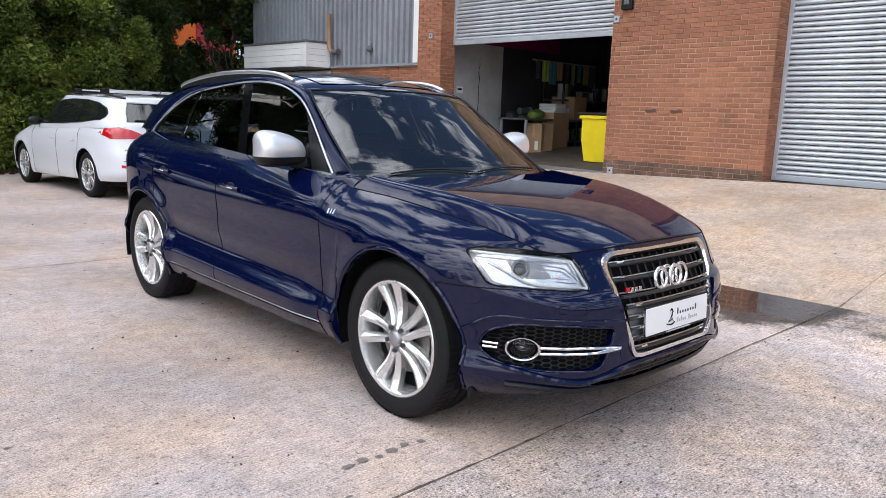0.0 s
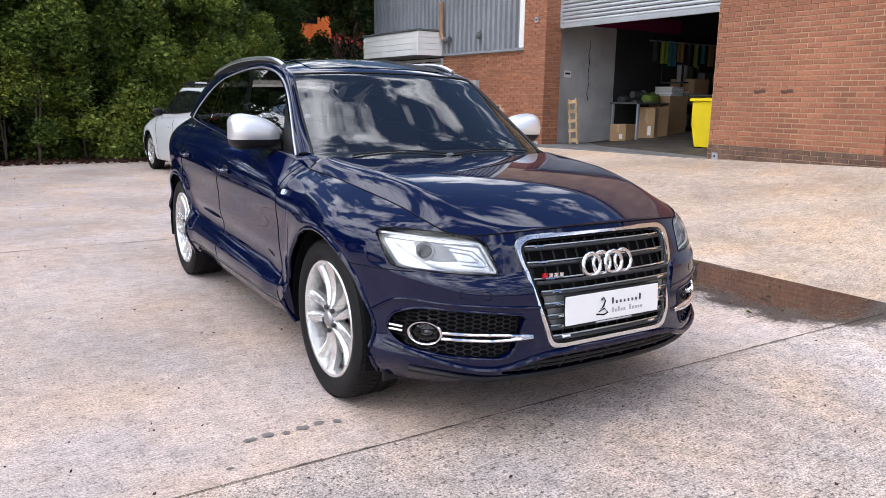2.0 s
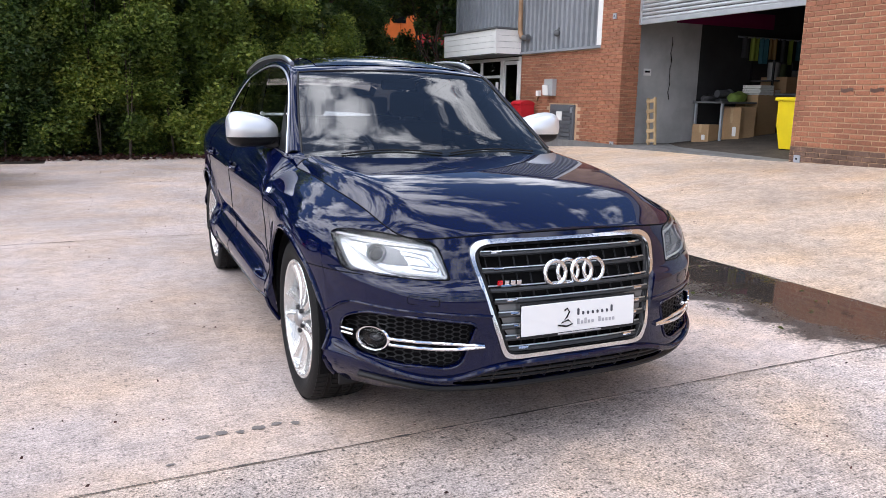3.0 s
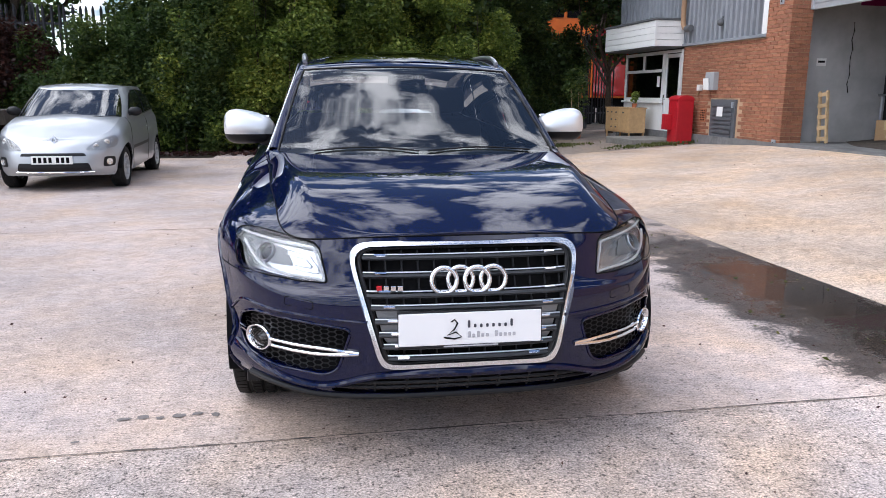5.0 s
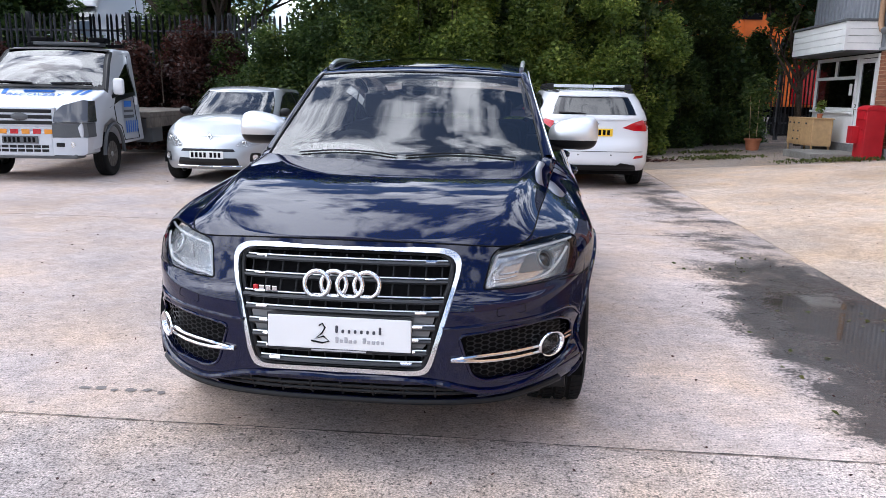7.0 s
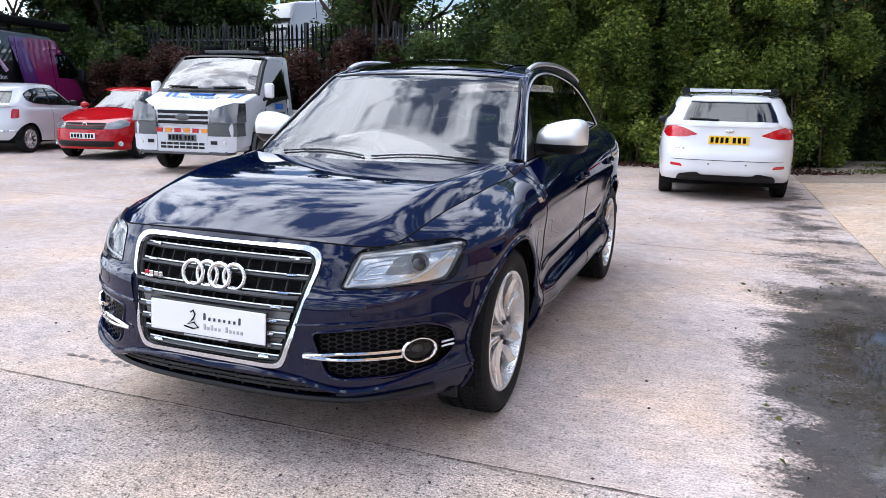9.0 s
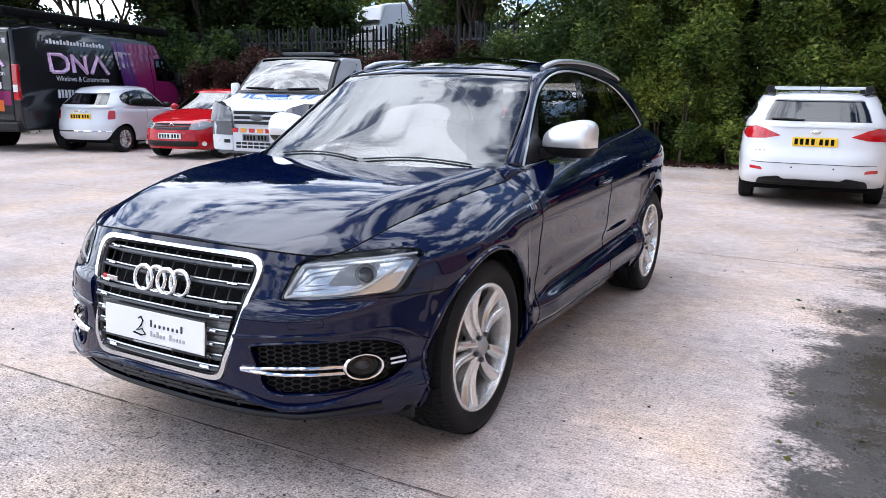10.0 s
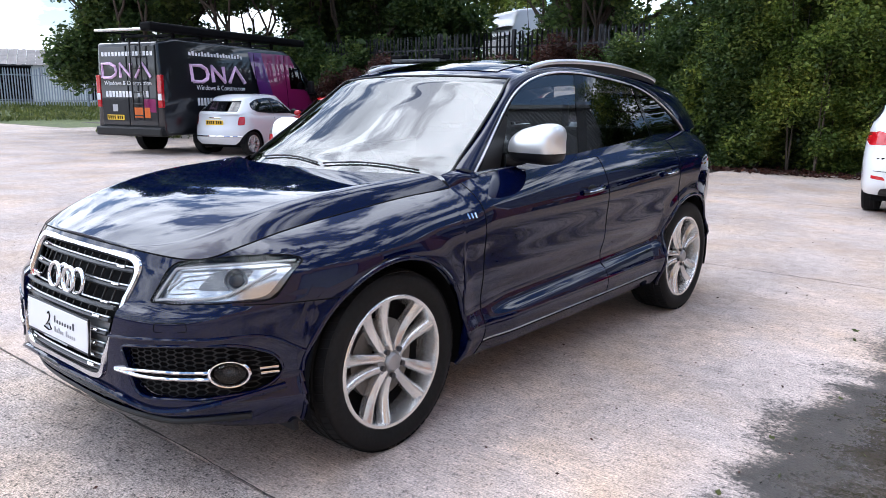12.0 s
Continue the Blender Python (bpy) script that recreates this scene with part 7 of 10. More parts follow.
def recovery_truck():
    th = 8.0
    m = turn_at(-6.8 + 0.95 * math.sin(radians(th)), 8.99 - 0.95 * math.cos(radians(th)), th)
    tr = thing("recovery_truck", "white flatbed recovery truck with blue stripes", "truck", m)
    prof = [(0.12, 0.42), (0.02, 0.55), (0.0, 0.80), (0.06, 1.08), (0.16, 1.16), (0.80, 1.36), (1.46, 1.98), (1.62, 2.03), (2.30, 2.05), (2.36, 2.0), (2.38, 0.50), (1.42, 0.48), (1.30, 0.80), (0.95, 0.92), (0.60, 0.80), (0.48, 0.48)]
    half = lambda y, z: (0.985 - 0.16 * smooth01((z - 1.2) / 0.9)) * (1 - 0.10 * smooth01((0.35 - y) / 0.4))
    part("cab", prism(prof, half, 0.045, 8), TRUCK_PAINT, tr, smooth=True, angle=40)
    bow = lambda u, v: 0.10 * (1 - (2 * u - 1) ** 2) * (0.6 + 0.4 * math.sin(math.pi * v)) + 0.02 * math.sin(math.pi * v)
    ws = lambda u, v: (lambda y, z: Vector(((2 * u - 1) * (half(y, z) - 0.07), y - 0.014 - bow(u, v), z + 0.012 + 0.5 * bow(u, v))))(0.84 + 0.60 * v, 1.40 + 0.565 * v)
    part("windscreen", grid(ws, 20, 12), SCREEN, tr, smooth=True)
    part("screen_surround", grid(lambda u, v: (lambda y, z: Vector(((2 * u - 1) * (half(y, z) - 0.03), y - 0.006 - 0.9 * bow(u, v), z + 0.006 + 0.45 * bow(u, v))))(0.80 + 0.68 * v, 1.365 + 0.635 * v), 20, 12), BLACK, tr)
    for k in (-1, 1):
        wp = [ws(0.5 + k * 0.08, 0.0), ws(0.5 + k * 0.25, 0.03), ws(0.5 + k * 0.42, 0.05)]
        part("wiper", add_tube(bmesh.new(), [p + Vector((0, -0.015, 0.015)) for p in wp], 0.012, 5), BLACK, tr)
    for sd in (1, -1):
        hx = lambda y, z: sd * (half(y, z) + 0.006)
        win = [(1.00, 1.28), (1.98, 1.34), (1.95, 1.91), (1.52, 1.91)]
        o = part("door_window", quad(*[(hx(y, z), y, z) for y, z in (win if sd > 0 else win[::-1])]), SIDE_GLASS, tr)
        sur = [(0.84, 1.08), (1.30, 1.20), (2.05, 1.28), (2.02, 1.96), (1.47, 1.96)]
        part("window_surround", quad(*[(sd * (half(y, z) + 0.003), y, z) for y, z in (sur if sd > 0 else sur[::-1])]), BLACK, tr)
        seam(tr, [(hx(y, z), y, z) for y, z in ((1.02, 1.12), (1.1, 0.85), (1.3, 0.78), (1.42, 0.55), (2.1, 0.55), (2.1, 1.95))], 0.006)
        part("a_pillar", add_tube(bmesh.new(), [(sd * (half(y, z) - 0.018), y, z) for y, z in ((0.80, 1.32), (1.02, 1.56), (1.26, 1.79), (1.46, 1.96))], 0.036, 8), BLACK, tr, "black windscreen pillar", smooth=True)
        part("door_handle", box(min(hx(2, 1.15), hx(2, 1.15) + sd * 0.02), 1.94, 1.12, max(hx(2, 1.15), hx(2, 1.15) + sd * 0.02), 2.02, 1.26, 0.008), WHITE_PLASTIC, tr)
        c = Vector((sd * 1.10, 0.98, 1.42))
        mir = part("mirror", box(c.x - 0.085, c.y - 0.05, c.z - 0.13, c.x + 0.085, c.y + 0.05, c.z + 0.13, 0.04), WHITE_PLASTIC, tr, smooth=True)
        part("mirror_arm", rod(c - Vector((0, 0, 0.10)), (sd * 0.94, 1.0, 1.24), 0.03), BLACK, mir)
        # blue slanted bars low on the door
        for k in range(6):
            y = 1.50 + 0.10 * k
            q = [(y, 0.66), (y + 0.055, 0.66), (y + 0.055, 0.86), (y, 0.86)]
            part("stripe", quad(*[(hx(a, b), a, b) for a, b in (q if sd > 0 else q[::-1])]), BLUE_MARK, tr)
        for k, (y0, y1, z, h) in enumerate(((1.45, 1.78, 1.14, 0.10), (1.42, 1.86, 1.02, 0.04), (1.42, 1.88, 0.93, 0.05))):
            q = [(y0, z - h / 2), (y1, z - h / 2), (y1, z + h / 2), (y0, z + h / 2)]
            part("lettering_bar", quad(*[(hx(a, b), a, b) for a, b in (q if sd > 0 else q[::-1])]), BLUE_MARK if k == 0 else GREY_PLASTIC, tr)
        # tall smoked lamps raked round the corners, a grey bumper band and a white skirt below it
        lampp = [(sd * x, z) for x, z in ((0.485, 0.885), (0.50, 1.02), (0.60, 1.125), (0.90, 1.215), (0.955, 1.20), (0.965, 0.885))]
        part("headlight", raked(lampp, lambda x, z: -0.045 + 0.32 * max(0.0, z - 0.9) + 0.45 * max(0.0, abs(x) - 0.66) ** 1.6, 0.36), LAMP_DIM, tr, "smoked grey headlight", smooth=True, angle=30)
        band = [(sd * x, z) for x, z in ((0.47, 0.66), (0.47, 0.865), (0.94, 0.875), (0.955, 0.66))]
        part("bumper_end", raked(band, lambda x, z: -0.05 + 0.55 * max(0.0, abs(x) - 0.60) ** 1.6, 0.56), GREY_PLASTIC, tr, smooth=True, angle=30)
        low = [(sd * x, z) for x, z in ((0.47, 0.40), (0.47, 0.655), (0.945, 0.655), (0.93, 0.42), (0.88, 0.39))]
        part("skirt", raked(low, lambda x, z: -0.055 + 0.55 * max(0.0, abs(x) - 0.60) ** 1.6, 0.50), TRUCK_PAINT, tr, smooth=True, angle=30)
        p = (sd * 0.74, -0.035, 0.55)
        part("fog_light", rod(p, (p[0], 0.0, p[2]), 0.045), ALLOY, tr)
        part("fog_slot", box(min(sd * 0.52, sd * 0.64), -0.062, 0.52, max(sd * 0.52, sd * 0.64), -0.05, 0.58, 0.004), BLACK, tr)
        part("arch_trim", add_tube(bmesh.new(), [(sd * 0.985, 0.95 + 0.40 * math.cos(a), 0.36 + 0.47 * math.sin(a)) for a in [math.pi * k / 14 for k in range(15)]], 0.03, 6), GREY_PLASTIC, tr, smooth=True)
    gr = part("grille", box(-0.50, -0.01, 0.80, 0.50, 0.12, 1.10, 0.03), TRUCK_PAINT, tr)
    for z in (0.87, 0.955, 1.04):
        part("grille_slot", box(-0.46, -0.02, z - 0.027, 0.46, 0.0, z + 0.027, 0.01), BLACK, gr)
    bm = bmesh.new()
    bmesh.ops.create_uvsphere(bm, u_segments=24, v_segments=8, radius=1.0, matrix=Matrix.Translation((0, -0.02, 0.955)) @ Matrix.Diagonal((0.13, 0.02, 0.055, 1)))
    part("badge", bm, GREY_PLASTIC, tr, smooth=True)
    for k in range(6):
        x = -0.48 + 0.165 * k
        part("warning_stripe", box(x + 0.01, -0.056, 0.705, x + 0.125, -0.04, 0.775, 0.003), AMBER if k % 2 else RED_LENS, tr)
    part("bumper", box(-0.47, -0.05, 0.38, 0.47, 0.3, 0.74, 0.02), TRUCK_PAINT, tr)
    part("bumper_foot", box(-0.80, -0.03, 0.34, 0.80, 0.3, 0.41, 0.02), GREY_PLASTIC, tr)
    for k in range(7):
        for z in (0.44, 0.50):
            part("bumper_slot", box(-0.40 + 0.117 * k, -0.056, z, -0.30 + 0.117 * k, -0.04, z + 0.04, 0.004), BLACK, tr)
    plate_part(tr, (0, -0.06, 0.62), 0, GREY_PLASTIC)
    part("roof_visor", grid(lambda u, v: Vector(((2 * u - 1) * 0.80, 1.40 + 0.35 * v - 0.06 * (1 - (2 * u - 1) ** 2) * (1 - v), 1.985 + 0.055 * v + 0.02 * (1 - (2 * u - 1) ** 2))), 12, 4), BLACK, tr, "black painted roof edge above the screen", smooth=True)
    sign(tr, "RECOVERY", Matrix.Translation((0, 0.44, 1.262)) @ Matrix.Rotation(radians(17.5), 4, "X"), 0.17, BLUE_MARK)
    part("lettering_bar", box(-0.22, 0.62, 1.315, 0.22, 0.72, 1.345, 0.0), BLUE_MARK, tr)
    for sd in (1, -1):
        for k in range(2):
            x = sd * (0.52 + 0.13 * k)
            part("stripe", quad((x, 0.52, 1.283), (x + 0.07, 0.52, 1.283), (x + 0.07 + sd * 0.06, 0.76, 1.358), (x + sd * 0.06, 0.76, 1.358)), BLUE_MARK, tr)
    bar = part("light_bar", box(-0.55, 1.75, 2.09, 0.55, 2.0, 2.14, 0.01), GREY_PLASTIC, tr)
    for x in (-0.45, 0.5):
        part("beacon", box(x - 0.14, 1.76, 2.14, x + 0.14, 2.0, 2.22, 0.02), MATT_BLACK, bar)
    part("rack", box(-0.80, 2.05, 2.08, 0.80, 2.2, 2.13, 0.01), MATT_BLACK, tr)
    part("deck", box(-1.05, 2.52, 0.88, 1.05, 6.6, 0.98, 0.01), DECK, tr)
    part("chassis", box(-0.42, 1.6, 0.50, 0.42, 6.3, 0.86), MATT_BLACK, tr)
    for sd in (1, -1):
        x0, x1 = sorted((sd * 0.98, sd * 1.05))
        part("side_rail", box(x0, 2.52, 0.70, x1, 6.6, 0.88), DECK, tr)
        x0, x1 = sorted((sd * 0.7, sd * 1.0))
        part("locker", box(x0, 2.75, 0.42, x1, 3.35, 0.86, 0.01), GREY_PLASTIC, tr)
    made = wheel_meshes(0.35, 0.20, 0.2, 12, False, DISC_M, spoke_w=0.09, dish=0.0)
    for y in (0.95, 4.9):
        for sd in (1, -1):
            put_wheel(tr, made, sd * 0.96, y, 0.35, sd)
    return tr


# three plain outlines: a rounded loop, a zigzag and a peak
MARKS = ([(0.0, 0.0), (0.0, 1.0), (0.18, 1.0), (0.27, 0.8), (0.29, 0.5), (0.27, 0.2), (0.18, 0.0), (0.02, 0.0)],
         [(0.38, 0.0), (0.38, 1.0), (0.60, 0.02), (0.60, 1.0)], [(0.69, 0.0), (0.84, 1.0), (1.0, 0.0)])


def panel_van():
    L, th = 6.4, 194.0
    hd = radians(th)
    big = 1.10
    m = turn_at(-14.7 + big * L * math.sin(hd), 8.15 - big * L * math.cos(hd), th) @ Matrix.Scale(big, 4)
    van = thing("panel_van", "dark grey panel van with magenta front and roof rack", "van", m)
    prof = [(0.1, 0.45), (0.0, 0.6), (0.02, 0.95), (0.12, 1.12), (0.75, 1.42), (1.45, 2.12), (1.75, 2.36), (2.1, 2.48), (5.9, 2.50), (L, 2.40), (L + 0.02, 0.55), (L - 0.03, 0.42)]
    half = lambda y, z: (1.02 - 0.13 * smooth01((z - 1.1) / 1.4)) * (1 - 0.08 * smooth01((0.35 - y) / 0.4))
    part("body", prism(prof, half, 0.06, 8), VAN_PAINT, van, smooth=True, angle=40)
    # magenta wrap over the front third, with a purple sweep
    for sd in (1, -1):
        hx = lambda y, z, o=0.004: Vector((sd * (half(y, z) + o), y, z))
        def sheet(poly, mat, nm, o=0.004):
            a, b, c, d = poly
            fn = lambda u, v: (lambda p: hx(p[0], p[1], o))(((a[0] * (1 - u) + b[0] * u) * (1 - v) + (d[0] * (1 - u) + c[0] * u) * v, (a[1] * (1 - u) + b[1] * u) * (1 - v) + (d[1] * (1 - u) + c[1] * u) * v))
            bm = grid(fn, 12, 6)
            if sd < 0:
                bmesh.ops.reverse_faces(bm, faces=bm.faces)
            return part(nm, bm, mat, van)
        sheet([(0.9, 0.95), (2.6, 0.95), (3.0, 2.36), (1.85, 2.36)], MAGENTA, "wrap")
        sheet([(2.6, 0.95), (3.1, 0.95), (3.5, 2.36), (3.0, 2.36)], PURPLE, "wrap", 0.0035)
        sheet([(1.0, 1.48), (1.95, 1.50), (1.93, 2.05), (1.52, 2.05)], SIDE_GLASS, "door_window", 0.008)
        for y in (2.1, 3.3):
            seam(van, [hx(y, 0.6 + 1.75 * k / 8, 0.005) for k in range(9)], 0.006)
        part("side_moulding", box(min(sd * 1.0, sd * 1.035), 1.45, 0.62, max(sd * 1.0, sd * 1.035), 5.2, 0.78, 0.01), BLACK, van)
        # sign writing: bars for the address and the number, three plain marks, one lettered line
        for y0, y1, z0, z1 in ((3.75, 5.55, 2.17, 2.27), (4.75, 5.45, 1.07, 1.24), (3.85, 4.60, 1.07, 1.24)):
            n = int((y1 - y0) / 0.098)
            for k in range(n):
                ya, zt = y0 + (y1 - y0) * k / n, z1 if z0 < 2 or k % 5 in (1, 3) else z0 + (z1 - z0) * 0.72
                sheet([(ya, z0), (ya + 0.070, z0), (ya + 0.070, zt), (ya, zt)], WHITE_MARK, "lettering_bar", 0.008)
        for strokes in MARKS:
            bm = add_tube(bmesh.new(), [hx(5.50 - 1.75 * u, 1.60 + 0.36 * v, 0.006) for u, v in strokes], 0.042, 6, flat=1.0)
            part("emblem_mark", bm, PINK_MARK, van)
        base = Matrix(((0, 0, sd, sd * (half(4.6, 1.46) + 0.012)), (sd, 0, 0, 4.6), (0, 1, 0, 1.42), (0, 0, 0, 1)))
        sign(van, "Windows & Construction", base, 0.155, WHITE_MARK)
        c = Vector((sd * 1.16, 1.25, 1.55))
        mir = part("mirror", box(c.x - 0.09, c.y - 0.06, c.z - 0.17, c.x + 0.09, c.y + 0.06, c.z + 0.17, 0.04), BLACK, van, smooth=True)
        part("mirror_arm", rod(c, (sd * 0.95, 1.3, 1.45), 0.03), BLACK, mir)
        xa, xb = sorted((sd * 0.86, sd * 0.985))
        lamp = part("tail_lamp", box(xa, L - 0.05, 1.02, xb, L + 0.035, 1.72, 0.015), RED_LENS, van)
        part("lamp_clear", box(xa + 0.01, L + 0.03, 1.18, xb - 0.01, L + 0.04, 1.32, 0.003), WHITE_PLASTIC, lamp)
        part("rear_door", box(min(sd * 0.01, sd * 0.84), L + 0.0, 0.62, max(sd * 0.01, sd * 0.84), L + 0.035, 2.34, 0.02), VAN_PAINT, van)
    for x0, x1, z0, z1 in ((-0.78, 0.78, 2.12, 2.21), (-0.10, 0.72, 1.24, 1.37), (-0.60, -0.22, 1.24, 1.37)):
        n = int((x1 - x0) / 0.10)
        for k in range(n):
            xa = x0 + (x1 - x0) * k / n
            part("lettering_bar", box(xa, L + 0.034, z0, xa + 0.072, L + 0.038, z1), WHITE_MARK, van)
    for strokes in MARKS:
        part("emblem_mark", add_tube(bmesh.new(), [(0.74 - 1.45 * u, L + 0.04, 1.66 + 0.30 * v) for u, v in strokes], 0.036, 6), PINK_MARK, van)
    sign(van, "Windows & Construction", Matrix(((-1, 0, 0, 0), (0, 0, 1, L + 0.040), (0, 1, 0, 1.50), (0, 0, 0, 1))), 0.135, WHITE_MARK)
    part("crest", box(0.35, L + 0.034, 0.93, 0.50, L + 0.039, 1.08, 0.002), PLATE_GREY, van)
    part("sticker", box(-0.62, L + 0.034, 0.80, -0.15, L + 0.039, 1.02, 0.002), ORANGE, van)
    part("sticker", box(-0.80, L + 0.034, 0.92, -0.45, L + 0.0385, 1.2, 0.002), MAGENTA, van)
    plate_part(van, (0.42, L + 0.045, 0.80), math.pi, YELLOW_PLATE)
    part("bumper", box(-1.0, L - 0.1, 0.40, 1.0, L + 0.12, 0.60, 0.04), BLACK, van)
    lad = part("ladder", add_tube(add_tube(bmesh.new(), [(-0.22, L + 0.12, 0.75), (-0.22, L + 0.12, 2.45)], 0.018, 8), [(-0.52, L + 0.12, 0.75), (-0.52, L + 0.12, 2.45)], 0.018, 8), BLACK, van)
    for k in range(7):
        z = 0.85 + 0.25 * k
        part("rung", rod((-0.22, L + 0.12, z), (-0.52, L + 0.12, z), 0.014), BLACK, lad)
    rack = part("roof_rack", rod((-0.75, 2.2, 2.66), (-0.75, L + 0.15, 2.66), 0.02), MATT_BLACK, van)
    part("rack_tube", rod((0.75, 2.2, 2.66), (0.75, L + 0.15, 2.66), 0.02), MATT_BLACK, rack)
    part("pipe_carrier", box(-0.95, 1.2, 2.62, -0.62, L + 0.2, 2.80, 0.05), MATT_BLACK, rack)
    part("rear_roller", rod((-0.75, L + 0.15, 2.66), (0.75, L + 0.15, 2.66), 0.03), ALLOY, rack)
    for k in range(5):
        y = 2.4 + 0.85 * k
        part("cross_bar", box(-0.78, y - 0.03, 2.56, 0.78, y + 0.03, 2.61, 0.006), MATT_BLACK, rack)
        for sx in (-1, 1):
            part("bar_foot", box(sx * 0.76 - 0.03, y - 0.03, 2.46, sx * 0.76 + 0.03, y + 0.03, 2.68, 0.006), MATT_BLACK, rack)
    made = wheel_meshes(0.35, 0.21, 0.2, 10, False, STEEL_TRIM, spoke_w=0.09, dish=0.0)
    for y in (1.0, 4.98):
        for sd in (1, -1):
            part("arch", add_tube(bmesh.new(), [(sd * 0.985, y + 0.42 * math.cos(a), 0.36 + 0.44 * math.sin(a)) for a in [math.pi * k / 14 for k in range(15)]], 0.04, 6), BLACK, van, smooth=True)
            part("wheel_well", rod((sd * 0.80, y, 0.36), (sd * 1.012, y, 0.36), 0.42, seg=24), MATT_BLACK, van)
            put_wheel(van, made, sd * 1.025, y, 0.35, sd)
    return van


PINK_MARK = material("pink_mark", (0.80, 0.55, 0.78), 0.4)
white_estate()
silver_hatch()
red_hatch()
white_city_car()
recovery_truck()
panel_van()


# ---- planting ----
def leaf_material(name, dark, mid, light):
    m = bpy.data.materials.new(name)
    m.use_nodes = True
    nt = m.node_tree
    nt.nodes.clear()
    N, L = nt.nodes.new, nt.links.new
    out, mix, df, tl, gl = N("ShaderNodeOutputMaterial"), N("ShaderNodeMixShader"), N("ShaderNodeBsdfPrincipled"), N("ShaderNodeBsdfTranslucent"), N("ShaderNodeNewGeometry")
    ramp = N("ShaderNodeValToRGB")
    cr = ramp.color_ramp
    cr.elements[0].color, cr.elements[1].color = (*dark, 1), (*light, 1)
    e = cr.elements.new(0.55)
    e.color = (*mid, 1)
    n = N("ShaderNodeTexNoise")
    n.inputs["Scale"].default_value, n.inputs["Detail"].default_value = 1.1, 3
    L(gl.outputs["Position"], n.inputs["Vector"])
    add = N("ShaderNodeMath")
    add.operation = "MULTIPLY_ADD"
    add.inputs[1].default_value = 0.55
    L(gl.outputs["Random Per Island"], add.inputs[0])
    sub = N("ShaderNodeMapRange")
    sub.inputs[1].default_value, sub.inputs[2].default_value, sub.inputs[3].default_value, sub.inputs[4].default_value = 0.3, 0.7, -0.05, 0.5
    L(n.outputs["Fac"], sub.inputs[0])
    L(sub.outputs[0], add.inputs[2])
    L(add.outputs[0], ramp.inputs["Fac"])
    L(ramp.outputs["Color"], df.inputs["Base Color"])
    L(ramp.outputs["Color"], tl.inputs["Color"])
    df.inputs["Roughness"].default_value = 0.5
    mix.inputs[0].default_value = 0.55
    L(df.outputs[0], mix.inputs[1])
    L(tl.outputs[0], mix.inputs[2])
    L(mix.outputs[0], out.inputs["Surface"])
    return m


LEAF = leaf_material("hedge_leaf", (0.045, 0.080, 0.022), (0.19, 0.265, 0.050), (0.52, 0.54, 0.11))
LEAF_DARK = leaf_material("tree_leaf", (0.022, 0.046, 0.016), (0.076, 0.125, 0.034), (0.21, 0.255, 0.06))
LEAF_BROWN = leaf_material("bramble_leaf", (0.020, 0.008, 0.007), (0.058, 0.022, 0.017), (0.13, 0.052, 0.036))
LEAF_WEED = leaf_material("weed_leaf", (0.04, 0.06, 0.015), (0.10, 0.12, 0.03), (0.20, 0.20, 0.06))


def leaf_sheet(name, pos, size, mat, parent, seed, long=1.7, flat=0.5):
    """Many small folded leaves, one mesh: each is four corners round its point."""
    rng = np.random.default_rng(seed)
    n = len(pos)
    a = rng.normal(size=(n, 3))
    a[:, 2] *= flat
    a /= np.linalg.norm(a, axis=1)[:, None] + 1e-9
    b = np.cross(a, rng.normal(size=(n, 3)) * np.array([0.6, 0.6, 1.0]) + np.array([0, 0, 0.8]))
    b /= np.linalg.norm(b, axis=1)[:, None] + 1e-9
    c = np.cross(a, b)
    s = (size * rng.uniform(0.55, 1.3, n))[:, None]
    v = np.empty((n, 4, 3))
    v[:, 0] = pos - a * s * long / 2
    v[:, 1] = pos + b * s * 0.5 + c * s * 0.15
    v[:, 2] = pos + a * s * long / 2
    v[:, 3] = pos - b * s * 0.5 + c * s * 0.15
    me = bpy.data.meshes.new(name)
    me.vertices.add(n * 4)
    me.vertices.foreach_set("co", v.ravel())
    me.loops.add(n * 4)
    me.loops.foreach_set("vertex_index", np.arange(n * 4, dtype=np.int32))
    me.polygons.add(n)
    me.polygons.foreach_set("loop_start", np.arange(0, n * 4, 4, dtype=np.int32))
    me.update()
    me.validate()
    me.materials.append(mat)
    ob = new(name, me)
    ob.parent = parent
    return tagged(ob, kind="stuff")


def clump_points(centres, radii, n, seed, shell=0.55):
    """Points gathered towards the skins of overlapping clumps."""
    rng = np.random.default_rng(seed)
    centres, radii = np.array(centres, float), np.array(radii, float)
    w = (radii ** 2).prod(axis=1) ** (1 / 3) if radii.ndim > 1 else radii ** 2
    k = rng.choice(len(centres), n, p=w / w.sum())
    d = rng.normal(size=(n, 3))
    d /= np.linalg.norm(d, axis=1)[:, None]
    r = shell + (1 - shell) * rng.random(n) ** 0.6 + rng.normal(0, 0.08, n)
    rr = radii[k] if radii.ndim > 1 else radii[k][:, None]
    return centres[k] + d * r[:, None] * rr


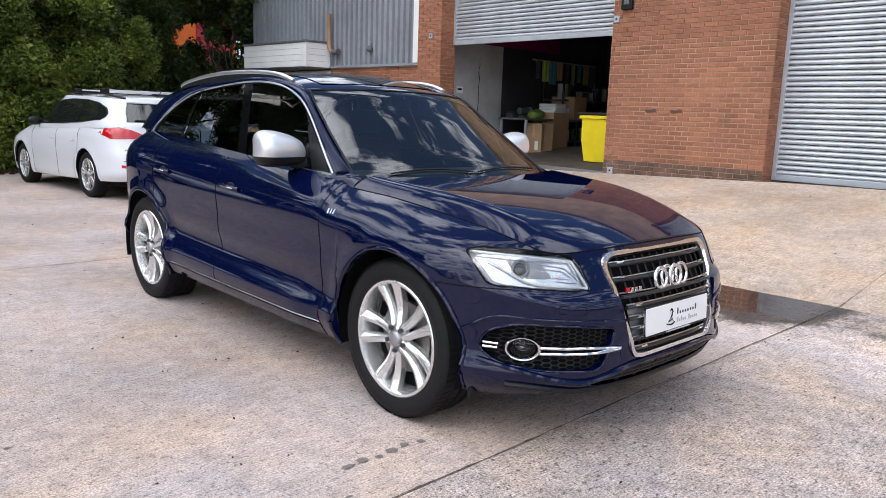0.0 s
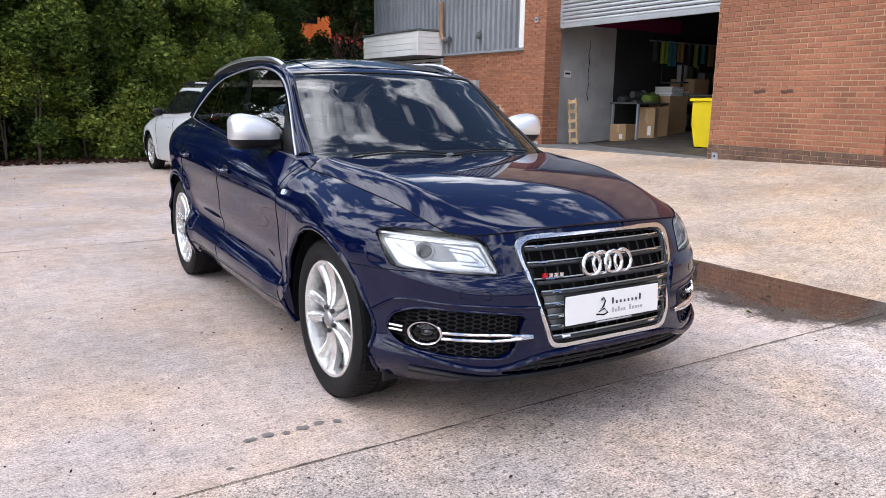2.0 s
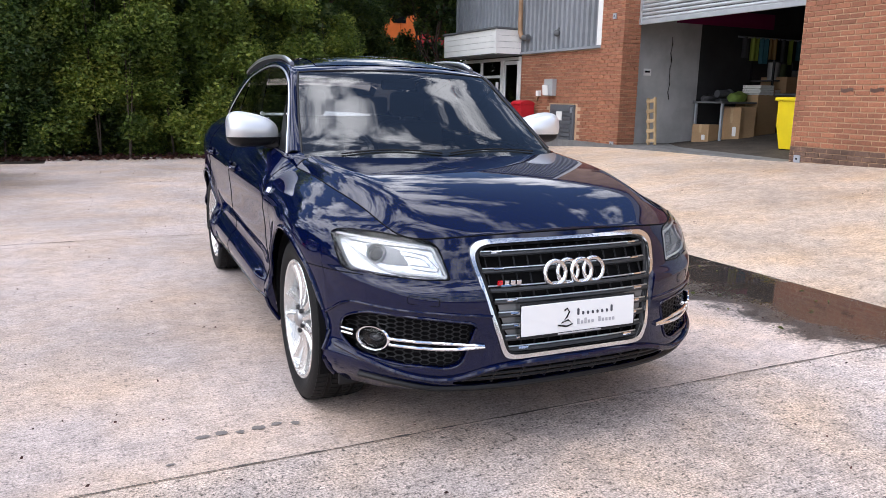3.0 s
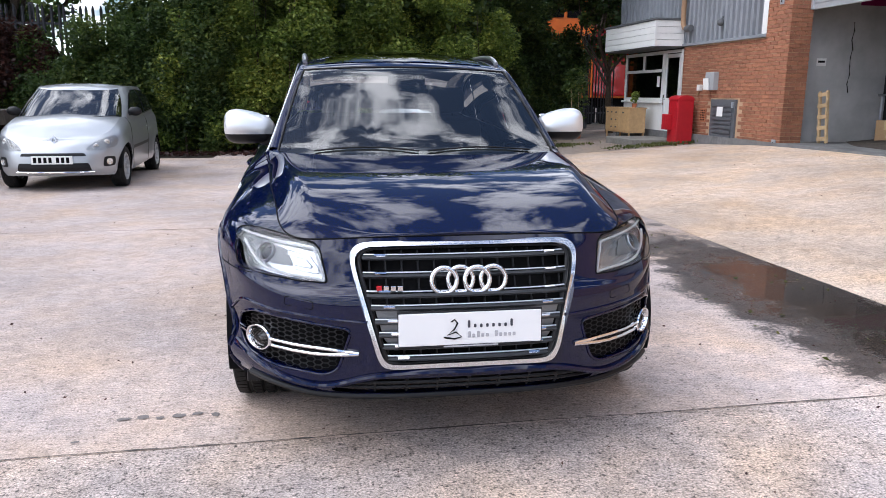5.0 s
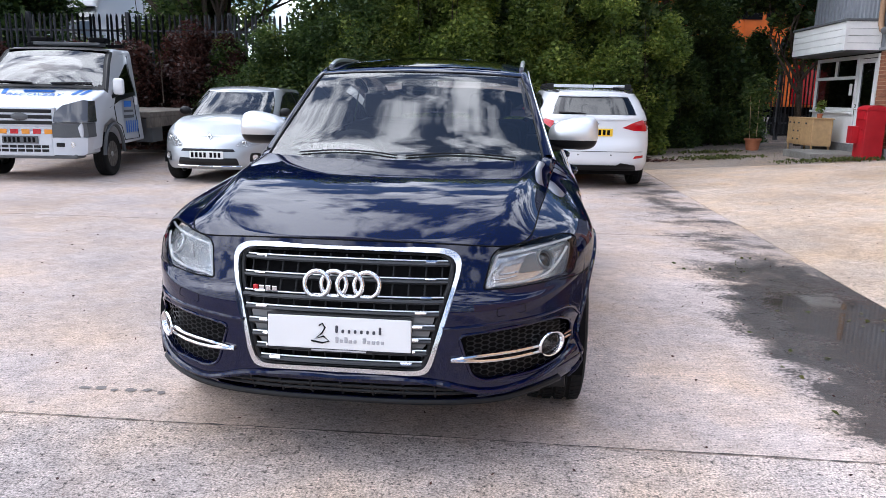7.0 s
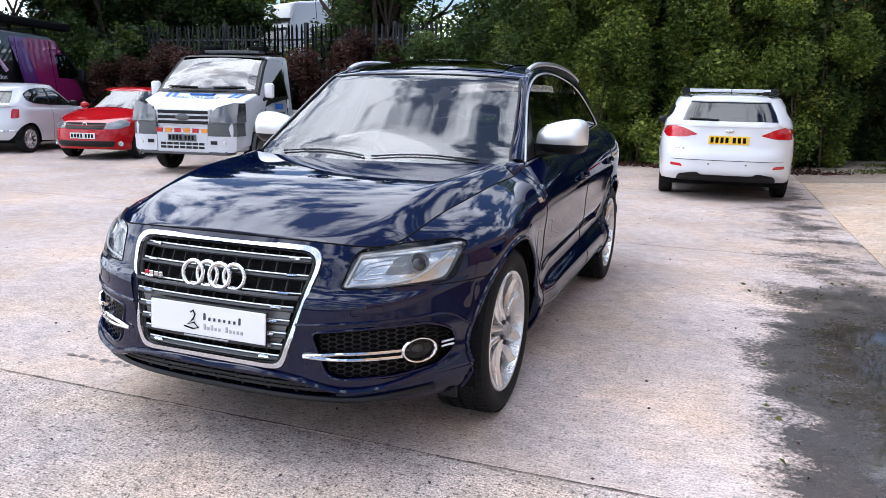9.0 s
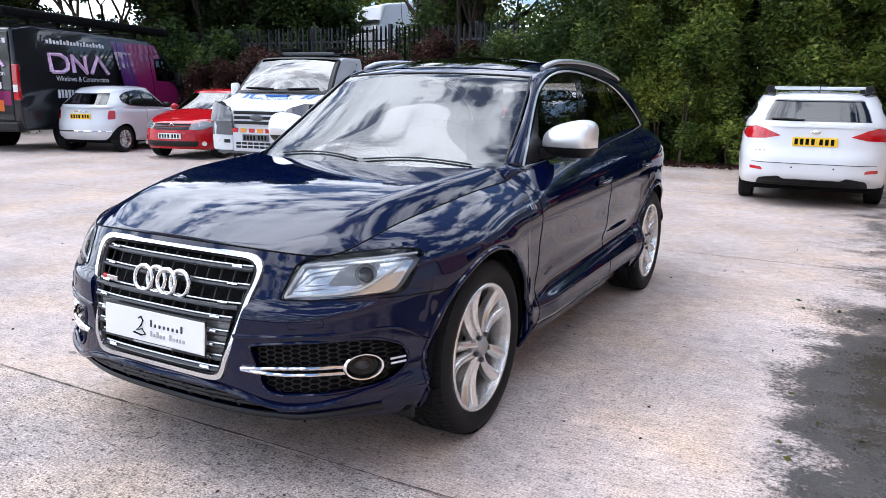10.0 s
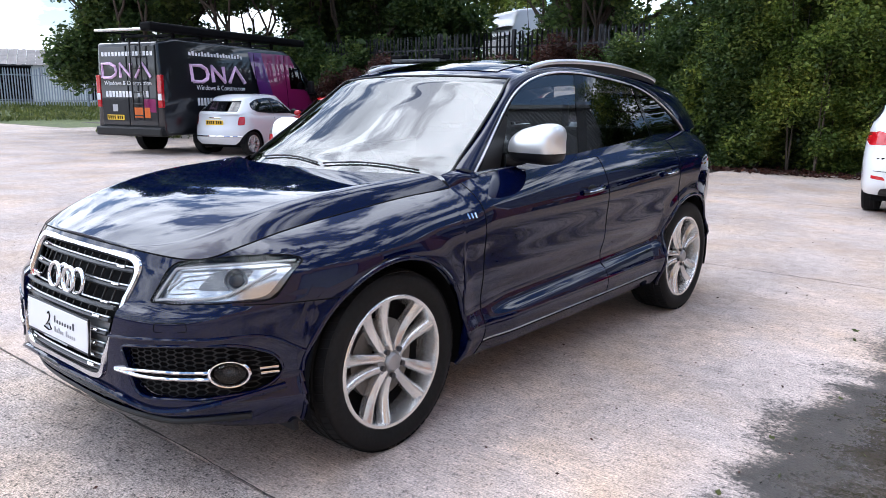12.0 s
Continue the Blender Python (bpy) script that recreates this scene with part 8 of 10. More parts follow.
def branch_path(bm, p, d, length, r, rng, depth, tips):
    """A crooked limb that forks and ends in twigs."""
    p, d = Vector(p), Vector(d).normalized()
    pts, n = [p.copy()], 5
    for i in range(n):
        d = (d + Vector((rng.uniform(-0.22, 0.22), rng.uniform(-0.22, 0.22), rng.uniform(-0.05, 0.18)))).normalized()
        p = p + d * length / n
        pts.append(p.copy())
    for i in range(n):
        add_rod(bm, pts[i], pts[i + 1], r * (1 - 0.12 * i), r * (1 - 0.12 * (i + 1)), 7, cap=False)
    if depth == 0:
        tips.append(p.copy())
        return
    for k in range(rng.choice((2, 3))):
        q = pts[rng.choice((3, 4, 5))]
        nd = (d + Vector((rng.uniform(-0.9, 0.9), rng.uniform(-0.9, 0.9), rng.uniform(-0.1, 0.6)))).normalized()
        branch_path(bm, q, nd, length * rng.uniform(0.55, 0.8), r * 0.5, rng, depth - 1, tips)


def tree(x, y, h, spread, leaves, size, seed, label, mat=None, low=0.35, name="tree", base=0.0):
    rng = random.Random(seed)
    root = thing(name, label, "tree", Matrix.Translation((x, y, base)))
    trunk, limbs, tips = bmesh.new(), bmesh.new(), []
    t0 = h * low
    lean = Vector((rng.uniform(-0.12, 0.12), rng.uniform(-0.12, 0.12), 1))
    p, d = Vector((0, 0, -0.1)), lean
    for i in range(6):
        q = p + d * (t0 / 6) + Vector((rng.uniform(-0.03, 0.03), rng.uniform(-0.03, 0.03), 0))
        add_rod(trunk, p, q, h * 0.022 * (1.25 - 0.1 * i), h * 0.022 * (1.25 - 0.1 * (i + 1)), 10, cap=False)
        p = q
    for k in range(6):
        a = k / 6 * 6.2832 + rng.uniform(-0.4, 0.4)
        branch_path(limbs, p - Vector((0, 0, rng.uniform(0, t0 * 0.3))), (math.cos(a) * spread * 0.5, math.sin(a) * spread * 0.5, h * 0.3), h * 0.38, h * 0.011, rng, 2, tips)
    part("trunk", trunk, BARK, root, smooth=True)
    part("limb", limbs, BARK, root, smooth=True)
    cen = [(t.x, t.y, t.z) for t in tips] + [(rng.gauss(0, spread * 0.4), rng.gauss(0, spread * 0.4), h * rng.uniform(low + 0.05, 0.98)) for _ in range(26)]
    rad = [rng.uniform(0.35, 0.9) * spread * 0.32 for _ in cen]
    pts = clump_points(cen, rad, leaves, seed, 0.3)
    pts = pts[pts[:, 2] > h * 0.12]
    leaf_sheet("crown", pts, size, mat or LEAF_DARK, root, seed)
    return root


def hedge(name, label, line, height, depth, n, size, seed, mat, clump=0.55, ragged=0.35):
    """A run of shrubs along a line: stems, and clumps of small leaves with gaps and an uneven top."""
    rng = random.Random(seed)
    root = thing(name, label, "hedge", kind="stuff")
    stems, cen, rad = bmesh.new(), [], []
    for (x0, y0), (x1, y1) in zip(line, line[1:]):
        ln = math.hypot(x1 - x0, y1 - y0)
        k = max(2, int(ln / 0.42))
        nx, ny = -(y1 - y0) / ln, (x1 - x0) / ln
        for i in range(k):
            f = (i + rng.random()) / k
            bx, by = x0 + (x1 - x0) * f, y0 + (y1 - y0) * f
            top = height(bx) if callable(height) else height
            top *= 1 + rng.uniform(-ragged, ragged) * 0.6
            off = rng.uniform(0, depth)
            p = Vector((bx + nx * off, by + ny * off, ground_z(bx, by) - 0.1))
            for _ in range(2):
                q = p + Vector((rng.uniform(-0.35, 0.35), rng.uniform(-0.3, 0.3), top * rng.uniform(0.6, 0.95)))
                add_rod(stems, p, p.lerp(q, 0.5) + Vector((rng.uniform(-0.1, 0.1), 0, 0)), 0.022, 0.016, 6, cap=False)
                add_rod(stems, p.lerp(q, 0.5), q, 0.016, 0.006, 6, cap=False)
            z = 0.25
            while z < top:
                o = rng.uniform(-0.1, depth)
                cen.append((bx + nx * o + rng.uniform(-0.2, 0.2), by + ny * o, ground_z(bx, by) + z))
                rad.append(clump * rng.uniform(0.5, 1.15))
                z += rng.uniform(0.28, 0.5)
    part("stem", stems, BARK, root, smooth=True)
    leaf_sheet("foliage", clump_points(cen, rad, n, seed, 0.12), size, mat, root, seed)
    core = clump_points(np.array(cen) + np.array([0, 0.25, -0.05]), np.array(rad) * 0.8, n // 7, seed + 1, 0.1)
    leaf_sheet("inner_foliage", core, size * 2.3, mat, root, seed + 1)
    return root


hedge("hedge", "tall dense green hedge of mixed shrubs along the yard", [(-3.9, 15.1), (0.0, 15.0), (3.2, 15.4), (4.6, 16.6)], spline((-5, 2.7), (-3.2, 3.0), (-2.2, 4.3), (0, 4.6), (3, 4.2), (5, 3.8)), 1.5, 225000, 0.056, 5, LEAF)
hedge("hedge", "dark overgrown shrubs in the corner by the porch", [(4.4, 17.2), (6.4, 19.6), (8.4, 20.6)], spline((4, 3.7), (6.5, 3.5), (8.5, 3.1)), 1.6, 110000, 0.062, 8, LEAF_DARK)
hedge("hedge", "dense low leafy thicket under the fence", [(-7.0, 14.9), (-2.3, 14.9)], spline((-7, 2.0), (-5.2, 2.4), (-4.2, 3.2), (-3.2, 3.6), (-2.3, 3.8)), 1.3, 105000, 0.056, 15, LEAF_DARK)
# infill added to close gaps; darker leaf colour stands in for the shaded inside
hedge("hedge", "dark infill leaves added behind the tall hedge for its shaded inside", [(-3.6, 16.0), (4.0, 16.3)], 4.2, 0.4, 60000, 0.085, 61, LEAF_DARK, clump=0.6)
hedge("bramble", "brown thicket of dead brambles under the fence", [(-15.5, 14.6), (-11.0, 14.3), (-6.2, 14.7)], spline((-16, 2.0), (-10, 2.25), (-6.4, 2.3)), 1.5, 90000, 0.055, 11, LEAF_BROWN, clump=0.5)
hedge("hedge", "dense dark trees and scrub behind the steel fence", [(-20.0, 19.2), (-13.6, 18.6), (-8.0, 18.4)], spline((-20, 6.5), (-14.4, 6.0), (-13.4, 2.6), (-10.4, 2.6), (-9.6, 5.0), (-8, 4.6)), 2.2, 110000, 0.095, 51, LEAF_DARK, clump=0.75)
hedge("hedge", "dark green shrubs behind the parked van", [(-30.0, 16.5), (-22.0, 16.0), (-15.0, 15.4)], 3.2, 1.8, 70000, 0.085, 19, LEAF_DARK)
tree(-1.6, 17.4, 8.5, 3.6, 37400, 0.096, 21, "broad leafy tree rising behind the hedge", mat=LEAF)
tree(2.6, 18.0, 8.0, 3.4, 30600, 0.096, 22, "leafy tree with reddish twigs behind the hedge", mat=LEAF)
tree(5.6, 20.6, 7.0, 2.8, 14280, 0.096, 23, "thin tree with bare crooked limbs by the porch", low=0.3)
tree(-7.9, 17.7, 8.5, 2.6, 23800, 0.106, 24, "dark leafy tree behind the steel fence", low=0.35)
tree(-8.0, 18.2, 7.5, 2.6, 14280, 0.096, 25, "sparse leafy tree behind the steel fence")
tree(-4.2, 17.8, 8.0, 2.6, 30000, 0.096, 26, "sparse leafy tree behind the steel fence")
tree(-17.6, 20.4, 9.5, 3.0, 44200, 0.111, 37, "dark dense tree behind the fence", low=0.3)
tree(-18.2, 18.6, 9.5, 3.6, 80000, 0.115, 27, "dark leafy tree behind the parked van", low=0.24)
tree(-21.5, 16.9, 9.5, 4.2, 90000, 0.115, 28, "spreading dark tree beside the van", low=0.22)
tree(-27.5, 17.0, 9.0, 3.8, 44000, 0.125, 29, "spreading dark tree at the yard's edge", low=0.22)
tree(-24.6, 13.6, 9.6, 4.3, 90000, 0.115, 38, "broad dark tree hanging low over the van", low=0.2)
tree(-14.5, 30.0, 9.0, 4.0, 20400, 0.154, 30, "pale green tree far behind the fence", mat=LEAF)
tree(-24.0, 34.0, 10.0, 4.5, 20400, 0.173, 31, "green tree far behind the fence", mat=LEAF)
tree(8.6, 19.2, 4.6, 1.6, 10200, 0.106, 32, "large-leaved shrub growing over the porch canopy", low=0.5)


# ---- palisade fences ----
def palisade(label, line, h, base, mat, pitch=0.155, singles=True):
    root = thing("palisade_fence", label, "fence")
    w = 0.036
    bm = bmesh.new()
    prof = [(-w, 0.0), (-0.012, 0.022), (0.012, 0.022), (w, 0.0)]
    levels = [(0.0, 1.0), (h - 0.10, 1.0), (h - 0.02, 0.55), (h, 0.12)]
    rows = [[bm.verts.new((x * s, -d, z)) for x, d in prof] for z, s in levels]
    for A, B in zip(rows, rows[1:]):
        for k in range(3):
            bm.faces.new((A[k], A[k + 1], B[k + 1], B[k]))
    bmesh.ops.solidify(bm, geom=bm.faces[:], thickness=0.004)
    pale = mesh_of(bm, "pale", mat)
    for (x0, y0), (x1, y1) in zip(line, line[1:]):
        ln = math.hypot(x1 - x0, y1 - y0)
        ang = math.atan2(y1 - y0, x1 - x0)
        n = int(ln / pitch)
        for k in range(n):
            f = (k + 0.5) / n
            ob = new("pale", pale)
            ob.matrix_basis = Matrix.Translation((x0 + (x1 - x0) * f, y0 + (y1 - y0) * f, base)) @ Matrix.Rotation(ang, 4, "Z") @ Matrix.Rotation(random.uniform(-0.012, 0.012), 4, "Y")
            ob.parent = root
        for z in (0.35, h - 0.42):
            part("rail", box(0, 0.0, z - 0.025, ln, 0.045, z + 0.025), mat, root, m=Matrix.Translation((x0, y0, base)) @ Matrix.Rotation(ang, 4, "Z"))
        for k in range(int(ln / 2.75) + 1):
            f = min(1.0, k * 2.75 / ln)
            part("post", box(-0.05, 0.05, -0.2, 0.05, 0.15, h + 0.05, 0.004), mat, root, m=Matrix.Translation((x0 + (x1 - x0) * f, y0 + (y1 - y0) * f, base)) @ Matrix.Rotation(ang, 4, "Z"))
    return root


palisade("dark steel palisade fence behind the hedge and brambles", [(-26.0, 16.9), (2.5, 16.7)], 2.95, 0.35, FENCE_M)
palisade("dark steel palisade fence in front of an orange wall", [(4.4, 20.4), (10.5, 23.6)], 3.0, 0.35, FENCE_M)
GALV = material("galvanised_fence", (0.42, 0.45, 0.50), 0.5, 0.4, grain=0.1, scale=10)
palisade("galvanised palisade fence beyond the grass verge", [(-50.0, 9.0), (-46.0, 25.5)], 2.3, 0.75, GALV)

# ---- beyond the fence ----
lorry = thing("lorry", "orange box body of a lorry parked beyond the fence", "lorry", Matrix.Translation((8.5, 27.0, 0.2)) @ Matrix.Rotation(radians(6), 4, "Z"))
part("box_body", box(-5.5, 0, 1.0, 4.5, 2.5, 5.6, 0.05), ORANGE, lorry)
for k in range(9):
    part("rib", box(-5.2 + 1.15 * k, -0.03, 1.05, -5.14 + 1.15 * k, 0.0, 5.55, 0.006), ORANGE, lorry)
for x0, x1 in ((-1.7, -0.9), (-0.7, -0.1), (0.4, 1.2), (1.35, 1.95)):
    part("lettering_bar", box(x0, -0.035, 4.15, x1, -0.028, 4.55), MATT_BLACK, lorry)
part("door_panel", box(2.6, -0.04, 1.1, 4.3, -0.005, 5.4, 0.01), RED_PAINT, lorry)
part("chassis", box(-5.3, 0.2, 0.6, 4.3, 2.3, 1.0), MATT_BLACK, lorry)
for x in (-4.2, 2.4, 3.5):
    part("wheel", lathe([(-0.3, 0.0), (-0.3, 0.45), (0.0, 0.47), (0.02, 0.3), (0.0, 0.0)], 24), RUBBER, lorry, m=Matrix.Translation((x, 0.1, 0.3)) @ Matrix.Rotation(-math.pi / 2, 4, "Z"))

cab = thing("lorry", "white lorry cab seen over the steel fence", "lorry", Matrix.Translation((-15.0, 23.4, 0.2)) @ Matrix.Rotation(radians(-28), 4, "Z"))
prof = [(0.0, 0.5), (0.0, 2.2), (0.2, 3.6), (0.55, 4.6), (2.2, 4.8), (2.25, 0.5)]
part("cab_body", prism(prof, lambda y, z: 1.22 - 0.10 * smooth01((z - 3.5) / 1.2), 0.12, 6), WHITE_PAINT, cab, smooth=True, angle=40)
part("windscreen", grid(lambda u, v: Vector(((2 * u - 1) * 1.05, 0.03 + 0.155 * v - 0.03, 2.35 + 1.15 * v)), 4, 3), SIDE_GLASS, cab)
part("rear_window", box(-0.55, 2.24, 4.25, 0.55, 2.28, 4.6, 0.02), SIDE_GLASS, cab)
for z in (3.6, 3.95):
    part("crease", box(-1.1, -0.01 + 0.1, z, 1.1, 2.27, z + 0.02), GREY_PLASTIC, cab)
for sx in (-1, 1):
    part("fairing", box(sx * 1.12 - 0.05, 2.2, 0.8, sx * 1.12 + 0.05, 2.9, 4.3, 0.03), WHITE_PAINT, cab)
    part("wheel", lathe([(-0.3, 0.0), (-0.3, 0.48), (0.0, 0.5), (0.02, 0.3), (0.0, 0.0)], 24), RUBBER, cab, m=Matrix.Translation((sx * 1.2, 1.1, 0.3)) @ (Matrix.Identity(4) if sx > 0 else Matrix.Rotation(math.pi, 4, "Z")))

lamp_post = thing("street_lamp", "tall pale steel lamp post behind the fence", "lamp post", Matrix.Translation((-20.5, 26.0, 0)))
part("pole", rod((0, 0, 0), (0, 0, 8.2), 0.09, 0.055), GALV, lamp_post, smooth=True)
part("arm", rod((0, 0, 8.15), (0.9, 0, 8.4), 0.04), GALV, lamp_post)
part("lantern", box(0.7, -0.12, 8.34, 1.4, 0.12, 8.46, 0.03), GREY_PLASTIC, lamp_post)

shed = thing("industrial_building", "low white industrial building with a grey sheet roof", "building", Matrix.Translation((-74.0, 30.0, 0.5)) @ Matrix.Rotation(radians(67), 4, "Z"))
part("wall", box(-22, 0, 0, 22, 16, 3.8), WHITE_UPVC, shed)
bm = bmesh.new()
for k in range(110):
    x0 = -22.5 + 45 * k / 110
    a, b, c, d = (x0, -0.6, 3.7), (x0 + 0.41, -0.6, 3.7), (x0 + 0.41, 9, 5.6), (x0, 9, 5.6)
    e = 0.06 * (k % 2)
    bm.faces.new([bm.verts.new((p[0], p[1], p[2] + e)) for p in (a, b, c, d)])
part("roof", bm, material("fibre_cement", (0.22, 0.20, 0.19), 0.9, grain=0.2, scale=3, stain=0.3, stain_scale=0.4), shed)
for x0, x1, z0, z1 in ((-3.5, 0.0, 0.3, 3.6), (-9.0, -6.2, 0.4, 2.2), (5, 8.4, 0.5, 2.6), (12, 15, 0.5, 2.4), (-16, -13, 0.5, 2.4)):
    part("opening", box(x0, -0.05, z0, x1, 0.02, z1), MATT_BLACK, shed)
    part("opening_frame", box(x0 - 0.15, -0.07, z1, x1 + 0.15, 0.0, z1 + 0.15), GREY_PLASTIC, shed)

verge = tagged(part("verge", grid(lambda u, v: Vector((-31.0 - 22.0 * u, 4.0 + 34.0 * v, -0.03 + 0.75 * smooth01((u - 0.35) / 0.5) + 0.02 * math.sin(v * 40))), 14, 30), GRASS_GROUND), "rough grass verge below the far fence", "grass", kind="structure")
rng = np.random.default_rng(3)
gu, gv = rng.random(15000) * 0.55 + 0.42, rng.random(15000)
gz = -0.03 + 0.75 * np.clip((gu - 0.35) / 0.5, 0, 1) ** 2 * (3 - 2 * np.clip((gu - 0.35) / 0.5, 0, 1))
leaf_sheet("grass", np.stack([-31.0 - 22.0 * gu, 4.0 + 34.0 * gv, gz + 0.12], 1), 0.10, LEAF_WEED, None, 4, long=3.2, flat=2.5)
tagged(bpy.data.objects["grass"], "long rough yellow-green grass on the verge", "grass", kind="stuff")

# litter and earth strip at the foot of the hedge
lit = np.random.default_rng(9)
n = 5200
lx = lit.uniform(-16, 5.2, n)
pos = np.stack([lx, 14.15 + lit.gamma(1.6, 0.32, n) + 0.0 * lx, 0.015 + lit.random(n) * 0.05], 1)
leaf_sheet("leaf_litter", pos, 0.06, LEAF_BROWN, None, 10, flat=0.25)
tagged(bpy.data.objects["leaf_litter"], "brown leaf litter and twigs under the hedge", "litter", kind="stuff")
wd = np.random.default_rng(12)
for k, (cx, cy, r, cnt) in enumerate(((5.2, 14.6, 0.45, 500), (7.0, 12.9, 0.5, 450), (5.4, 16.4, 0.35, 250), (-21.5, 12.5, 0.9, 900))):
    a = wd.normal(size=(cnt, 2)) * r * (1.0, 0.35)
    pos = np.stack([cx + a[:, 0], cy + a[:, 1], np.array([ground_z(cx + q[0], cy + q[1]) for q in a]) + 0.02 + wd.random(cnt) * (0.05 if k < 3 else 0.5)], 1)
    leaf_sheet("weeds", pos, 0.045 if k < 3 else 0.09, LEAF_WEED, None, 40 + k, flat=1.5)
for ob in [o for o in bpy.data.objects if o.name.startswith("weeds")]:
    tagged(ob, "low green weeds growing through the concrete", "weeds", kind="stuff")


# ---- porch, small fittings and workshop things ----


RED_STEEL = material("red_steel", (0.42, 0.010, 0.018), 0.45, grain=0.06, scale=12, stain=0.12)
OAK = material("oak_veneer", (0.48, 0.31, 0.15), 0.55, grain=0.12, scale=14, stain=0.12)
CARD = material("cardboard", (0.40, 0.26, 0.14), 0.9, grain=0.08, scale=30, stain=0.1)
TERRACOTTA = material("terracotta", (0.36, 0.13, 0.06), 0.9, grain=0.15, scale=25, stain=0.2)
YELLOW_BIN = material("yellow_bin", (0.85, 0.66, 0.01), 0.45, grain=0.04, scale=10, stain=0.06)
LOUVRE_M = material("louvre_grey", (0.12, 0.13, 0.145), 0.5, 0.3, grain=0.1, scale=20)
BROWN_PIPE = material("brown_pipe", (0.30, 0.18, 0.10), 0.6, grain=0.1, scale=15, stain=0.2)
PINE = material("pale_timber", (0.50, 0.36, 0.20), 0.8, grain=0.15, scale=18, stain=0.2)
PAPER = material("paper", (0.78, 0.78, 0.76), 0.8)

# canopy of white boards
canopy = thing("porch_canopy", "white boarded canopy over the porch door", "canopy", kind="structure")
part("soffit", box(7.34, 13.92, 2.42, 8.02, 16.78, 2.46), GREY_PLASTIC, canopy)
part("roof_sheet", box(7.28, 13.86, 3.02, 8.05, 16.84, 3.07, 0.008), GREY_PLASTIC, canopy)
for k in range(4):
    z = 2.45 + 0.143 * k
    part("board", box(7.31, 13.90, z, 7.335, 16.80, z + 0.137, 0.004), WHITE_UPVC, canopy)
    part("board", box(7.34, 13.885, z, 8.02, 13.91, z + 0.137, 0.004), WHITE_UPVC, canopy)
    part("board", box(7.34, 16.79, z, 8.02, 16.815, z + 0.137, 0.004), WHITE_UPVC, canopy)
part("corner_strip", box(7.30, 13.875, 2.44, 7.345, 13.92, 3.03, 0.004), WHITE_UPVC, canopy)

# porch door and window
PX = 8.08
# near-black wall: the office's shade is put into its colour
porch_back = tagged(part("wall_porch", box(PX + 0.35, 13.9, 0.2, PX + 0.40, 17.2, 2.5), ROOM_SHADE), "office wall behind the porch window coloured near black for gloom", "wall", kind="structure")
win = thing("window_1", "white plastic framed porch window", "window", kind="structure")


def frame_bar(parent, y0, z0, y1, z1, x=PX, d=0.07, mat=WHITE_UPVC, nm="window_frame"):
    return part(nm, box(x - d / 2, min(y0, y1), min(z0, z1), x + d / 2, max(y0, y1), max(z0, z1), 0.006), mat, parent)


for a in ((14.86, 1.20, 17.1, 1.28), (14.86, 2.32, 17.1, 2.40), (14.86, 1.90, 17.1, 1.97), (14.86, 1.28, 14.93, 2.32), (17.03, 1.28, 17.1, 2.32)):
    frame_bar(win, *a)
frame_bar(win, 15.95, 1.97, 16.02, 2.32)
part("window_sill", box(PX - 0.1, 14.84, 1.15, PX + 0.05, 17.12, 1.20, 0.008), WHITE_UPVC, win)
for a in ((14.93, 1.28, 17.03, 1.90), (14.93, 1.97, 15.95, 2.32), (16.02, 1.97, 17.03, 2.32)):
    part("pane", quad((PX, a[2], a[1]), (PX, a[0], a[1]), (PX, a[0], a[3]), (PX, a[2], a[3])), SIDE_GLASS, win).visible_shadow = False
part("window_blind", box(PX + 0.12, 15.7, 1.22, PX + 0.14, 16.1, 2.3), CABIN_DARK, win)
part("apron_panel", box(PX - 0.03, 14.86, 0.28, PX + 0.03, 17.1, 1.15, 0.004), WHITE_UPVC, win)
part("notice", box(PX - 0.045, 15.0, 1.55, PX - 0.038, 15.14, 1.80), PAPER, win)
door = thing("door_1", "closed white plastic door with a glazed upper panel", "door", kind="structure")
for a in ((13.94, 0.30, 14.00, 2.40), (14.80, 0.30, 14.86, 2.40), (14.0, 2.33, 14.8, 2.40)):
    frame_bar(door, *a, nm="door_frame")
for a in ((14.02, 0.33, 14.10, 2.31), (14.70, 0.33, 14.78, 2.31), (14.10, 2.22, 14.70, 2.31), (14.10, 1.18, 14.70, 1.28)):
    frame_bar(door, *a, d=0.05, nm="door_rail")
part("door_panel", box(PX - 0.015, 14.10, 0.33, PX + 0.015, 14.70, 1.18, 0.004), WHITE_UPVC, door)
part("pane", quad((PX, 14.70, 1.28), (PX, 14.10, 1.28), (PX, 14.10, 2.22), (PX, 14.70, 2.22)), SIDE_GLASS, door).visible_shadow = False
hd = part("door_handle", box(PX - 0.06, 14.73, 1.10, PX - 0.025, 14.755, 1.36, 0.005), CHROME, door)
part("lever", rod((PX - 0.065, 14.74, 1.25), (PX - 0.065, 14.62, 1.25), 0.009), CHROME, hd)
tagged(part("step", box(6.75, 13.55, 0.18, 8.02, 15.1, 0.345, 0.02), material("step_concrete", (0.20, 0.19, 0.17), 0.95, grain=0.2, scale=30, bump=0.5, stain=0.2)), "dark concrete step below the porch door", "step", kind="structure")


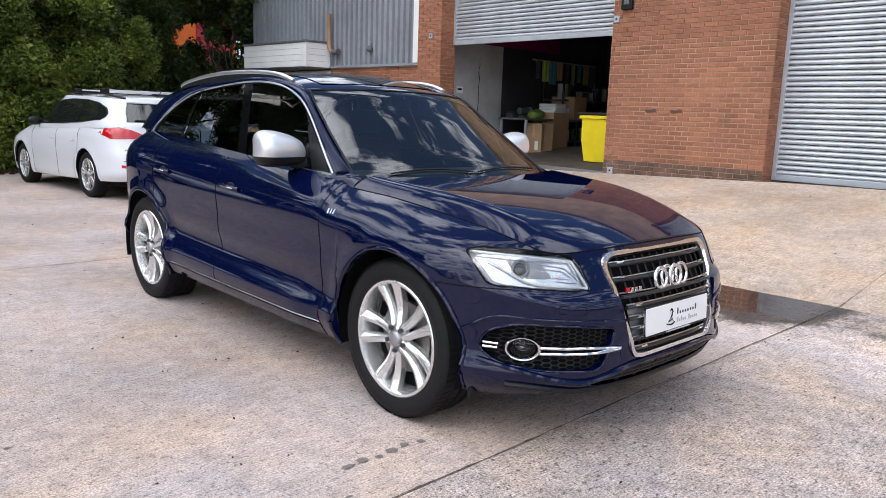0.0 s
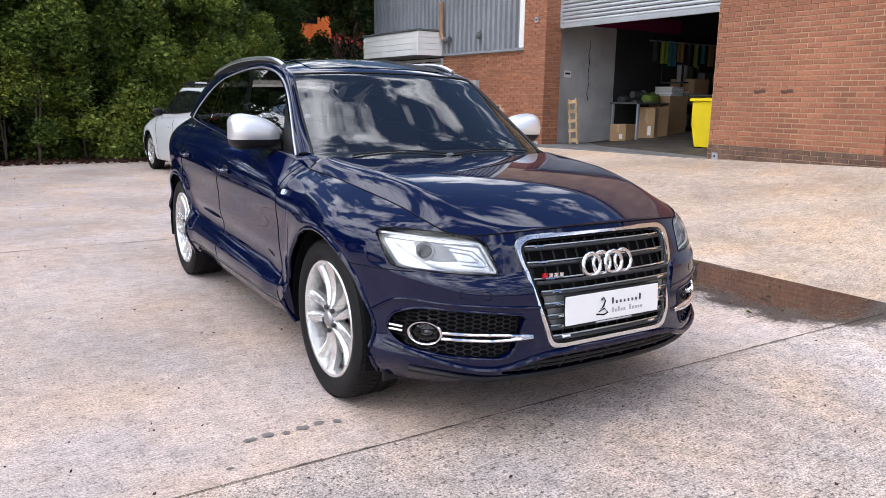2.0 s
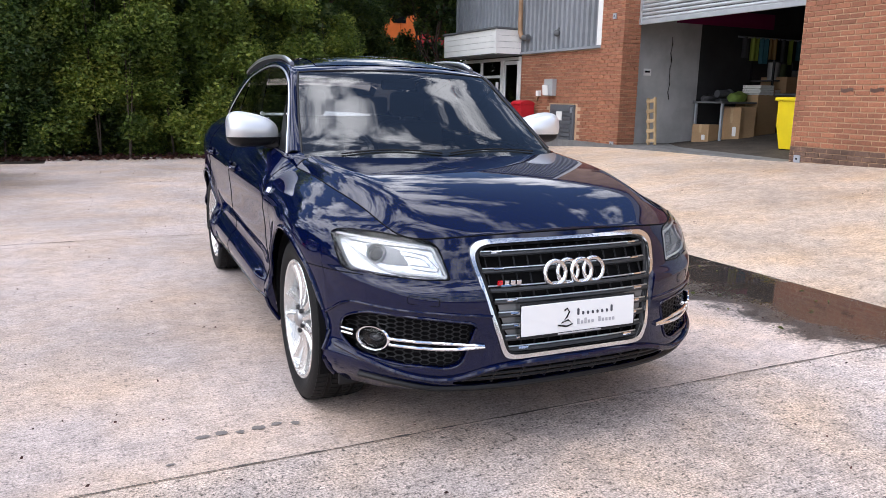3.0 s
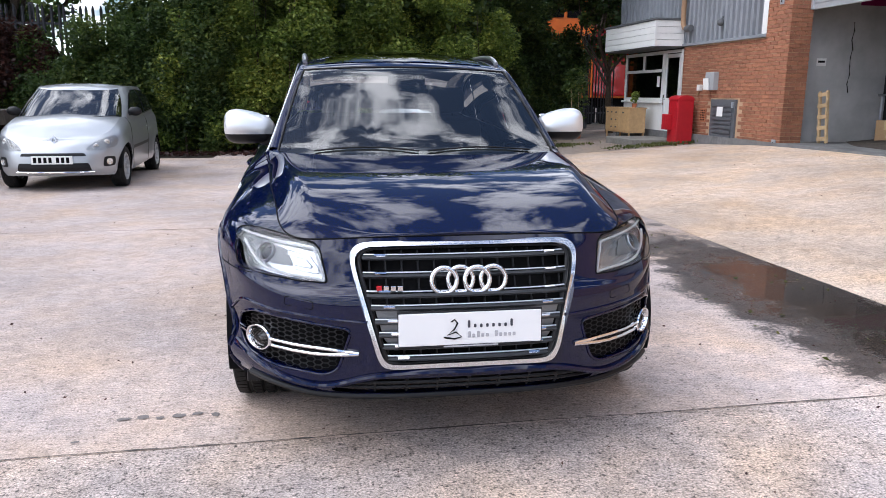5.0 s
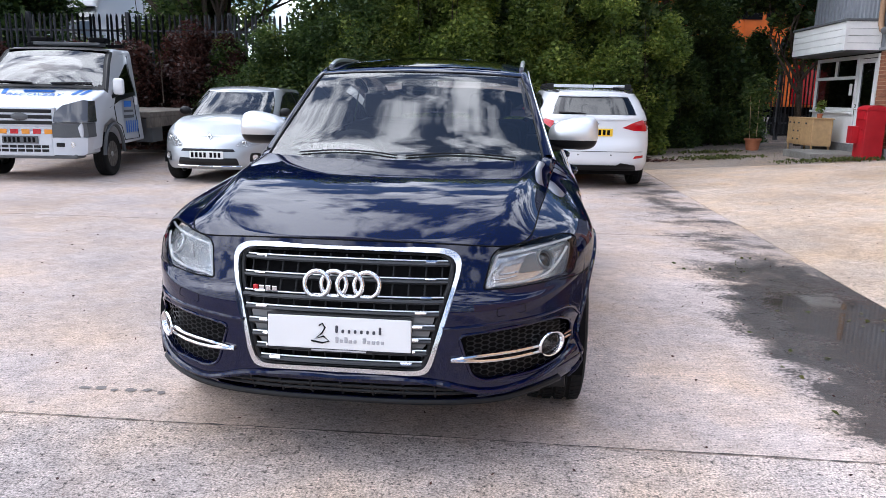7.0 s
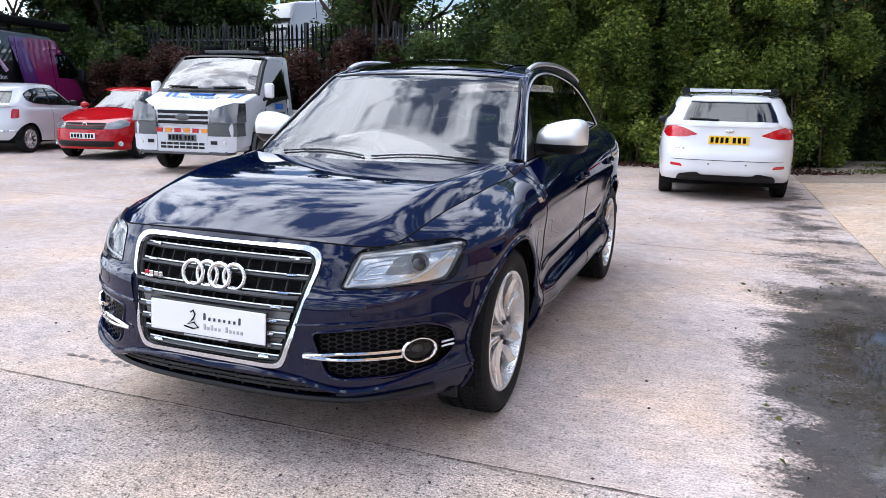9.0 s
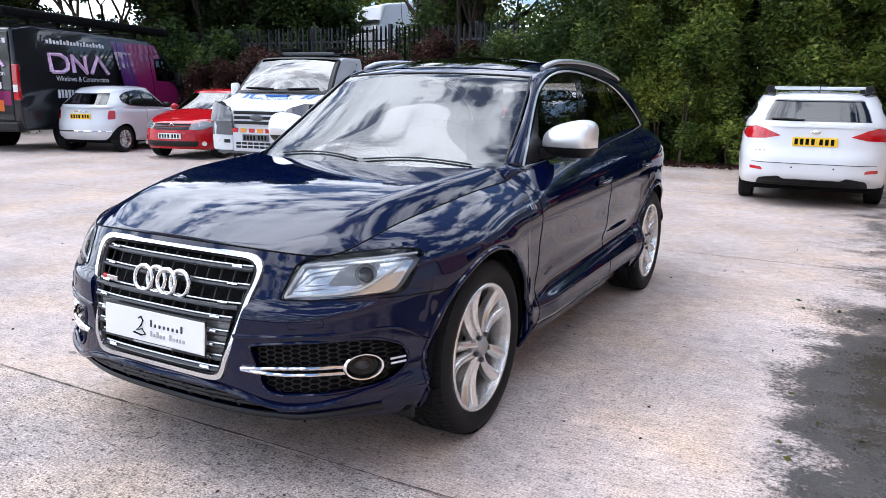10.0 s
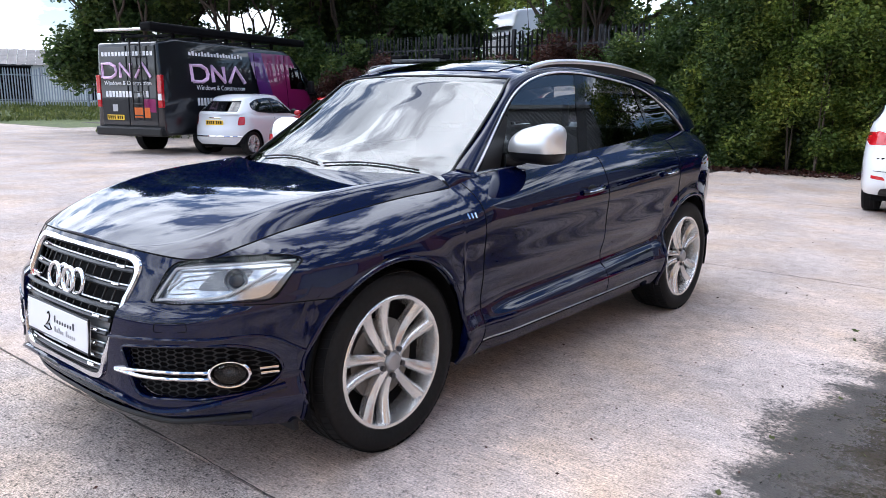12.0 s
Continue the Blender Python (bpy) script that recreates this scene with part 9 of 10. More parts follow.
def sideboard():
    ob = thing("sideboard", "old oak sideboard with drawers standing by the porch", "sideboard", Matrix.Translation((7.52, 15.75, ground_z(7.5, 15.75))) @ Matrix.Rotation(radians(3), 4, "Z"))
    part("carcass", box(-0.22, -0.66, 0.20, 0.22, 0.66, 0.80, 0.008), OAK, ob)
    part("top", box(-0.24, -0.69, 0.80, 0.24, 0.69, 0.825, 0.006), OAK, ob)
    for k in range(3):
        d = part("drawer", box(-0.235, -0.05, 0.24 + 0.185 * k, -0.215, 0.36, 0.41 + 0.185 * k, 0.005), OAK, ob)
        for y in (0.03, 0.28):
            part("knob", rod((-0.235, y, 0.33 + 0.185 * k), (-0.26, y, 0.33 + 0.185 * k), 0.018), CABIN_DARK, d)
    for y0, y1 in ((-0.64, -0.07), (0.38, 0.64)):
        d = part("cupboard_door", box(-0.235, y0, 0.24, -0.215, y1, 0.78, 0.005), OAK, ob)
        part("knob", rod((-0.235, (y0 + y1) / 2, 0.70), (-0.26, (y0 + y1) / 2, 0.70), 0.018), CABIN_DARK, d)
    for x in (-0.19, 0.19):
        for y in (-0.62, 0.62):
            part("leg", rod((x, y, 0.0), (x, y, 0.21), 0.016, 0.026), OAK, ob)
    return ob


sideboard()
pot_plant = thing("pot_plant", "small potted plant standing on the sideboard", "plant", Matrix.Translation((7.5, 15.2, ground_z(7.5, 15.75) + 0.826)))
part("pot", lathe([(0.0, 0.0), (0.0, 0.05), (0.10, 0.065), (0.10, 0.05), (0.08, 0.0)], 18), TERRACOTTA, pot_plant, m=Matrix.Rotation(-math.pi / 2, 4, "Y"))
leaf_sheet("leaves", clump_points([(0, 0, 0.2), (0.03, 0.03, 0.3)], [0.09, 0.1], 120, 51), 0.05, LEAF, pot_plant, 52)


def post_box():
    ob = thing("post_box", "red steel parcel post box beside the porch door", "post box", Matrix.Translation((7.72, 13.22, ground_z(7.7, 13.2) - 0.005)))
    part("body", box(-0.19, -0.22, 0.0, 0.19, 0.22, 0.98, 0.012), RED_STEEL, ob)
    bm = bmesh.new()
    ring = [(0.20 * math.cos(a), 0.98 + 0.10 * math.sin(a)) for a in [math.pi * k / 12 for k in range(13)]]
    rows = [[bm.verts.new((x, y, z)) for x, z in ring] for y in (-0.23, 0.23)]
    for k in range(12):
        bm.faces.new((rows[0][k], rows[0][k + 1], rows[1][k + 1], rows[1][k]))
    bm.faces.new(rows[0])
    bm.faces.new(rows[1][::-1])
    bmesh.ops.recalc_face_normals(bm, faces=bm.faces)
    part("hood", bm, RED_STEEL, ob)
    part("flap", box(-0.205, -0.17, 0.80, -0.19, 0.17, 0.93, 0.004), RED_STEEL, ob)
    part("parcel_bin", box(-0.32, 0.02, 0.32, -0.19, 0.26, 0.66, 0.01), RED_STEEL, ob)
    part("lock", rod((-0.19, -0.1, 0.6), (-0.2, -0.1, 0.6), 0.014), CHROME, ob)
    return ob


post_box()
planter = thing("plant_pot", "terracotta pot with two canes and leafy stems", "plant pot", Matrix.Translation((6.75, 17.3, ground_z(6.75, 17.3))))
part("pot", lathe([(0.0, 0.0), (0.0, 0.15), (0.25, 0.19), (0.25, 0.215), (0.30, 0.215), (0.30, 0.18), (0.26, 0.0)], 28), TERRACOTTA, planter, m=Matrix.Rotation(-math.pi / 2, 4, "Y"), smooth=True)
for dx, tx in ((-0.08, -0.16), (0.08, 0.06)):
    part("cane", rod((dx, 0, 0.2), (tx, 0, 1.35), 0.009), PINE, planter)
leaf_sheet("leaves", clump_points([(0, 0, 0.6), (0.1, 0.1, 1.0), (-0.1, 0, 1.3), (0, 0.1, 1.6)], [0.25, 0.3, 0.3, 0.35], 900, 53), 0.06, LEAF_DARK, planter, 54)

# louvred meter cupboard, air brick, meter box, tap box, lamp, pipe
louvre = thing("louvre_door", "grey louvred steel service door with a paper notice", "service door", Matrix.Translation((FX + 0.03, 12.0, 0.40)))
part("frame", box(-0.02, -0.47, 0.0, 0.03, 0.47, 0.87, 0.004), LOUVRE_M, louvre)
for k in range(8):
    part("louvre_slat", box(-0.045, -0.38, 0.09 + 0.09 * k, -0.02, 0.38, 0.145 + 0.09 * k, 0.004, Matrix.Identity(4)), LOUVRE_M, louvre)
part("notice", box(-0.052, -0.06, 0.52, -0.046, 0.16, 0.72), PAPER, louvre)
part("hasp", box(-0.06, -0.42, 0.70, -0.02, -0.38, 0.82, 0.004), GALV, louvre)
part("plinth", box(-0.04, -0.5, -0.14, 0.03, 0.5, 0.0, 0.01), material("plinth_concrete", (0.40, 0.38, 0.35), 0.9, grain=0.2, scale=30), louvre)
air = thing("air_brick", "terracotta air brick set in the low wall", "vent", Matrix.Translation((FX + 0.045, 12.83, 0.78)))
part("body", box(-0.012, -0.11, 0.0, 0.02, 0.11, 0.29, 0.003), TERRACOTTA, air)
for i in range(3):
    for j in range(5):
        part("slot", box(-0.015, -0.085 + 0.065 * i, 0.03 + 0.05 * j, -0.011, -0.045 + 0.065 * i, 0.06 + 0.05 * j), MATT_BLACK, air)
meter = thing("meter_box", "grey meter box with an open white flap", "meter box", Matrix.Translation((FX + 0.05, 12.48, 1.46)))
part("case", box(-0.12, -0.17, 0.0, 0.01, 0.17, 0.38, 0.012), material("meter_grey", (0.34, 0.35, 0.36), 0.5), meter)
part("flap", box(-0.15, -0.03, 0.02, -0.12, 0.17, 0.26, 0.006, Matrix.Rotation(-0.08, 4, "Y")), PAPER, meter)
tap = thing("tap_box", "small cream outdoor socket and pipe on the brickwork", "socket", Matrix.Translation((FX + 0.05, 13.0, 1.40)))
part("case", box(-0.08, -0.06, 0.05, 0.01, 0.06, 0.18, 0.01), PAPER, tap)
part("pipe", add_tube(bmesh.new(), [(-0.03, 0.04, 0.06), (-0.03, 0.08, 0.0), (-0.03, 0.09, -0.06)], 0.025, 8), BROWN_PIPE, tap)
pipe = thing("flue_pipe", "short brown pipe with an elbow on the cladding", "pipe", Matrix.Translation((FX - 0.06, 13.78, 2.82)))
part("upright", add_tube(bmesh.new(), [(0, 0.06, 0.9), (0, 0.05, 0.3), (0, 0.03, 0.12), (0, -0.04, 0.02), (0, -0.14, 0.0)], 0.055, 12), BROWN_PIPE, pipe, smooth=True)
part("collar", rod((0, -0.13, 0), (0, -0.34, 0.0), 0.07), GREY_PLASTIC, pipe)
lampw = thing("wall_lamp", "small round lamp fixed on the cladding", "lamp", Matrix.Translation((FX - 0.02, 12.29, 2.84)))
bm = bmesh.new()
bmesh.ops.create_uvsphere(bm, u_segments=16, v_segments=10, radius=0.075)
part("globe", bm, GREY_PLASTIC, lampw, smooth=True)
part("stalk", rod((0, 0, 0.03), (0.05, 0, 0.12), 0.02), GREY_PLASTIC, lampw)
alarm = thing("alarm_box", "black box fixed high on the brick pier", "alarm box", Matrix.Translation((FX - 0.01, 5.50, 3.20)))
part("case", box(-0.07, -0.10, 0.0, 0.0, 0.10, 0.30, 0.012), BLACK, alarm)
part("face", box(-0.075, -0.05, 0.08, -0.07, 0.05, 0.2, 0.003), GREY_PLASTIC, alarm)
for y, z in ((5.70, 3.07), (5.62, 0.56), (10.10, 0.50), (10.24, 3.03)):
    br = thing("guide_bracket", "small galvanised bracket bolted to the brick", "bracket", Matrix.Translation((FX - 0.012, y, z)), group="brackets on the piers")
    part("plate", box(-0.02, -0.055, -0.055, 0.0, 0.055, 0.055, 0.004), GALV, br)
    part("bolt", rod((-0.03, 0, 0), (-0.02, 0, 0), 0.016, seg=6), MATT_BLACK, br)


def wheel_bin():
    ob = thing("wheeled_bin", "bright yellow plastic wheeled bin with a black lid", "bin", Matrix.Translation((9.62, 6.78, 0.50)))
    bm = bmesh.new()
    lv = [(0.10, 0.33, 0.36), (0.5, 0.36, 0.39), (0.92, 0.385, 0.42), (0.93, 0.42, 0.46), (0.99, 0.42, 0.46)]
    rows = [[bm.verts.new((sx * a, sy * b, z)) for sx, sy in ((-1, -1), (1, -1), (1, 1), (-1, 1))] for z, a, b in lv]
    for A, B in zip(rows, rows[1:]):
        for k in range(4):
            bm.faces.new((A[k], A[(k + 1) % 4], B[(k + 1) % 4], B[k]))
    bm.faces.new(rows[0][::-1])
    bmesh.ops.bevel(bm, geom=[e for e in bm.edges if abs(e.verts[0].co.z - e.verts[1].co.z) > 0.05], offset=0.05, segments=3, affect="EDGES")
    part("body", bm, YELLOW_BIN, ob, smooth=True, angle=40)
    part("lid", box(-0.43, -0.47, 0.99, 0.43, 0.47, 1.05, 0.025), BLACK, ob)
    for sx in (-1, 1):
        for sy in (-1, 1):
            part("castor", rod((sx * 0.25 - 0.03, sy * 0.28, 0.075), (sx * 0.25 + 0.03, sy * 0.28, 0.075), 0.075, seg=18), RUBBER, ob)
    return ob


wheel_bin()


def carton(x, y, z, sx, sy, sz, turn, label="plain brown cardboard carton"):
    ob = thing("cardboard_box", label, "box", Matrix.Translation((x, y, z)) @ Matrix.Rotation(radians(turn), 4, "Z"), group="cartons in the workshop")
    part("carton", box(-sx / 2, -sy / 2, 0, sx / 2, sy / 2, sz, 0.006), CARD, ob)
    part("tape", box(-sx / 2 - 0.001, -0.03, sz * 0.6, sx / 2 + 0.001, 0.03, sz + 0.002), PINE, ob)
    part("label_patch", box(-sx / 2 - 0.003, -sy * 0.3, sz * 0.25, -sx / 2, -sy * 0.1, sz * 0.5), PAPER, ob)
    return ob


carton(10.2, 9.75, 0.5, 0.45, 0.42, 0.42, 8)
carton(10.75, 9.45, 0.5, 0.40, 0.60, 0.80, -12, "tall brown carton leaning in the workshop")
carton(10.5, 9.35, 0.5, 0.12, 0.42, 0.78, 10, "flat brown carton propped up")
carton(11.4, 9.6, 0.5, 0.6, 0.6, 1.05, 0, "large brown carton by the bench")
carton(12.2, 9.7, 1.40, 0.5, 0.7, 0.55, 0, "brown carton standing on the bench")
bench = thing("workbench", "steel framed workbench along the white wall", "workbench", Matrix.Translation((11.6, 9.72, 0.5)))
part("worktop", box(-1.5, -0.4, 0.86, 1.6, 0.42, 0.90, 0.006), GREY_PLASTIC, bench)
for x in (-1.42, 0.05, 1.5):
    for y in (-0.36, 0.38):
        part("leg", box(x - 0.025, y - 0.025, 0, x + 0.025, y + 0.025, 0.86, 0.004), GALV, bench)
paper = thing("paper_stack", "stack of white paper on a carton", "paper", Matrix.Translation((11.35, 9.55, 1.55)))
for k in range(6):
    part("sheaf", box(-0.2, -0.24, 0.035 * k, 0.2, 0.24, 0.035 * k + 0.03, 0.004, Matrix.Rotation(0.05 * (k % 3 - 1), 4, "Z")), PAPER, paper)
pallet = thing("timber_frame", "narrow pale timber frame leaning by the doorway", "timber", Matrix.Translation((8.75, 9.78, 0.5)) @ Matrix.Rotation(radians(-6), 4, "X"))
for y in (-0.13, 0.07):
    part("stile", box(-0.02, y, 0, 0.02, y + 0.05, 0.95, 0.003), PINE, pallet)
for k in range(5):
    part("cross_piece", box(-0.035, -0.13, 0.05 + 0.2 * k, -0.02, 0.12, 0.12 + 0.2 * k, 0.003), PINE, pallet)
tool = thing("bench_tool", "dark bench grinder on the workbench", "tool", Matrix.Translation((10.6, 9.8, 1.40)))
part("base", box(-0.12, -0.08, 0, 0.12, 0.08, 0.06, 0.01), CABIN_DARK, tool)
part("motor", rod((-0.16, 0, 0.16), (0.16, 0, 0.16), 0.08), CABIN_DARK, tool)
part("disc", rod((0.18, 0, 0.16), (0.21, 0, 0.16), 0.11), GREY_PLASTIC, tool)
cloth = thing("hanging_cloths", "coloured rags hanging from a wall rail", "cloth", Matrix.Translation((12.6, 10.18, 2.25)))
part("rail", rod((-1.3, 0, 0.55), (1.3, 0, 0.55), 0.02), GALV, cloth)
for k in range(9):
    mt = material("rag", ((0.05, 0.05, 0.06), (0.25, 0.32, 0.06), (0.05, 0.16, 0.20), (0.30, 0.20, 0.08))[k % 4], 0.9)
    part("rag", grid(lambda u, v, k=k: Vector((-1.2 + 0.28 * k + 0.22 * u, -0.02 + 0.03 * math.sin(u * 9 + k), 0.55 - (0.45 + 0.05 * (k % 3)) * v)), 6, 4), mt, cloth)
banner = thing("banner", "dark magenta banner across the workshop wall", "banner", Matrix.Translation((11.2, 10.249, 3.0)))
part("cloth", box(-1.6, -0.02, 0, 1.2, 0.0, 0.32), MAGENTA, banner)
rackw = thing("storage_rack", "dark blue pallet racking filled with dim stock", "racking", Matrix.Translation((13.2, 6.2, 0.5)))
for x in (-0.5, 0.5):
    for y in (-2.2, 0.0, 2.2):
        part("upright", box(x - 0.05, y - 0.05, 0, x + 0.05, y + 0.05, 3.6), VAN_PAINT, rackw)
for z in (0.8, 1.8, 2.8):
    part("beam", box(-0.55, -2.25, z, -0.45, 2.25, z + 0.12), VAN_PAINT, rackw)
    part("shelf_board", box(-0.5, -2.2, z + 0.12, 0.5, 2.2, z + 0.14), CARD, rackw)
rs = random.Random(4)
for z in (0.5, 1.44, 2.44, 3.44):
    for k in range(5):
        carton(13.2, 4.4 + 0.9 * k, z, 0.6, rs.uniform(0.4, 0.75), rs.uniform(0.3, 0.7), rs.uniform(-6, 6), "dim brown carton on the racking")
chair = thing("folding_chair", "metal folding chair inside the workshop", "chair", Matrix.Translation((11.4, 7.9, 0.5)) @ Matrix.Rotation(radians(70), 4, "Z"))
part("seat", box(-0.2, -0.2, 0.44, 0.2, 0.2, 0.47, 0.008), GREY_PLASTIC, chair)
part("backrest", box(-0.2, 0.2, 0.65, 0.2, 0.22, 0.85, 0.006), GREY_PLASTIC, chair)
for x in (-0.19, 0.19):
    part("leg", rod((x, -0.2, 0), (x, 0.21, 0.85), 0.012), GALV, chair)
    part("leg", rod((x, 0.2, 0), (x, -0.18, 0.46), 0.012), GALV, chair)

# crowded steel shelving along the partition, tubs, bags and a cable
def stock_shelf(x0, x1, y0, y1, levels, seed):
    ob = thing("shelving", "dark steel shelving crowded with tins, tubs and cloth", "shelving", Matrix.Translation((x0, y0, 0.5)))
    w, d = x1 - x0, y1 - y0
    for x in (0.0, w / 2, w):
        for y in (0.0, d):
            part("upright", box(x - 0.02, y - 0.02, 0, x + 0.02, y + 0.02, levels[-1] + 0.45, 0.003), VAN_PAINT, ob)
    for z in levels:
        part("shelf_board", box(-0.02, -0.02, z, w + 0.02, d + 0.02, z + 0.03, 0.003), CABIN_DARK, ob)
    return ob


stock_shelf(11.75, 14.3, 9.55, 10.15, (0.35, 0.85, 1.35), 3)
rs = random.Random(11)
TUB_M = [material("tub", c, 0.6, grain=0.1, scale=20) for c in ((0.03, 0.03, 0.035), (0.10, 0.02, 0.02), (0.03, 0.05, 0.10), (0.16, 0.14, 0.10), (0.30, 0.30, 0.29), (0.06, 0.08, 0.03))]
for lev in (0.35, 0.85, 1.35):
    x = 11.85
    while x < 14.1:
        r, h = rs.uniform(0.07, 0.14), rs.uniform(0.16, 0.38)
        mt = rs.choice(TUB_M)
        tub = thing("tub", "dull storage tub on the crowded workshop shelving", "tub", Matrix.Translation((x + r, 9.55 + rs.uniform(0.16, 0.3), 0.5 + lev + 0.03)), group="tubs on the workshop shelving")
        part("body", lathe([(0.0, 0.0), (0.0, r * 0.9), (h * 0.95, r), (h, r * 0.96)], 16), mt, tub, smooth=True, m=Matrix.Rotation(-math.pi / 2, 4, "Y"))
        part("lid", lathe([(h, r * 1.03), (h + 0.02, r * 1.03), (h + 0.025, 0.0)], 16), rs.choice(TUB_M), tub, smooth=True, m=Matrix.Rotation(-math.pi / 2, 4, "Y"))
        x += 2 * r + rs.uniform(0.03, 0.22)


def slumped_bag(x, y, z, r, mat, label):
    bm = bmesh.new()
    bmesh.ops.create_uvsphere(bm, u_segments=20, v_segments=12, radius=1.0)
    for v in bm.verts:
        k = 1 + 0.22 * noise.noise(v.co * 2.1 + Vector((x, y, z)))
        v.co = Vector((v.co.x * r * k, v.co.y * r * 0.8 * k, max(-0.55, v.co.z) * r * 0.62 * k + 0.34 * r))
    ob = thing("bag", label, "bag", Matrix.Translation((x, y, z)))
    part("sack", bm, mat, ob, smooth=True)
    return ob


slumped_bag(10.85, 9.62, 1.40, 0.22, material("green_bag", (0.16, 0.24, 0.04), 0.6, grain=0.2, scale=12), "yellow-green plastic bag slumped on the workbench")
slumped_bag(10.25, 9.85, 1.40, 0.16, TUB_M[0], "black plastic bag on the workbench")
slumped_bag(12.0, 8.9, 0.5, 0.32, TUB_M[0], "black rubbish sack on the workshop floor")
cable = thing("cable", "black cable hanging down the white partition", "cable", Matrix.Translation((9.5, 10.235, 0.5)))
part("lead", add_tube(bmesh.new(), [(0.02 * math.sin(2.5 * k), 0, 2.2 - 0.16 * k) for k in range(9)], 0.008, 6), MATT_BLACK, cable, smooth=True)
notice = thing("notice", "small white notice on the partition", "notice", Matrix.Translation((8.9, 10.245, 1.9)))
part("sheet", box(-0.10, -0.006, 0.0, 0.10, 0.0, 0.14), PAPER, notice)
part("print_bar", box(-0.07, -0.008, 0.06, 0.07, -0.006, 0.10), MATT_BLACK, notice)

# scuffs on the pier
scuff = material("scuff", (0.085, 0.048, 0.035), 0.9, grain=0.4, scale=60)
for y in (4.93, 4.48):
    tagged(part("wall_scuff", grid(lambda u, v, y=y: Vector((FX - 0.0135, y - 0.10 + 0.2 * u, 1.55 + 0.05 * v + 0.01 * math.sin(u * 7))), 8, 2), scuff), "dark rubber scuff on the brick pier", "mark", kind="structure")

# standing water and stains on the yard


def blot(name, cx, cy, rx, ry, seed, mat, z=0.004, n=90):
    """A flat patch with a wandering edge."""
    bm = bmesh.new()
    ring = []
    for k in range(n):
        a = k / n * 2 * math.pi
        v = Vector((math.cos(a) * 1.3 + seed, math.sin(a) * 1.3, seed * 0.7))
        f = 1 + 0.26 * noise.noise(v) + 0.20 * noise.noise(v * 3.1) + 0.13 * noise.noise(v * 8.0) + 0.07 * noise.noise(v * 19.0)
        x, y = cx + rx * f * math.cos(a), cy + ry * f * math.sin(a)
        ring.append(bm.verts.new((min(x, GULLY - 0.015), y, z)))
    bm.faces.new(ring)
    return part(name, bm, mat)


STAIN = material("damp_stain", (0.17, 0.15, 0.14), 0.7, grain=0.2, scale=60)
for k in range(6):
    tagged(blot("stain", -1.36 + 0.075 * k, 0.60 + 0.012 * math.sin(k * 2.1), 0.030 - 0.006 * (k % 3), 0.015 + 0.005 * (k % 2), 5.0 + 1.7 * k, STAIN, 0.0035, 44), "small dark oil drip on the concrete", "stain", kind="structure")
for k, (x, y) in enumerate(((-1.5, 0.41), (-1.42, 3.2), (0.6, 0.30), (-2.3, 1.6), (2.1, 4.6), (1.5, 2.4), (-3.2, 3.9), (2.0, 7.4))):
    tagged(blot("stain", x, y, 0.016, 0.009, 9.0 + 2.3 * k, STAIN, 0.0035, 36), "small dark spot on the concrete", "stain", kind="structure")

# loose crumbs, twigs and leaf scraps scattered over the slabs
gr = np.random.default_rng(31)
gx, gy = gr.uniform(-7.5, 3.1, 1500), gr.uniform(-4.0, 12.0, 1500)
crumbs = leaf_sheet("loose_grit", np.stack([gx, gy, np.full(1500, 0.006)], 1), 0.010, LEAF_BROWN, None, 33, long=1.8, flat=0.2)
tagged(crumbs, "dark crumbs and leaf scraps on the concrete", "grit", kind="stuff")
gx, gy = gr.uniform(3.4, 7.8, 400), gr.uniform(-2.0, 13.0, 400)
crumbs = leaf_sheet("loose_grit", np.stack([gx, gy, np.array([ground_z(a, b) for a, b in zip(gx, gy)]) + 0.006], 1), 0.012, LEAF_BROWN, None, 34, long=1.8, flat=0.2)
tagged(crumbs, "dark crumbs and leaf scraps on the concrete ramp", "grit", kind="stuff")

gx, gy = gr.uniform(2.0, 3.12, 46), gr.uniform(0.4, 4.2, 46)
tagged(leaf_sheet("fallen_leaves", np.stack([gx, gy, np.full(46, 0.006)], 1), 0.020, LEAF_WEED, None, 36, long=1.9, flat=0.2), "few pale fallen leaves lying in the wet hollow", "leaves", kind="stuff")

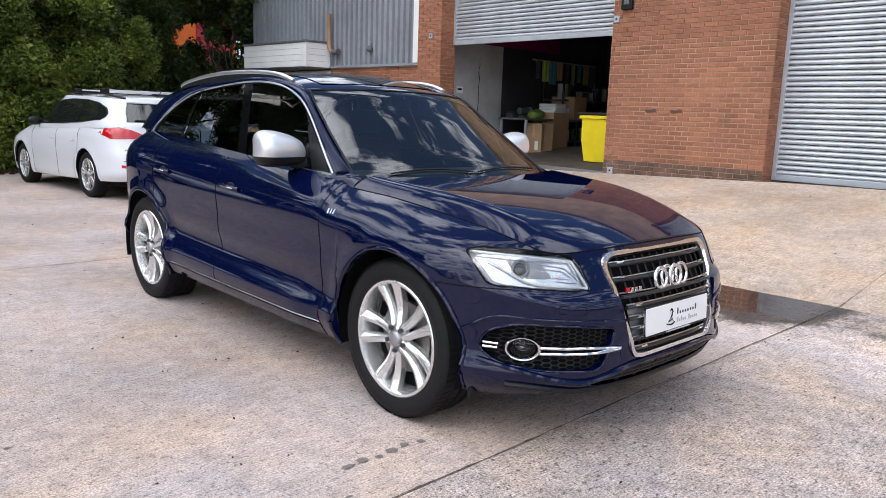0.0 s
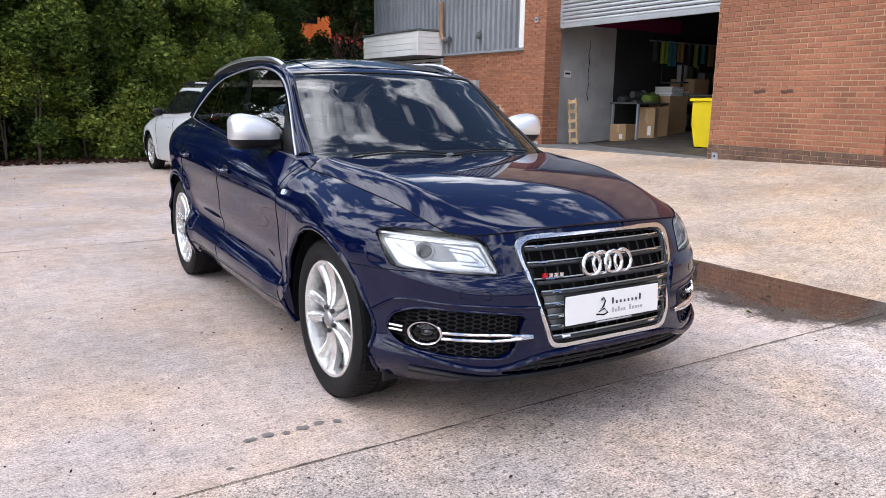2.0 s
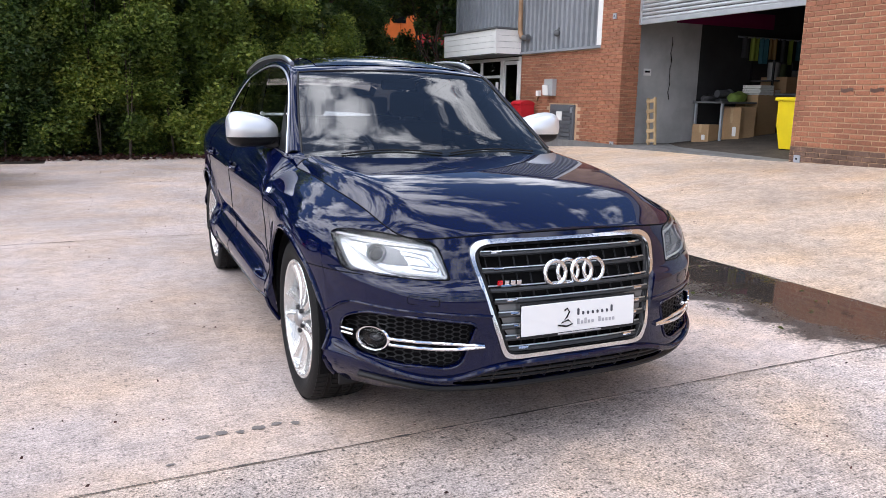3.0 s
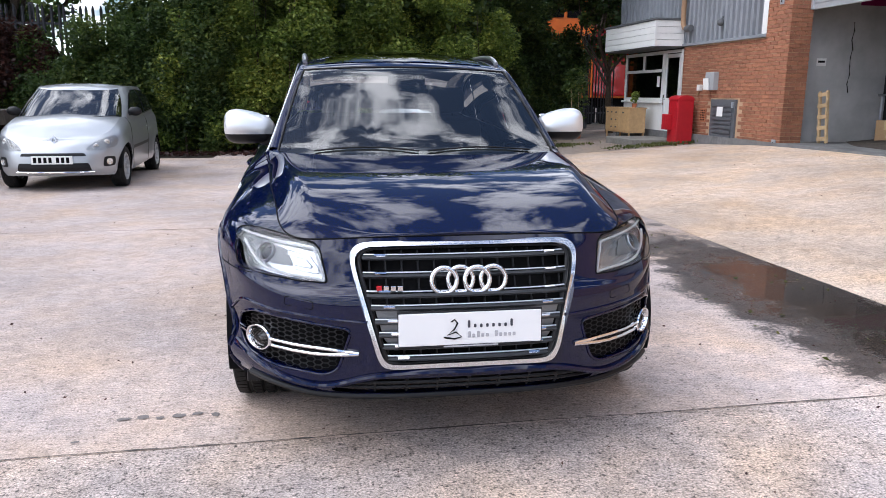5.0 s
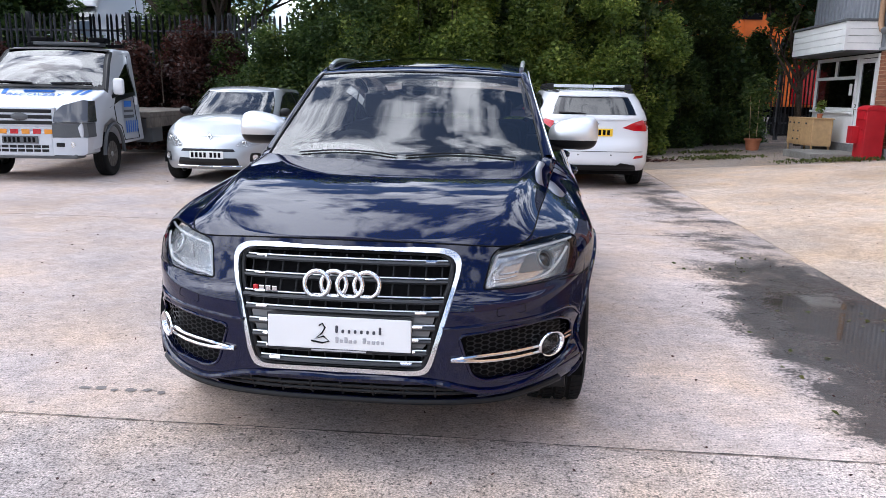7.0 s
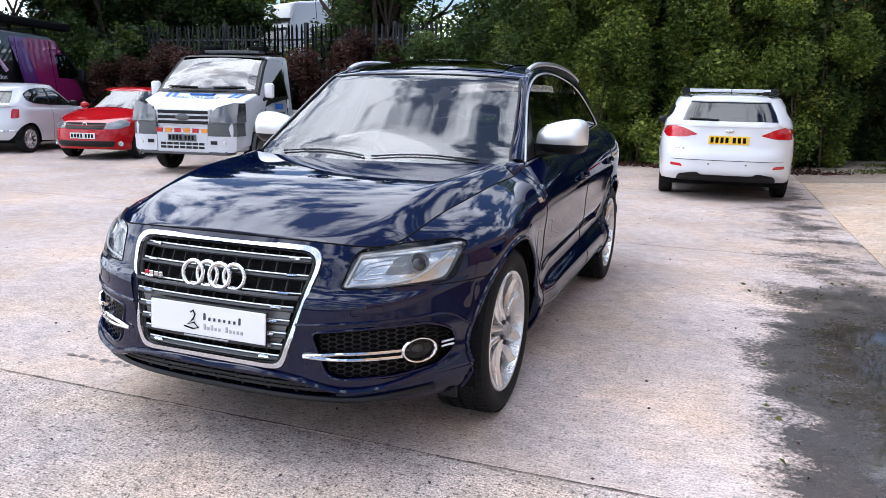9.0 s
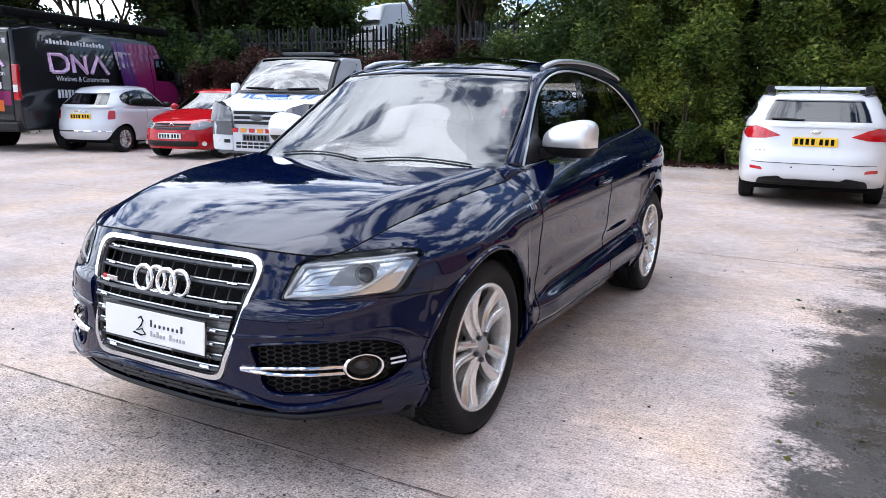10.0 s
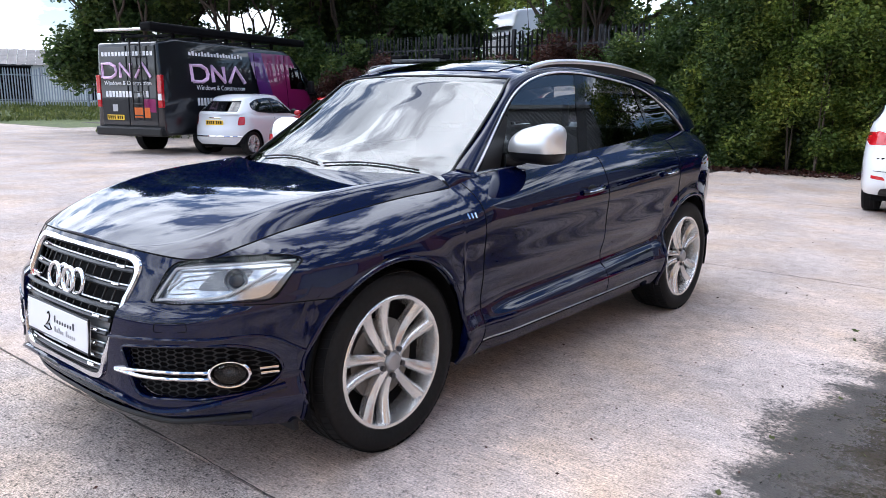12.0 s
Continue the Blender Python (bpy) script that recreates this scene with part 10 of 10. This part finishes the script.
# dark crumbly joints between the slabs
def joint_line(y, x0, x1, seed):
    """A thin dark ribbon that widens here and there where the edges have broken away."""
    n, bm, rows = int((x1 - x0) / 0.03), bmesh.new(), []
    for k in range(n + 1):
        x = x0 + (x1 - x0) * k / n
        v = Vector((x * 2.3, seed, 0))
        w = 0.001 + 0.026 * max(0.0, noise.noise(v) - 0.22) + 0.010 * max(0.0, noise.noise(v * 6.0))
        c = y + 0.010 * noise.noise(v * 0.7) + 0.004 * noise.noise(v * 9.0)
        rows.append([bm.verts.new((x, c - w, 0.0025)), bm.verts.new((x, c + w * (0.5 + 0.5 * noise.noise(v * 4.0 + Vector((3, 0, 0)))) + 0.003, 0.0025))])
    for A, B in zip(rows, rows[1:]):
        bm.faces.new((A[0], B[0], B[1], A[1]))
    return tagged(part("joint", bm, JOINT), "dark crumbled joint between concrete slabs", "joint", kind="structure")


JOINT = material("joint_dirt", (0.085, 0.074, 0.066), 0.95, grain=0.5, scale=70)
joint_line(0.3, -8.1, 3.15, 1.7)
joint_line(5.2, -8.1, 3.15, 4.1)
joint_line(10.0, -8.1, 3.15, 7.3)

# ---- brick facing, last ----
PLINTH_BRICK = material("plinth_brick", (0.125, 0.075, 0.055), 0.9, grain=0.4, scale=30, bump=0.4, stain=0.45, stain_scale=4.0)
brick_face(pier, front_at(FX, 3.012), 2.76, 0.45, 0.72, mat=PLINTH_BRICK)
brick_face(pier, front_at(FX, 3.012), 2.76, 0.75, 4.2, singles=300)
brick_face(pier2, front_at(FX, 9.942), 0.71, 0.4, 4.2)
brick_face(low, front_at(FX + 0.06, 10.67), 3.22, 0.25, 2.42, skip=lambda a, z, ln: (0.82 < a + ln and a < 1.84 and 0.25 < z < 1.27))
brick_face(pier, Matrix.Translation((FX + 0.42, 3.02, 0)) @ Matrix.Rotation(radians(90), 4, "Z"), 0.428, 0.45, 4.2)
brick_face(pier2, Matrix.Translation((FX + 0.42, 9.95, 0)) @ Matrix.Rotation(radians(90), 4, "Z"), 0.428, 0.4, 4.2)
brick_face(end_wall, front_at(FX + 0.5, 16.81), 0.77, 0.2, 2.5)
